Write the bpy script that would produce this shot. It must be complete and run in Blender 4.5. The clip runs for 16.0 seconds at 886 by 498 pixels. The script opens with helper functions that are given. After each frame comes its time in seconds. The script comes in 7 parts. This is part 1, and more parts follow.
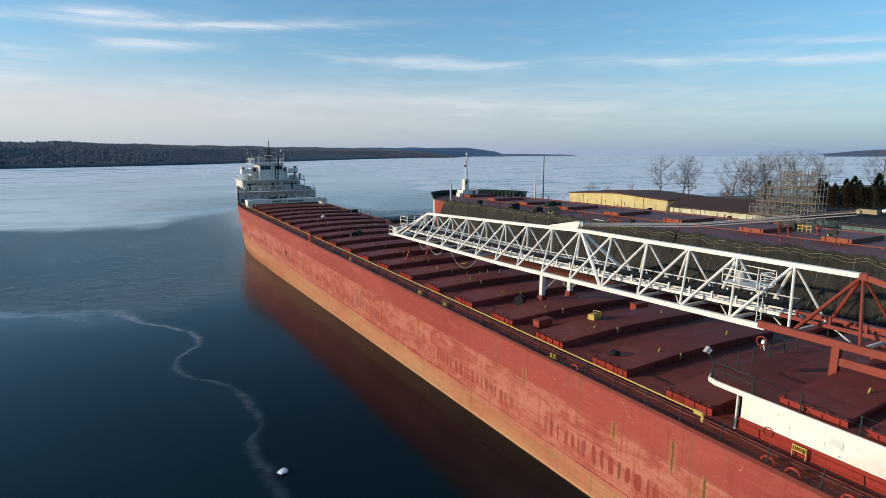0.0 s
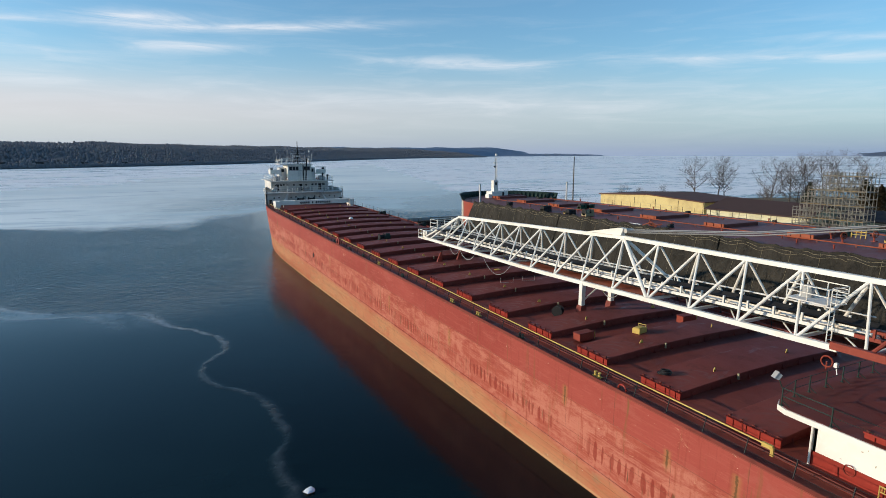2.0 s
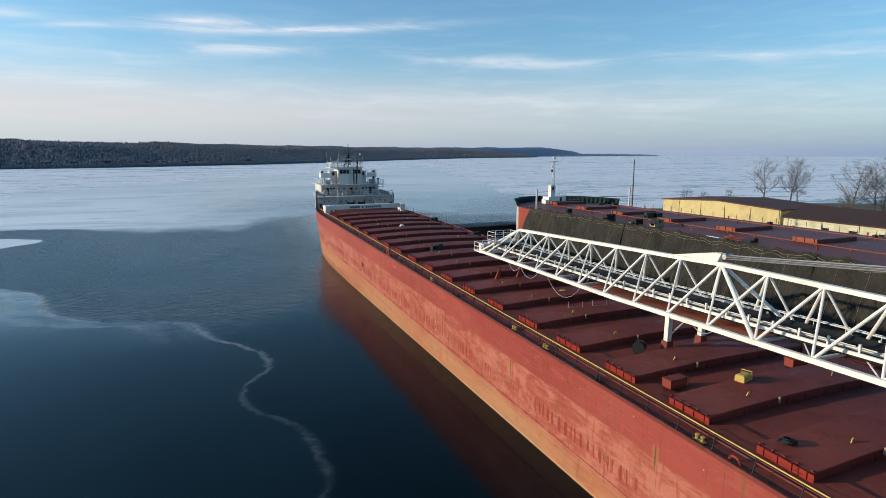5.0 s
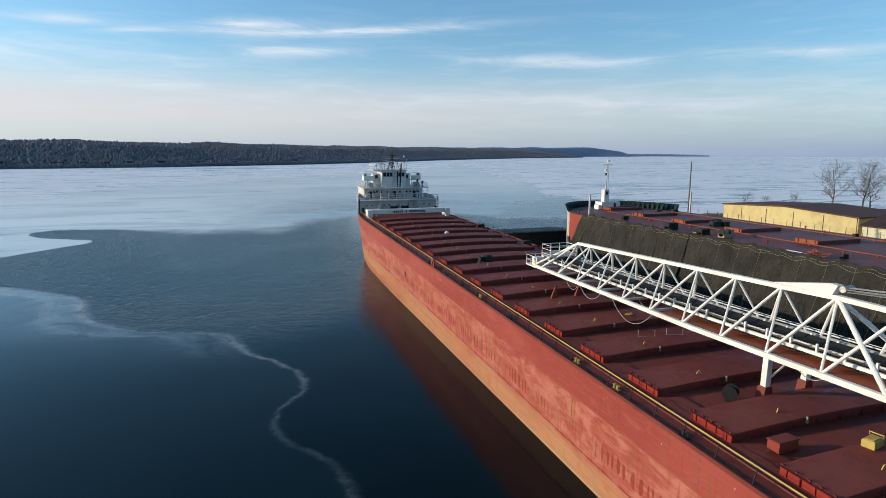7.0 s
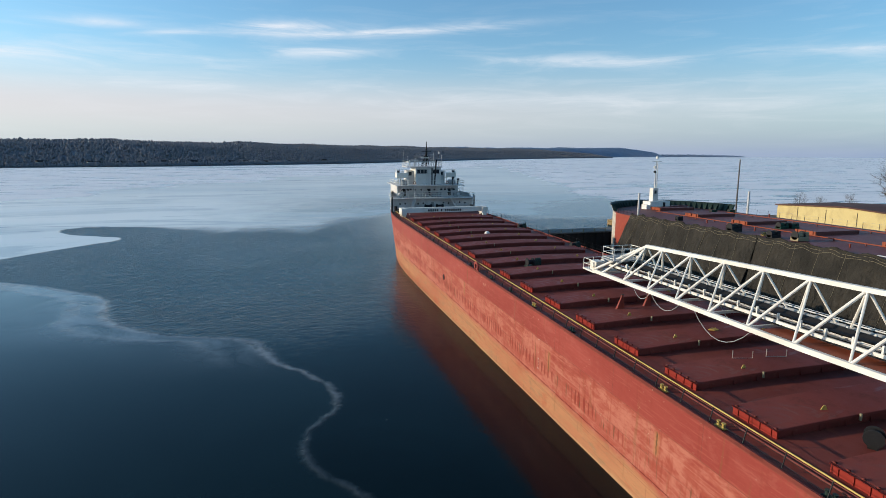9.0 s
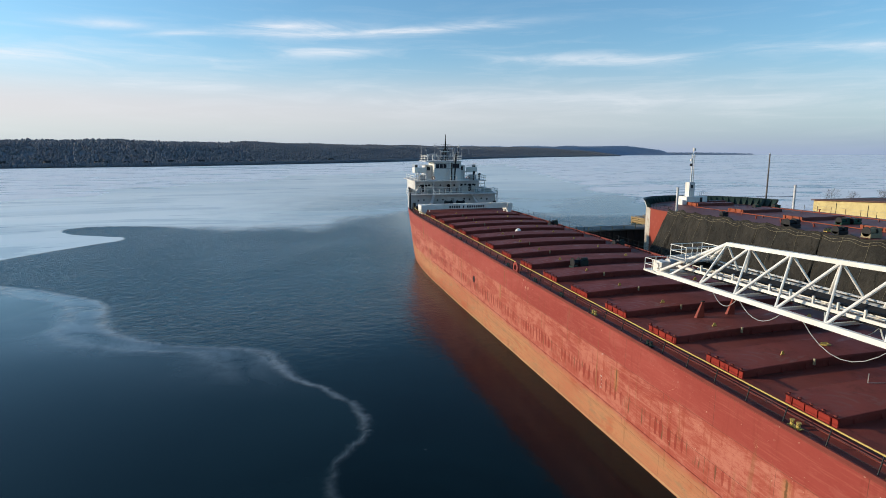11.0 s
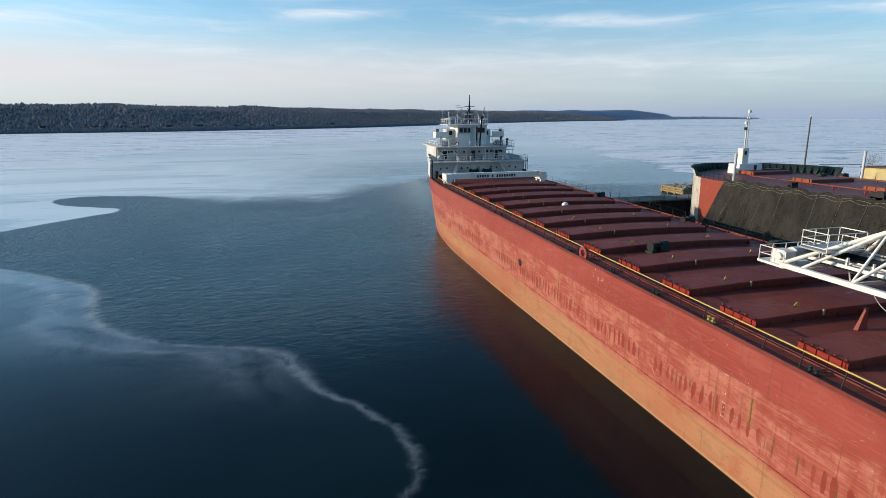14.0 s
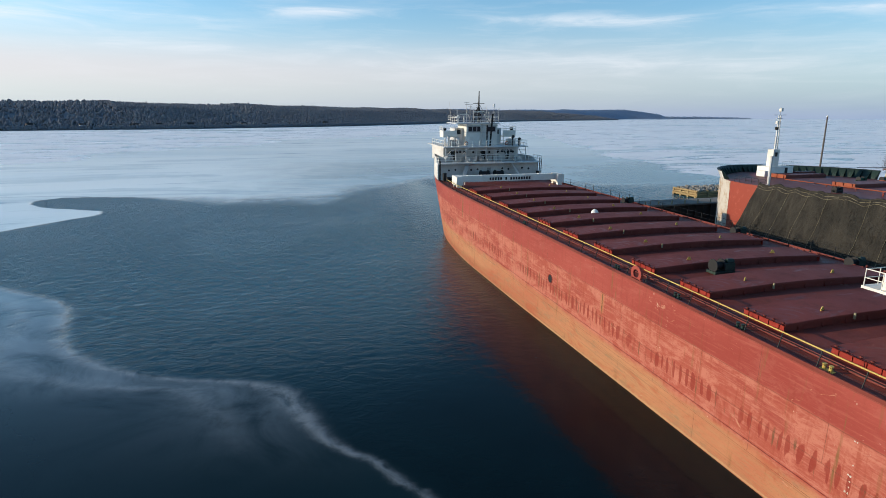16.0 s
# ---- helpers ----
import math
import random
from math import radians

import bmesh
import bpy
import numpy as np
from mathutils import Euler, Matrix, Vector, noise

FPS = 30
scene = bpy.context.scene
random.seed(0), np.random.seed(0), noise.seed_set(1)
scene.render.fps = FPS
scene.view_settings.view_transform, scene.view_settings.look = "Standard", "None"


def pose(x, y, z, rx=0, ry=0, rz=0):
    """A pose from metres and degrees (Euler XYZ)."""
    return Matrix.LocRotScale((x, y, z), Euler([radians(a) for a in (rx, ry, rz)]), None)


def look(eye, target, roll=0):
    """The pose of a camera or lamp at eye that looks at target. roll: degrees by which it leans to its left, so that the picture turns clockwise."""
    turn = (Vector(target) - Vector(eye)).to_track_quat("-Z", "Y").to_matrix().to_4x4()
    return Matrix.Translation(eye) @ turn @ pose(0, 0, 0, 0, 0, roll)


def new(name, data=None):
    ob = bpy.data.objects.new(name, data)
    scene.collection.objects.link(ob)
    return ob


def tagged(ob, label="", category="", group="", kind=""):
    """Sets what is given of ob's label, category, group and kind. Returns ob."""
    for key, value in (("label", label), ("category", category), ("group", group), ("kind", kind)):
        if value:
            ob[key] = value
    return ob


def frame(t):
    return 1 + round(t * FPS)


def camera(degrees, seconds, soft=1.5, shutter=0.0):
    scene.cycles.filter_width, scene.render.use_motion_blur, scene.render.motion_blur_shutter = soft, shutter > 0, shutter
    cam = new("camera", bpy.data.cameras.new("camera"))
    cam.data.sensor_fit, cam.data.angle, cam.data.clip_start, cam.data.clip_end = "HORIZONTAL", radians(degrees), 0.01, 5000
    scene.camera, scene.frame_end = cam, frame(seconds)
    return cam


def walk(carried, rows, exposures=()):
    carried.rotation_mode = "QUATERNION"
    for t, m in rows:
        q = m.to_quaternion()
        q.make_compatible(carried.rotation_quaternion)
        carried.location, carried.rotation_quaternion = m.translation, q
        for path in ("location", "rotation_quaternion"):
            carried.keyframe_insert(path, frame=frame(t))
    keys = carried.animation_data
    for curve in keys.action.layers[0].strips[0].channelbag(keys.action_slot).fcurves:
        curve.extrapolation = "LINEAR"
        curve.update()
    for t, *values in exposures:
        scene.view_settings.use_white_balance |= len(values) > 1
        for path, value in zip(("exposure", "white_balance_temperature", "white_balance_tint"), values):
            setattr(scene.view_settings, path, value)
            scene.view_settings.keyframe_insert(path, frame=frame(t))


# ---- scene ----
cam = camera(75.49, 16.0, soft=0.85)
PATH = [
    (0, (-36.722, -18.698, 22.683), (-31.781, -10.161, 21.038), -0.08),
    (0.5, (-36.656, -18.167, 22.722), (-31.847, -9.555, 21.074), -0.01),
    (1, (-36.545, -17.671, 22.794), (-31.860, -8.991, 21.150), -0.03),
    (1.5, (-36.365, -16.928, 22.848), (-31.748, -8.212, 21.200), 0.01),
    (2, (-36.127, -16.142, 22.885), (-31.576, -7.391, 21.238), -0.10),
    (2.5, (-35.959, -15.366, 23.016), (-31.576, -6.530, 21.366), 0.04),
    (3, (-35.664, -14.465, 23.170), (-31.477, -5.535, 21.519), 0.02),
    (5.5, (-34.106, -8.947, 23.935), (-30.457, 0.217, 22.286), 0.01),
    (6, (-33.738, -7.511, 24.150), (-30.253, 1.716, 22.502), 0.03),
    (6.5, (-33.325, -6.013, 24.246), (-29.938, 3.250, 22.596), 0.02),
    (7, (-33.016, -4.527, 24.314), (-29.918, 4.836, 22.663), 0.04),
    (7.5, (-32.842, -2.925, 24.342), (-29.952, 6.506, 22.693), 0.02),
    (8, (-32.760, -1.175, 24.192), (-29.978, 8.287, 22.541), 0.09),
    (8.5, (-32.771, 0.575, 23.784), (-30.067, 10.060, 22.136), 0.09),
    (9, (-32.981, 2.461, 23.339), (-30.331, 11.961, 21.691), 0.15),
    (11.5, (-34.244, 12.535, 21.776), (-31.709, 22.064, 20.110), -0.16),
    (12, (-34.512, 14.360, 21.581), (-31.982, 23.873, 19.820), -0.07),
    (12.5, (-34.834, 16.349, 21.650), (-32.317, 25.840, 19.753), -0.11),
    (13, (-35.152, 18.349, 21.735), (-32.640, 27.818, 19.726), -0.05),
    (13.5, (-35.410, 20.328, 21.746), (-32.911, 29.764, 19.576), -0.16),
    (14, (-35.628, 22.420, 21.694), (-33.134, 31.840, 19.450), -0.22),
    (14.5, (-35.781, 24.595, 21.586), (-33.282, 34.010, 19.327), -0.07),
    (15, (-35.940, 26.676, 21.515), (-33.399, 36.078, 19.247), 0.04),
    (15.5, (-36.163, 28.699, 21.589), (-33.591, 38.093, 19.324), -0.04),
    (16, (-36.294, 30.820, 21.478), (-33.676, 40.202, 19.216), 0.04),
]
walk(cam, [(t, look(e, g, r)) for t, e, g, r in PATH], [(0, -0.05), (7, 0.0), (12.5, 0.03), (16, 0.10)])

# ---- world, sun ----
SUN_AZ = -68.0      # degrees from +y towards +x
SUN_EL = 13.0
world = bpy.data.worlds.new("world")
scene.world = world
world.use_nodes = True
wt = world.node_tree
wt.nodes.clear()


def wnode(kind):
    return wt.nodes.new(kind)


def wmix(blend="MIX"):
    n = wnode("ShaderNodeMix")
    n.data_type, n.blend_type = "RGBA", blend
    return n


def wmath(op, a, b=None, clamp=False):
    n = wnode("ShaderNodeMath")
    n.operation, n.use_clamp = op, clamp
    for i, v in enumerate((a, b)):
        if v is None:
            continue
        if isinstance(v, (int, float)):
            n.inputs[i].default_value = v
        else:
            wt.links.new(v, n.inputs[i])
    return n.outputs[0]


sky = wnode("ShaderNodeTexSky")
sky.sky_type, sky.sun_disc = "NISHITA", False
sky.sun_elevation = radians(SUN_EL)
sky.sun_rotation = radians(SUN_AZ)
sky.altitude, sky.air_density, sky.dust_density, sky.ozone_density = 200, 1.0, 0.6, 2.0
wco = wnode("ShaderNodeTexCoord")
wsep = wnode("ShaderNodeSeparateXYZ")
wt.links.new(wco.outputs["Generated"], wsep.inputs[0])
az = wmath("MULTIPLY", wmath("ARCTAN2", wsep.outputs[0], wsep.outputs[1]), 180 / math.pi)
el = wmath("MULTIPLY", wmath("ARCSINE", wsep.outputs[2]), 180 / math.pi)
wcomb = wnode("ShaderNodeCombineXYZ")
wt.links.new(wmath("MULTIPLY", az, 0.11), wcomb.inputs[0])
wt.links.new(wmath("MULTIPLY", el, 0.9), wcomb.inputs[1])
wnoise = wnode("ShaderNodeTexNoise")
wnoise.inputs["Scale"].default_value = 1.0
wnoise.inputs["Detail"].default_value = 6
wnoise.inputs["Roughness"].default_value = 0.62
wnoise.inputs["Distortion"].default_value = 0.6
wt.links.new(wcomb.outputs[0], wnoise.inputs["Vector"])
# long thin streaks of cirrus: azimuth, elevation, half length, half height, tilt, strength
STREAKS = ((0.5, 11.25, 5.0, 0.45, 0.07, 1.0), (12, 11.3, 10.5, 0.4, 0.06, 1.0), (4, 9.35, 5.5, 0.5, 0.04, 0.6),
           (29, 8.45, 9.5, 0.5, -0.035, 0.55), (56, 7.95, 12, 0.4, -0.05, 0.6), (-15, 10.5, 4.0, 0.35, 0.03, 0.5),
           (-12, 8.1, 8.0, 0.7, 0.02, 0.45), (-9, 5.9, 13, 0.5, 0.01, 0.3), (-9, 10.2, 3.5, 0.25, 0.1, 0.45),
           (63, 8.9, 5, 0.3, -0.07, 0.35), (-22, 7.6, 5, 0.6, 0.03, 0.5), (35, 4.6, 32, 1.1, -0.017, 0.33),
           (120, 9, 30, 1.0, 0.0, 0.4), (200, 10, 40, 1.0, 0.0, 0.4))
total = None
for a0, e0, wa, we, tilt, power in STREAKS:
    u = wmath("SUBTRACT", az, a0)
    v = wmath("SUBTRACT", wmath("SUBTRACT", el, e0), wmath("MULTIPLY", u, tilt))
    q = wmath("ADD", wmath("POWER", wmath("ABSOLUTE", wmath("DIVIDE", u, wa)), 2.5),
              wmath("POWER", wmath("ABSOLUTE", wmath("DIVIDE", v, we)), 1.6))
    g = wmath("MULTIPLY", wmath("EXPONENT", wmath("MULTIPLY", q, -1.0)), power)
    total = g if total is None else wmath("ADD", total, g)
breakup = wmath("MULTIPLY", wmath("SUBTRACT", wnoise.outputs[0], 0.30), 3.0, True)
thin = wmath("MULTIPLY", wmath("SUBTRACT", wnoise.outputs[0], 0.48), 0.7, True)
high = wmath("SUBTRACT", 1.0, wmath("DIVIDE", wmath("ABSOLUTE", wmath("SUBTRACT", el, 7.0)), 9.0), True)
cover = wmath("ADD", wmath("MULTIPLY", total, breakup), wmath("MULTIPLY", thin, high), True)
up = wmath("MAXIMUM", el, 0.0)
haze = wmath("EXPONENT", wmath("MULTIPLY", up, -0.19))
veil = wmath("EXPONENT", wmath("MULTIPLY", wmath("POWER", wmath("DIVIDE", wmath("SUBTRACT", up, 4.0), 2.9), 2.0), -1.0))
toward = wmath("ADD", 0.5, wmath("MULTIPLY", wmath("COSINE", wmath("MULTIPLY", wmath("SUBTRACT", az, SUN_AZ), math.pi / 180)), 0.5))
tint = wmix("MULTIPLY")
tint.inputs[0].default_value = 1.0
wt.links.new(sky.outputs[0], tint.inputs[6])
tint.inputs[7].default_value = (0.84, 1.24, 1.42, 1)
mh = wmix()
wt.links.new(wmath("MULTIPLY", haze, 0.9), mh.inputs[0])
wt.links.new(tint.outputs[2], mh.inputs[6])
hz = wmix()
wt.links.new(wmath("MULTIPLY", wmath("SUBTRACT", toward, 0.10), 1.7, True), hz.inputs[0])
hz.inputs[6].default_value = (1.75, 2.55, 4.2, 1)
hz.inputs[7].default_value = (3.5, 4.0, 5.2, 1)
wt.links.new(hz.outputs[2], mh.inputs[7])
mv = wmix()
wt.links.new(wmath("MULTIPLY", veil, wmath("ADD", 0.06, wmath("MULTIPLY", toward, 0.78))), mv.inputs[0])
wt.links.new(mh.outputs[2], mv.inputs[6])
mv.inputs[7].default_value = (6.05, 5.3, 5.4, 1)
mc = wmix()
wt.links.new(cover, mc.inputs[0])
wt.links.new(mv.outputs[2], mc.inputs[6])
mc.inputs[7].default_value = (6.6, 6.8, 7.2, 1)
wbg = wnode("ShaderNodeBackground")
wbg.inputs[1].default_value = 0.135
wt.links.new(mc.outputs[2], wbg.inputs[0])
wout = wnode("ShaderNodeOutputWorld")
wt.links.new(wbg.outputs[0], wout.inputs[0])

lamp = bpy.data.lights.new("sun", "SUN")
lamp.energy, lamp.angle, lamp.color = 4.5, radians(0.6), (1.0, 0.86, 0.68)
sun = new("sun", lamp)
sa, se = radians(SUN_AZ), radians(SUN_EL)
sun.matrix_world = look((math.sin(sa) * math.cos(se) * 300, math.cos(sa) * math.cos(se) * 300, math.sin(se) * 300), (0, 0, 0))


# ---- mesh helpers ----
class Geo:
    """Vertices and faces gathered before they become one mesh."""

    def __init__(self):
        self.v, self.f = [], []

    def add(self, verts, faces):
        n = len(self.v)
        self.v += [tuple(p) for p in verts]
        self.f += [tuple(i + n for i in face) for face in faces]

    def box(self, x0, x1, y0, y1, z0, z1):
        self.add([(x0, y0, z0), (x1, y0, z0), (x1, y1, z0), (x0, y1, z0), (x0, y0, z1), (x1, y0, z1), (x1, y1, z1), (x0, y1, z1)],
                 [(3, 2, 1, 0), (4, 5, 6, 7), (0, 1, 5, 4), (1, 2, 6, 5), (2, 3, 7, 6), (3, 0, 4, 7)])
        return self

    def soft(self, x0, x1, y0, y1, z0, z1, c=0.04):
        """A box with its upper edges chamfered."""
        self.add([(x0, y0, z0), (x1, y0, z0), (x1, y1, z0), (x0, y1, z0), (x0, y0, z1 - c), (x1, y0, z1 - c), (x1, y1, z1 - c),
                  (x0, y1, z1 - c), (x0 + c, y0 + c, z1), (x1 - c, y0 + c, z1), (x1 - c, y1 - c, z1), (x0 + c, y1 - c, z1)],
                 [(3, 2, 1, 0), (0, 1, 5, 4), (1, 2, 6, 5), (2, 3, 7, 6), (3, 0, 4, 7), (4, 5, 9, 8), (5, 6, 10, 9), (6, 7, 11, 10),
                  (7, 4, 8, 11), (8, 9, 10, 11)])
        return self

    def tube(self, p, q, r, n=6, r2=None):
        p, q = Vector(p), Vector(q)
        d = (q - p).normalized()
        a = d.cross(Vector((0, 0, 1)) if abs(d.z) < 0.9 else Vector((1, 0, 0))).normalized()
        b = d.cross(a)
        r2 = r if r2 is None else r2
        ring = [(a * math.cos(k * 2 * math.pi / n) + b * math.sin(k * 2 * math.pi / n)) for k in range(n)]
        self.add([p + c * r for c in ring] + [q + c * r2 for c in ring],
                 [(k, k + n, (k + 1) % n + n, (k + 1) % n) for k in range(n)] + [tuple(range(n)), tuple(range(2 * n - 1, n - 1, -1))])
        return self

    def path(self, points, r, n=6):
        """One bent tube through the points."""
        pts = [Vector(p) for p in points]
        rings = []
        for i, p in enumerate(pts):
            d = (pts[min(i + 1, len(pts) - 1)] - pts[max(i - 1, 0)]).normalized()
            a = d.cross(Vector((0, 0, 1)) if abs(d.z) < 0.9 else Vector((1, 0, 0))).normalized()
            b = d.cross(a)
            rings.append([p + (a * math.cos(k * 2 * math.pi / n) + b * math.sin(k * 2 * math.pi / n)) * r for k in range(n)])
        m = len(rings)
        self.add([v for ring in rings for v in ring],
                 [(i * n + k, (i + 1) * n + k, (i + 1) * n + (k + 1) % n, i * n + (k + 1) % n) for i in range(m - 1) for k in range(n)]
                 + [tuple(range(n)), tuple(range(m * n - 1, (m - 1) * n - 1, -1))])
        return self

    def girder(self, points, w, h):
        """One rectangular member through the points."""
        pts = [Vector(p) for p in points]
        rings = []
        for i, p in enumerate(pts):
            d = (pts[min(i + 1, len(pts) - 1)] - pts[max(i - 1, 0)]).normalized()
            a = d.cross(Vector((0, 0, 1))).normalized() * (w / 2)
            b = a.cross(d).normalized() * (h / 2)
            rings.append([p - a - b, p + a - b, p + a + b, p - a + b])
        m = len(rings)
        self.add([v for ring in rings for v in ring],
                 [(i * 4 + k, (i + 1) * 4 + k, (i + 1) * 4 + (k + 1) % 4, i * 4 + (k + 1) % 4) for i in range(m - 1) for k in range(4)]
                 + [(0, 1, 2, 3), (m * 4 - 1, m * 4 - 2, m * 4 - 3, m * 4 - 4)])
        return self

    def beam(self, p, q, w, h):
        p, q = Vector(p), Vector(q)
        d = (q - p).normalized()
        a = d.cross(Vector((0, 0, 1))).normalized() * (w / 2)
        b = a.cross(d).normalized() * (h / 2)
        c = [-a - b, a - b, a + b, -a + b]
        self.add([p + o for o in c] + [q + o for o in c], [(0, 1, 5, 4), (1, 2, 6, 5), (2, 3, 7, 6), (3, 0, 4, 7), (3, 2, 1, 0), (4, 5, 6, 7)])
        return self

    def ring(self, centre, axis, radius, r, n=16, m=6, sweep=2 * math.pi, start=0.0):
        c, ax = Vector(centre), Vector(axis).normalized()
        u = ax.cross(Vector((0, 0, 1)) if abs(ax.z) < 0.9 else Vector((1, 0, 0))).normalized()
        w = ax.cross(u)
        pts = [c + (u * math.cos(start + sweep * k / n) + w * math.sin(start + sweep * k / n)) * radius for k in range(n + 1)]
        return self.path(pts, r, m)

    def grid(self, rows):
        n, m = len(rows), len(rows[0])
        self.add([p for row in rows for p in row],
                 [(i * m + j, i * m + j + 1, (i + 1) * m + j + 1, (i + 1) * m + j) for i in range(n - 1) for j in range(m - 1)])
        return self

    def mesh(self, name, material, smooth=False):
        me = bpy.data.meshes.new(name)
        me.from_pydata(self.v, [], self.f)
        me.materials.append(material)
        bm = bmesh.new()
        bm.from_mesh(me)
        bmesh.ops.recalc_face_normals(bm, faces=bm.faces)
        bm.to_mesh(me)
        bm.free()
        if smooth:
            me.polygons.foreach_set("use_smooth", [True] * len(me.polygons))
        return me


def part(name, geo, material, parent=None, label="", kind="", smooth=False):
    """Links a Geo, or a mesh made before, as one object under its thing."""
    me = geo.mesh(name, material, smooth) if isinstance(geo, Geo) else geo
    ob = new(name, me)
    ob.parent = parent
    return tagged(ob, label, "", "", kind)


def thing(name, label, category, group="", kind="", at=None):
    ob = new(name)
    ob.empty_display_size = 0.5
    if at is not None:
        ob.matrix_basis = at
    return tagged(ob, label, category, group, kind)


def solid(name, geo, material, label, category, group="", kind="", smooth=False, at=None):
    ob = new(name, geo.mesh(name, material, smooth))
    if at is not None:
        ob.matrix_basis = at
    return tagged(ob, label, category, group, kind)


# ---- materials ----
TRIM = 0.0181      # the freighter sits deeper aft
SHIP_Z = 7.9


class Nodes:
    def __init__(self, name):
        self.m = bpy.data.materials.new(name)
        self.m.use_nodes = True
        self.sheen = 0.20
        self.t = self.m.node_tree
        self.b = self.t.nodes["Principled BSDF"]
        self.co = self.t.nodes.new("ShaderNodeTexCoord").outputs["Object"]

    def put(self, value, socket):
        if isinstance(value, (int, float)):
            socket.default_value = value
        elif isinstance(value, tuple):
            socket.default_value = (*value, 1)[: len(socket.default_value)]
        else:
            self.t.links.new(value, socket)

    def math(self, op, a, b=0.0, clamp=False):
        n = self.t.nodes.new("ShaderNodeMath")
        n.operation, n.use_clamp = op, clamp
        self.put(a, n.inputs[0])
        self.put(b, n.inputs[1])
        return n.outputs[0]

    def ramp(self, v, lo, hi):
        n = self.t.nodes.new("ShaderNodeMapRange")
        n.interpolation_type = "SMOOTHSTEP"
        self.put(v, n.inputs[0])
        self.put(lo, n.inputs[1])
        self.put(hi, n.inputs[2])
        return n.outputs[0]

    def mapped(self, scale, co=None):
        n = self.t.nodes.new("ShaderNodeMapping")
        self.put(self.co if co is None else co, n.inputs[0])
        n.inputs["Scale"].default_value = scale
        return n.outputs[0]

    def noise(self, scale, detail=4, rough=0.55, distort=0.0, co=None, stretch=None):
        n = self.t.nodes.new("ShaderNodeTexNoise")
        self.put(self.mapped(stretch, co) if stretch else (self.co if co is None else co), n.inputs["Vector"])
        n.inputs["Scale"].default_value, n.inputs["Detail"].default_value = scale, detail
        n.inputs["Roughness"].default_value, n.inputs["Distortion"].default_value = rough, distort
        return n.outputs[0]

    def mix(self, f, a, b, blend="MIX"):
        n = self.t.nodes.new("ShaderNodeMix")
        n.data_type, n.blend_type = "RGBA", blend
        self.put(f, n.inputs[0])
        self.put(a, n.inputs[6])
        self.put(b, n.inputs[7])
        return n.outputs[2]

    def axis(self, co=None):
        n = self.t.nodes.new("ShaderNodeSeparateXYZ")
        self.put(self.co if co is None else co, n.inputs[0])
        return n.outputs

    def bump(self, height, strength, distance):
        n = self.t.nodes.new("ShaderNodeBump")
        n.inputs["Strength"].default_value, n.inputs["Distance"].default_value = strength, distance
        self.put(height, n.inputs["Height"])
        self.t.links.new(n.outputs[0], self.b.inputs["Normal"])

    def done(self, colour, rough=0.6, metal=0.0):
        self.put(colour, self.b.inputs["Base Color"])
        self.put(rough, self.b.inputs["Roughness"])
        self.put(metal, self.b.inputs["Metallic"])
        self.b.inputs["Specular IOR Level"].default_value = self.sheen
        return self.m


def worn(name, base, dark, light, scale=1.0, rough=0.6, metal=0.0, bump=0.15, stain=0.5):
    """A painted or bare surface with blotches, grain and wear."""
    n = Nodes(name)
    big = n.noise(0.35 * scale, 5, 0.6, 0.4)
    fine = n.noise(4.0 * scale, 6, 0.65)
    c = n.mix(n.math("MULTIPLY", n.ramp(big, 0.42, 0.72), stain), base, dark)
    c = n.mix(n.math("MULTIPLY", n.ramp(fine, 0.5, 0.8), stain), c, light)
    n.bump(n.math("ADD", fine, n.math("MULTIPLY", big, 2.0)), bump, 0.02)
    return n.done(c, n.math("ADD", n.math("MULTIPLY", fine, 0.25), rough - 0.12), metal)


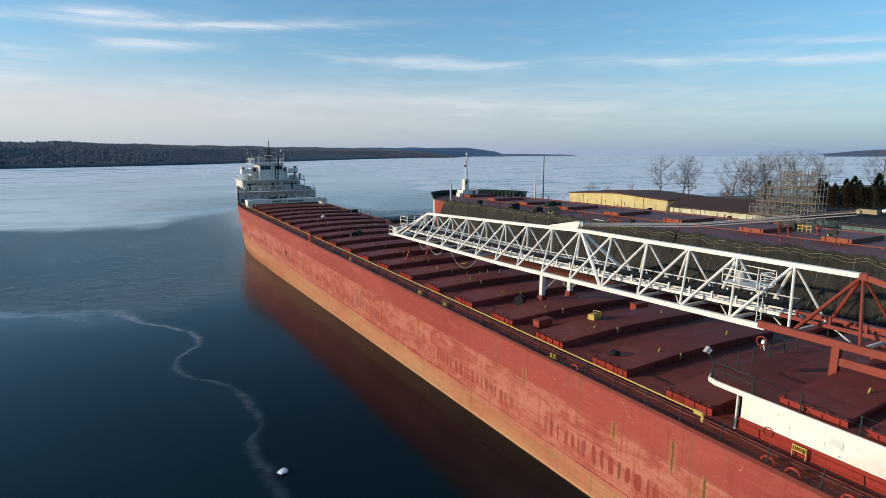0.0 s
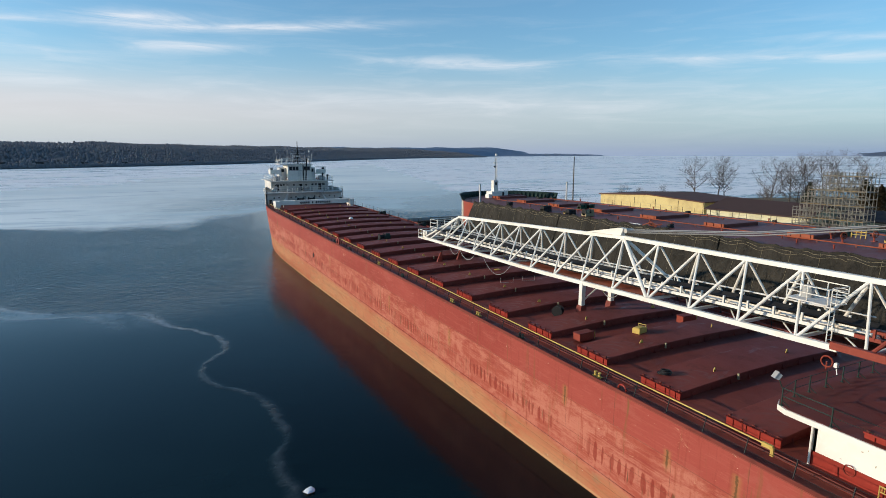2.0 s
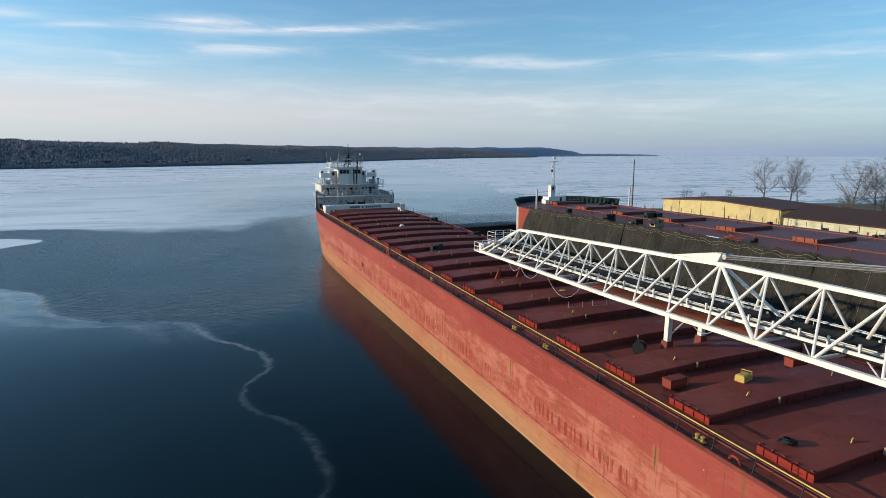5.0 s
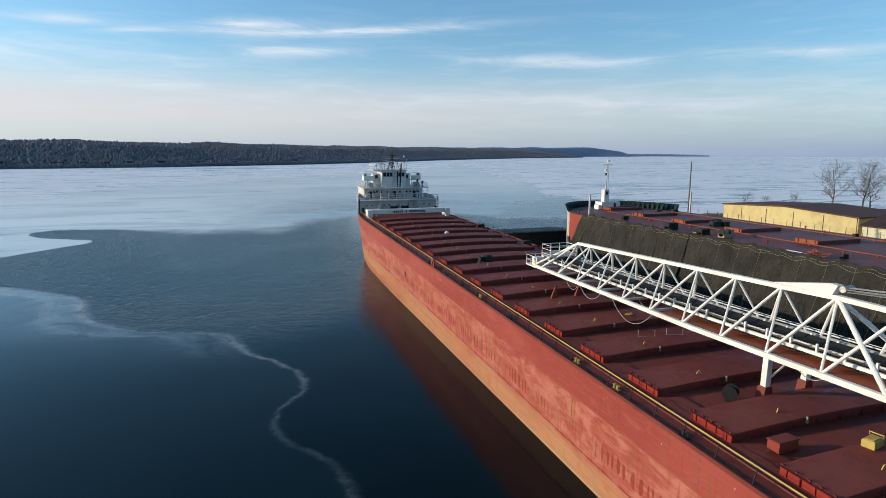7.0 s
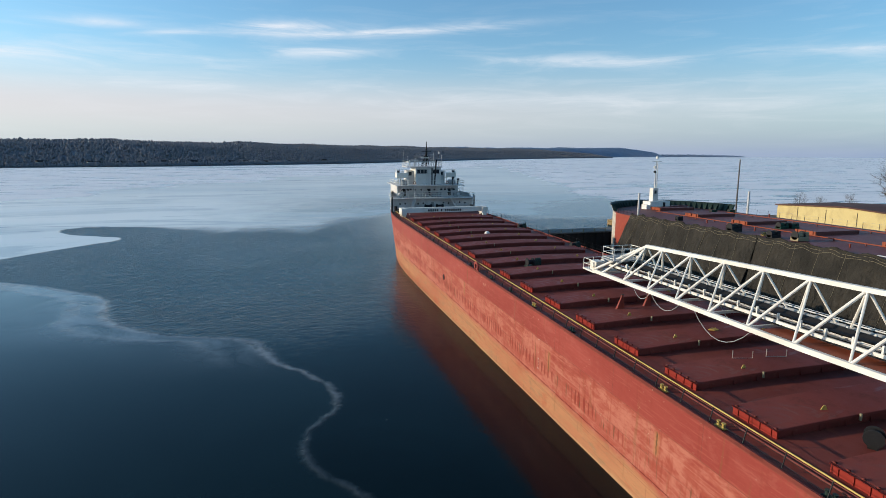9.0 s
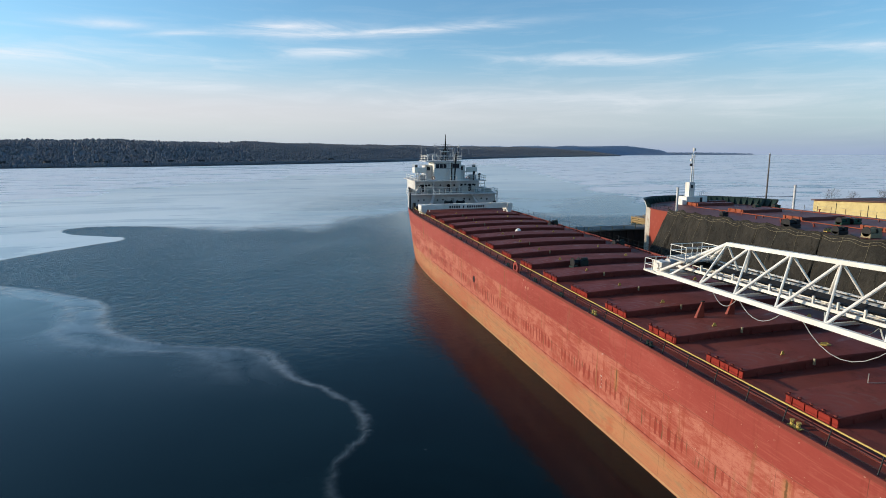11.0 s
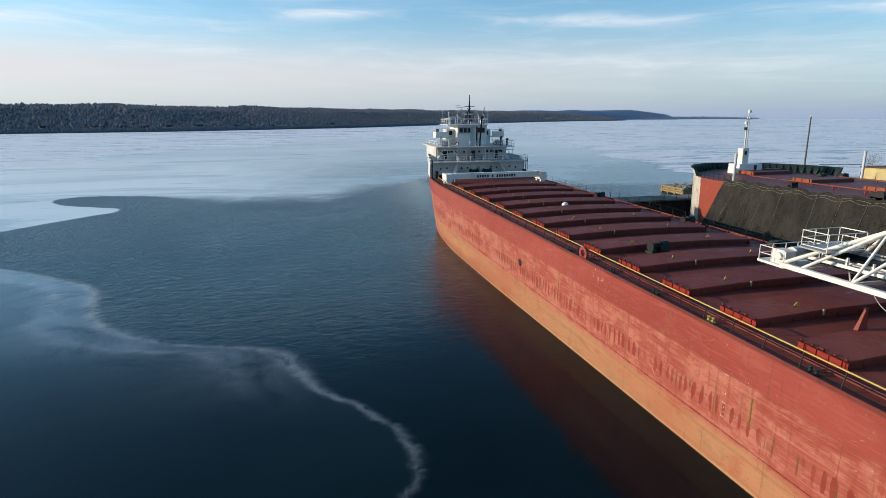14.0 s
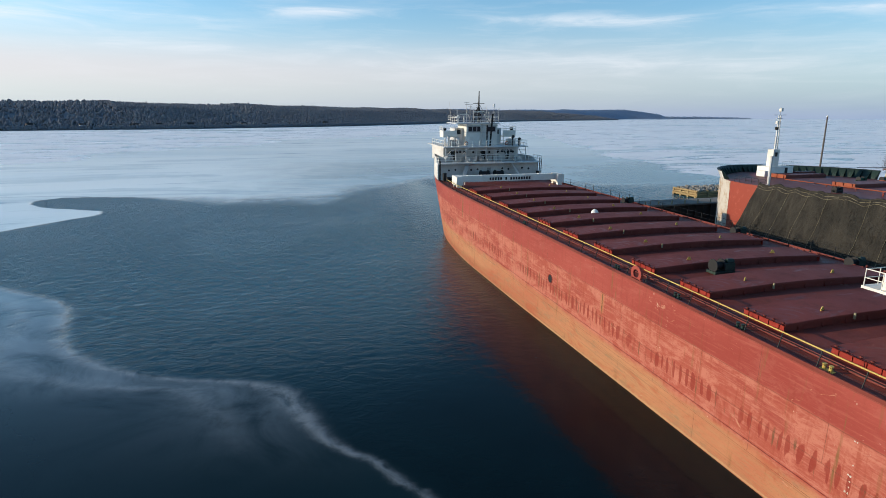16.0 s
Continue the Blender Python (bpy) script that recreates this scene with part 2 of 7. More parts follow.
def hull_paint():
    n = Nodes("hull_paint")
    x, y, z = n.axis()
    blot = n.noise(0.10, 6, 0.62, 0.6, stretch=(1, 0.5, 1.6))
    mid = n.noise(0.6, 7, 0.70, 0.15, stretch=(1, 0.4, 1.3))
    fine = n.noise(5.0, 6, 0.7)
    grit = n.noise(11.0, 5, 0.75, stretch=(1, 0.6, 1.2))
    strokes = n.noise(2.2, 7, 0.72, 0.0, stretch=(0.3, 0.16, 2.6))
    drips = n.noise(2.4, 6, 0.68, 0.05, stretch=(1, 1, 0.11))
    edge = n.math("ADD", z, n.math("MULTIPLY", n.math("SUBTRACT", fine, 0.5), 0.10))
    wavy = n.math("ADD", z, n.math("MULTIPLY", n.math("SUBTRACT", mid, 0.5), 1.4))
    mott = n.noise(0.9, 8, 0.74, 0.3, stretch=(1, 0.45, 1))
    scratch = n.ramp(n.noise(1.0, 6, 0.65, 0.0, stretch=(0.3, 0.05, 9)), 0.55, 0.64)
    # upper strake in sound brick red
    deep = n.mix(n.ramp(blot, 0.36, 0.64), (0.255, 0.042, 0.031), (0.315, 0.062, 0.046))
    deep = n.mix(n.math("MULTIPLY", n.ramp(strokes, 0.50, 0.66), 0.45), deep, (0.37, 0.100, 0.072))
    deep = n.mix(n.math("MULTIPLY", n.ramp(drips, 0.54, 0.68), 0.40), deep, (0.205, 0.034, 0.021))
    deep = n.mix(n.math("MULTIPLY", n.ramp(grit, 0.56, 0.66), 0.35), deep, (0.20, 0.036, 0.024))
    deep = n.mix(n.math("MULTIPLY", n.ramp(mott, 0.53, 0.62), 0.28), deep, (0.36, 0.105, 0.078))
    # faded strakes below, rubbed along and streaked down
    faded = n.mix(n.ramp(mott, 0.43, 0.58), (0.315, 0.068, 0.044), (0.425, 0.142, 0.096))
    faded = n.mix(n.math("MULTIPLY", n.ramp(strokes, 0.48, 0.64), 0.60), faded, (0.43, 0.155, 0.108))
    faded = n.mix(n.math("MULTIPLY", n.ramp(drips, 0.52, 0.64), 0.55), faded, (0.265, 0.048, 0.026))
    redder = n.ramp(n.noise(0.28, 7, 0.74, 0.5, stretch=(1, 0.35, 2.0)), 0.50, 0.62)
    faded = n.mix(n.math("MULTIPLY", redder, n.math("MULTIPLY", n.ramp(wavy, -5.6, -3.8), 0.70)), faded, (0.250, 0.036, 0.026))
    faded = n.mix(n.math("MULTIPLY", scratch, 0.40), faded, (0.46, 0.185, 0.13))
    faded = n.mix(n.math("MULTIPLY", n.ramp(grit, 0.54, 0.66), 0.45), faded, (0.235, 0.048, 0.028))
    c = n.mix(n.ramp(edge, -2.50, -2.20), faded, deep)
    # a row of oval rubbing marks, denser in places
    beat = n.math("SINE", n.math("ADD", n.math("MULTIPLY", y, 9.0), n.math("MULTIPLY", n.noise(0.7, 3, 0.5, stretch=(1, 1, 0.15)), 14.0)))
    lobe = n.math("POWER", n.math("DIVIDE", n.math("ADD", wavy, 4.9), 0.62), 2.0)
    oval = n.ramp(n.math("SUBTRACT", beat, n.math("MULTIPLY", lobe, 0.9)), -0.05, 0.35)
    row = n.math("MULTIPLY", n.ramp(wavy, -5.9, -5.3), n.ramp(wavy, -4.1, -4.7))
    where = n.ramp(n.noise(0.16, 3, 0.5, stretch=(1, 1, 0.05)), 0.40, 0.52)
    c = n.mix(n.math("MULTIPLY", n.math("MULTIPLY", oval, where), 0.8), c, (0.215, 0.026, 0.016))
    thin = n.math("MULTIPLY", n.ramp(n.noise(3.0, 4, 0.5, 0.1, stretch=(1, 1, 0.10)), 0.60, 0.69), row)
    c = n.mix(n.math("MULTIPLY", thin, 0.85), c, (0.12, 0.060, 0.028))
    # lower boot, ochre and grey-green scrapes running along the hull
    ochre = n.mix(n.ramp(blot, 0.36, 0.62), (0.385, 0.122, 0.064), (0.43, 0.195, 0.095))
    ochre = n.mix(n.math("MULTIPLY", n.ramp(strokes, 0.46, 0.62), 0.6), ochre, (0.33, 0.180, 0.088))
    ochre = n.mix(n.math("MULTIPLY", n.ramp(n.noise(0.5, 7, 0.74, 0.6, stretch=(1, 0.4, 1.4)), 0.52, 0.63), 0.6), ochre, (0.36, 0.086, 0.042))
    ochre = n.mix(n.math("MULTIPLY", scratch, 0.5), ochre, (0.21, 0.115, 0.060))
    ochre = n.mix(n.math("MULTIPLY", n.ramp(n.noise(0.8, 7, 0.72, 0.2, stretch=(1, 0.5, 1.5)), 0.55, 0.66), 0.5), ochre, (0.20, 0.150, 0.085))
    ochre = n.mix(n.math("MULTIPLY", n.ramp(grit, 0.54, 0.66), 0.5), ochre, (0.22, 0.085, 0.04))
    c = n.mix(n.ramp(wavy, -6.1, -6.8), c, ochre)
    # chips, chalky scars and rust weeps
    chalk = n.math("MULTIPLY", n.ramp(n.noise(0.9, 8, 0.76, 1.4, stretch=(1, 0.6, 1)), 0.64, 0.67), 0.55)
    c = n.mix(chalk, c, (0.52, 0.27, 0.17))
    chips = n.math("MULTIPLY", n.ramp(n.noise(2.4, 6, 0.7, 0.4), 0.66, 0.69), n.ramp(mid, 0.46, 0.60))
    c = n.mix(n.math("MULTIPLY", chips, 0.8), c, (0.56, 0.40, 0.30))
    patch = n.ramp(n.noise(0.22, 3, 0.5, stretch=(1, 1, 0.3)), 0.56, 0.66)
    weep = n.math("MULTIPLY", n.ramp(n.noise(1.9, 4, 0.55, 0.1, stretch=(1, 1, 0.09)), 0.60, 0.69), n.math("ADD", 0.35, n.math("MULTIPLY", patch, 0.5)))
    c = n.mix(weep, c, (0.155, 0.085, 0.028))
    # old rust runs below scuppers: place along the hull, top, bottom
    for y0, z0, z1 in ((0.6, -1.1, -2.9), (-1.5, -2.4, -4.3), (4.9, -2.0, -3.0), (14.0, -1.6, -2.8), (31.5, -2.6, -4.2), (47.0, -3.0, -4.6), (72.0, -2.4, -4.0)):
        off = n.math("ABSOLUTE", n.math("ADD", n.math("SUBTRACT", y, y0), n.math("MULTIPLY", n.math("SUBTRACT", fine, 0.5), 0.3)))
        span = n.math("MULTIPLY", n.ramp(wavy, z0 + 0.2, z0 - 0.1), n.ramp(wavy, z1 - 0.5, z1 + 0.3))
        c = n.mix(n.math("MULTIPLY", n.math("MULTIPLY", n.ramp(off, 0.42, 0.05), span), 0.45), c, (0.36, 0.19, 0.065))
        c = n.mix(n.math("MULTIPLY", n.math("MULTIPLY", n.ramp(off, 0.11, 0.03), span), 0.85), c, (0.10, 0.055, 0.022))
    # plate seams
    seam = n.t.nodes.new("ShaderNodeTexBrick")
    comb = n.t.nodes.new("ShaderNodeCombineXYZ")
    n.put(y, comb.inputs[0])
    n.put(n.math("ADD", z, 0.1), comb.inputs[1])
    n.put(comb.outputs[0], seam.inputs["Vector"])
    seam.inputs["Scale"].default_value, seam.inputs["Mortar Size"].default_value = 1.0, 0.020
    seam.inputs["Brick Width"].default_value, seam.inputs["Row Height"].default_value = 9.2, 2.25
    seam.inputs["Mortar Smooth"].default_value = 0.3
    c = n.mix(n.math("MULTIPLY", seam.outputs["Fac"], n.math("ADD", 0.25, n.math("MULTIPLY", mid, 0.7))), c, (0.11, 0.04, 0.024))
    # dried scum line just over the water
    draft = n.math("ADD", n.math("ADD", z, SHIP_Z), n.math("MULTIPLY", y, TRIM))
    scum = n.math("MULTIPLY", n.ramp(draft, 0.03, 0.10), n.ramp(n.math("ADD", draft, n.math("MULTIPLY", fine, 0.2)), 0.34, 0.22))
    c = n.mix(n.math("MULTIPLY", scum, 0.6), c, (0.50, 0.36, 0.18))
    # pale band round the stem
    slope = n.math("ADD", y, n.math("MULTIPLY", z, -0.25))
    c = n.mix(n.ramp(slope, 141.4, 141.7), c, (0.58, 0.57, 0.55))
    h = n.math("ADD", n.math("MULTIPLY", blot, 3.0), n.math("ADD", mid, n.math("MULTIPLY", seam.outputs["Fac"], -0.9)))
    h = n.math("ADD", h, n.math("MULTIPLY", oval, n.math("MULTIPLY", where, -0.25)))
    n.bump(h, 0.3, 0.06)
    return n.done(c, n.math("ADD", n.math("MULTIPLY", fine, 0.3), 0.45))


def deck_paint(name="deck_paint", a=(0.136, 0.029, 0.021), b=(0.180, 0.042, 0.030), rust=(0.24, 0.075, 0.040)):
    """Maroon deck paint: patched, scuffed, with dark wet stains and pale rub marks."""
    n = Nodes(name)
    big, mid, fine = n.noise(0.12, 5, 0.6, 0.5), n.noise(0.9, 6, 0.68, 0.3), n.noise(7.0, 5, 0.7)
    g = n.t.nodes.new("ShaderNodeObjectInfo")
    c = n.mix(n.ramp(big, 0.35, 0.65), a, b)
    c = n.mix(n.math("MULTIPLY", g.outputs["Random"], 0.35), c, (0.175, 0.029, 0.022))
    c = n.mix(n.math("MULTIPLY", n.ramp(mid, 0.52, 0.68), 0.55), c, (0.092, 0.024, 0.018))
    wet = n.ramp(n.noise(0.35, 5, 0.62, 0.9, stretch=(0.5, 1, 1)), 0.58, 0.64)
    c = n.mix(n.math("MULTIPLY", wet, 0.35), c, (0.075, 0.021, 0.017))
    rub = n.ramp(n.noise(1.3, 6, 0.7, 0.2, stretch=(1, 0.22, 1)), 0.60, 0.70)
    c = n.mix(n.math("MULTIPLY", rub, 0.45), c, rust)
    c = n.mix(n.math("MULTIPLY", n.ramp(fine, 0.58, 0.78), 0.45), c, (0.23, 0.078, 0.052))
    n.bump(n.math("ADD", n.math("ADD", mid, n.math("MULTIPLY", big, 2.5)), n.math("MULTIPLY", fine, 0.3)), 0.30, 0.035)
    return n.done(c, n.math("SUBTRACT", n.math("ADD", n.math("MULTIPLY", mid, 0.3), 0.48), n.math("MULTIPLY", wet, 0.22)))


def water_surface():
    """Open water with ripples, dark young ice, drifting slush ridges and snow-covered ice."""
    n = Nodes("water_surface")
    geo = n.t.nodes.new("ShaderNodeNewGeometry")
    pos = geo.outputs["Position"]
    x, y, z = n.axis(pos)
    w1 = n.math("SUBTRACT", n.noise(0.010, 4, 0.55, 0.3, co=pos), 0.5)
    w2 = n.math("SUBTRACT", n.noise(0.055, 5, 0.6, 0.5, co=pos), 0.5)
    w3 = n.math("SUBTRACT", n.noise(0.45, 5, 0.65, 0.4, co=pos), 0.5)
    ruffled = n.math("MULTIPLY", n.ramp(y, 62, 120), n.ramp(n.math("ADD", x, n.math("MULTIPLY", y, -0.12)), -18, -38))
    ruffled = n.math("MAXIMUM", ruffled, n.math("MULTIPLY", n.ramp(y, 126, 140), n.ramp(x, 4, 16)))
    # edge of the young ice near the ship: x as a function of y
    curve = n.t.nodes.new("ShaderNodeFloatCurve")
    pts = ((0, -29), (17, -28), (24, -28.4), (30, -26.7), (36, -27), (47, -31.8), (55, -28.3), (62.5, -30.8), (66, -33.6), (75.5, -37.6),
           (79.5, -45.8), (85, -53.4), (91, -57.6), (103, -61), (110, -67.4), (120, -80), (126, -91), (133, -100), (141, -97), (156, -88.5), (168, -80),
           (174.6, -76), (181, -82), (190, -94), (200, -98), (206, -94), (240, -94), (260, -94))
    cm = curve.mapping.curves[0]
    while len(cm.points) > 2:
        cm.points.remove(cm.points[1])
    for i, (py, px) in enumerate(pts):
        u, v = py / 260.0, (px + 120) / 100.0
        if i == 0 or i == len(pts) - 1:
            cm.points[0 if i == 0 else len(cm.points) - 1].location = (u, v)
        else:
            cm.points.new(u, v)
    for p in cm.points:
        p.handle_type = "AUTO_CLAMPED"
    curve.mapping.update()
    n.put(n.math("DIVIDE", y, 260.0), curve.inputs["Value"])
    edge = n.math("SUBTRACT", n.math("MULTIPLY", curve.outputs[0], 100.0), 120.0)
    sd = n.math("ADD", n.math("SUBTRACT", x, edge), n.math("MULTIPLY", w3, 1.6))
    inside = n.ramp(sd, 0.5, -0.8)
    young = n.math("MULTIPLY", inside, n.ramp(y, 132, 112))
    # slush ridge along the edge, and the paler film inside of it
    ridge = n.math("EXPONENT", n.math("MULTIPLY", n.math("POWER", n.math("DIVIDE", n.math("ADD", sd, 0.5), n.math("ADD", 0.38, n.math("MULTIPLY", n.ramp(y, 62, 76), 0.7))), 2.0), -1.0))
    inner = n.math("EXPONENT", n.math("MULTIPLY", n.math("POWER", n.math("DIVIDE", n.math("ADD", n.math("ADD", sd, 6.0), n.math("MULTIPLY", w2, 9.0)), 1.3), 2.0), -1.0))
    ridge = n.math("MAXIMUM", ridge, n.math("MULTIPLY", inner, n.math("MULTIPLY", n.ramp(y, 64, 78), 0.55)))
    ridge = n.math("MULTIPLY", ridge, n.ramp(n.noise(0.25, 6, 0.7, 0.8, co=pos), 0.28, 0.62))
    ridge = n.math("MULTIPLY", ridge, n.math("MULTIPLY", n.ramp(y, 126, 112), n.ramp(y, 6, 22)))
    film = n.math("EXPONENT", n.math("MULTIPLY", n.math("ABSOLUTE", n.math("ADD", sd, 3.5)), -0.15))
    film = n.math("MULTIPLY", n.math("MULTIPLY", film, young), n.math("MULTIPLY", n.ramp(y, 60, 84), n.ramp(n.noise(0.10, 5, 0.6, 1.6, co=pos), 0.22, 0.62)))
    # ice over the far half of the bay: y as a function of x
    curve2 = n.t.nodes.new("ShaderNodeFloatCurve")
    pts2 = ((-130, 208), (-95, 206), (-84, 204), (-72, 200), (-60, 193), (-48, 187), (-28, 186), (-20, 196), (-14, 203), (0, 214), (18, 226), (40, 215), (70, 190), (130, 185))
    cm = curve2.mapping.curves[0]
    for i, (px, py) in enumerate(pts2):
        u, v = (px + 130) / 260.0, (py - 150) / 100.0
        if i == 0 or i == len(pts2) - 1:
            cm.points[0 if i == 0 else len(cm.points) - 1].location = (u, v)
        else:
            cm.points.new(u, v)
    for p in cm.points:
        p.handle_type = "AUTO_CLAMPED"
    curve2.mapping.update()
    n.put(n.math("DIVIDE", n.math("ADD", x, 130.0), 260.0), curve2.inputs["Value"])
    far_edge = n.math("SUBTRACT", y, n.math("ADD", n.math("MULTIPLY", curve2.outputs[0], 100.0), 150.0))
    far_edge = n.math("ADD", far_edge, n.math("ADD", n.math("MULTIPLY", w2, 5.0), n.math("MULTIPLY", w3, 3.0)))
    blend = n.math("ADD", 0.9, n.math("MULTIPLY", n.ramp(x, -84, -48), 11.0))
    soft_edge = n.math("ADD", far_edge, n.math("MULTIPLY", n.math("MULTIPLY", w2, 34.0), n.ramp(x, -84, -40)))
    grey_ice = n.ramp(soft_edge, n.math("MULTIPLY", blend, -1.0), blend)
    grey_ice = n.math("MAXIMUM", grey_ice, n.math("MULTIPLY", inside, n.ramp(y, 112, 136)))
    patch = n.math("MULTIPLY", n.ramp(n.noise(0.06, 6, 0.7, 0.8, co=pos, stretch=(0.35, 1, 1)), 0.50, 0.66), n.math("MULTIPLY", n.ramp(y, 100, 190), n.ramp(x, -45, -15)))
    patch = n.math("MULTIPLY", patch, n.math("ADD", 0.05, n.math("MULTIPLY", n.ramp(x, 6, 18), 0.45)))
    left = n.math("SUBTRACT", n.math("SUBTRACT", y, 566.0), n.math("MULTIPLY", x, 1.34))
    left = n.ramp(n.math("ADD", left, n.math("ADD", n.math("MULTIPLY", w1, 330.0), n.math("MULTIPLY", w2, 60.0))), -10.0, 16.0)
    right = n.math("SUBTRACT", n.math("SUBTRACT", x, 60.0), n.math("MULTIPLY", y, 0.29))
    right = n.math("MULTIPLY", n.ramp(n.math("ADD", right, n.math("ADD", n.math("MULTIPLY", w1, 90.0), n.math("MULTIPLY", w2, 34.0))), -3.0, 4.0), n.ramp(y, 165, 185))
    streaks = n.noise(0.020, 7, 0.68, 0.8, co=pos, stretch=(0.33, 1.0, 1.0))
    coarse = n.noise(0.006, 4, 0.6, 0.6, co=pos, stretch=(0.3, 1.0, 1.0))
    snow = n.math("MULTIPLY", n.math("MAXIMUM", left, right), n.ramp(n.math("ADD", n.math("MULTIPLY", streaks, 0.6), n.math("MULTIPLY", coarse, 0.4)), 0.38, 0.43))
    crack = n.noise(0.040, 7, 0.74, 1.6, co=pos, stretch=(0.30, 1.0, 1.0))
    snow = n.math("MULTIPLY", snow, n.math("SUBTRACT", 1.0, n.math("MULTIPLY", n.ramp(crack, 0.52, 0.57), 0.9)))
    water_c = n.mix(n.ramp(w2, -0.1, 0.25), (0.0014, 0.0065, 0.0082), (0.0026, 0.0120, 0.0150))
    # blue sky reflection of the ruffled water, put into its base colour
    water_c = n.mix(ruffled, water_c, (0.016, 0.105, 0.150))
    young_c = n.mix(n.ramp(w2, -0.15, 0.2), (0.0030, 0.0120, 0.0150), (0.0050, 0.0170, 0.0205))
    grey_c = n.mix(n.ramp(coarse, 0.38, 0.62), (0.60, 0.66, 0.68), (0.82, 0.82, 0.79))
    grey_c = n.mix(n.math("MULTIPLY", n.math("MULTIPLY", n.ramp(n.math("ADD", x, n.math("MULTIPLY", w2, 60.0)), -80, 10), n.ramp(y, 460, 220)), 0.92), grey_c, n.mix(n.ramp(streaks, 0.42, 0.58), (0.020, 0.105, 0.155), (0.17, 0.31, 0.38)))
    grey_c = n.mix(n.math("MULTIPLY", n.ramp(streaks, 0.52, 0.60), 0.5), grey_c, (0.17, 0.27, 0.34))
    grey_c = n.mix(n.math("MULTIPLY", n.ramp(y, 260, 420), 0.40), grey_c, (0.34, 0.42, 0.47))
    lead = n.ramp(n.noise(0.030, 6, 0.70, 1.4, co=pos, stretch=(0.16, 1.0, 1.0)), 0.60, 0.64)
    grey_c = n.mix(n.math("MULTIPLY", lead, 0.7), grey_c, (0.12, 0.19, 0.25))
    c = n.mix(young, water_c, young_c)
    c = n.mix(n.math("MULTIPLY", film, 0.58), c, (0.26, 0.32, 0.36))
    c = n.mix(n.math("MULTIPLY", ridge, n.math("ADD", 0.10, n.math("MULTIPLY", n.ramp(y, 44, 66), 0.30))), c, (0.42, 0.47, 0.50))
    flecks = n.math("MULTIPLY", n.ramp(n.noise(0.55, 3, 0.6, 1.2, co=pos), 0.735, 0.80), n.math("MULTIPLY", n.ramp(x, -30, -24), n.ramp(y, 120, 90)))
    c = n.mix(n.math("MULTIPLY", flecks, 0.30), c, (0.34, 0.38, 0.40))
    c = n.mix(patch, c, (0.16, 0.25, 0.31))
    rim = n.math("EXPONENT", n.math("MULTIPLY", n.math("POWER", n.math("DIVIDE", far_edge, 1.3), 2.0), -1.0))
    rim = n.math("MULTIPLY", n.math("MULTIPLY", rim, 0.5), n.math("MULTIPLY", n.ramp(w3, -0.05, 0.12), n.ramp(x, 30, 0)))
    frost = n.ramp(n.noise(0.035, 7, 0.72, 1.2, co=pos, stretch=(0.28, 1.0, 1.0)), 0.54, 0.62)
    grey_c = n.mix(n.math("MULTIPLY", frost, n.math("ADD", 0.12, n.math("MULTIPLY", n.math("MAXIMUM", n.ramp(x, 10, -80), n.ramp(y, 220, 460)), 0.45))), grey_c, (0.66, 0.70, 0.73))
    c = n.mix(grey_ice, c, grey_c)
    c = n.mix(rim, c, (0.62, 0.66, 0.69))
    c = n.mix(snow, c, n.mix(n.ramp(w2, -0.2, 0.2), (0.82, 0.81, 0.80), (0.93, 0.91, 0.89)))
    ice = n.math("MAXIMUM", grey_ice, snow)
    rough = n.math("ADD", 0.10, n.math("MULTIPLY", young, 0.03))
    rough = n.math("ADD", rough, n.math("ADD", n.math("MULTIPLY", grey_ice, 0.12), n.math("MULTIPLY", snow, 0.40)))
    # wind ripples on open water only
    ripple = n.noise(0.80, 5, 0.66, 0.8, co=pos, stretch=(0.9, 1.2, 1))
    swell = n.noise(0.30, 3, 0.55, 0.4, co=pos, stretch=(0.9, 1.2, 1))
    calm = n.ramp(n.noise(0.03, 3, 0.5, 0.6, co=pos), 0.34, 0.60)
    lee = n.math("ADD", 0.04, n.math("MULTIPLY", ruffled, 0.94))
    amount = n.math("MULTIPLY", n.math("MULTIPLY", n.math("ADD", 0.8, n.math("MULTIPLY", calm, 0.4)), lee), n.math("MULTIPLY", n.math("SUBTRACT", 1.0, young), n.math("SUBTRACT", 1.0, ice)))
    h = n.math("MULTIPLY", n.math("ADD", ripple, n.math("MULTIPLY", swell, 0.8)), amount)
    h = n.math("ADD", h, n.math("MULTIPLY", n.math("ADD", ridge, film), 0.12))
    n.bump(h, 0.7, 0.50)
    n.b.inputs["IOR"].default_value = 1.33
    n.done(c, rough)
    n.put(n.math("SUBTRACT", n.math("ADD", 0.18, n.math("MULTIPLY", n.math("MAXIMUM", ruffled, n.math("MULTIPLY", ice, 0.6)), 0.36)), n.math("MULTIPLY", young, -0.02)), n.b.inputs["Specular IOR Level"])
    return n.m


def tarp_cloth():
    n = Nodes("tarp_cloth")
    a, b, f = n.noise(0.25, 5, 0.6, 0.5), n.noise(1.6, 6, 0.65, 0.8), n.noise(14, 4, 0.6)
    c = n.mix(n.ramp(a, 0.35, 0.65), (0.023, 0.021, 0.017), (0.042, 0.037, 0.029))
    c = n.mix(n.math("MULTIPLY", n.ramp(b, 0.55, 0.75), 0.5), c, (0.058, 0.049, 0.036))
    crease = n.noise(0.7, 5, 0.6, 2.2, stretch=(1, 1, 0.35))
    n.bump(n.math("ADD", n.math("ADD", n.math("MULTIPLY", b, 3.0), n.math("MULTIPLY", crease, 2.2)), n.math("MULTIPLY", f, 0.25)), 0.9, 0.14)
    return n.done(c, 0.72)


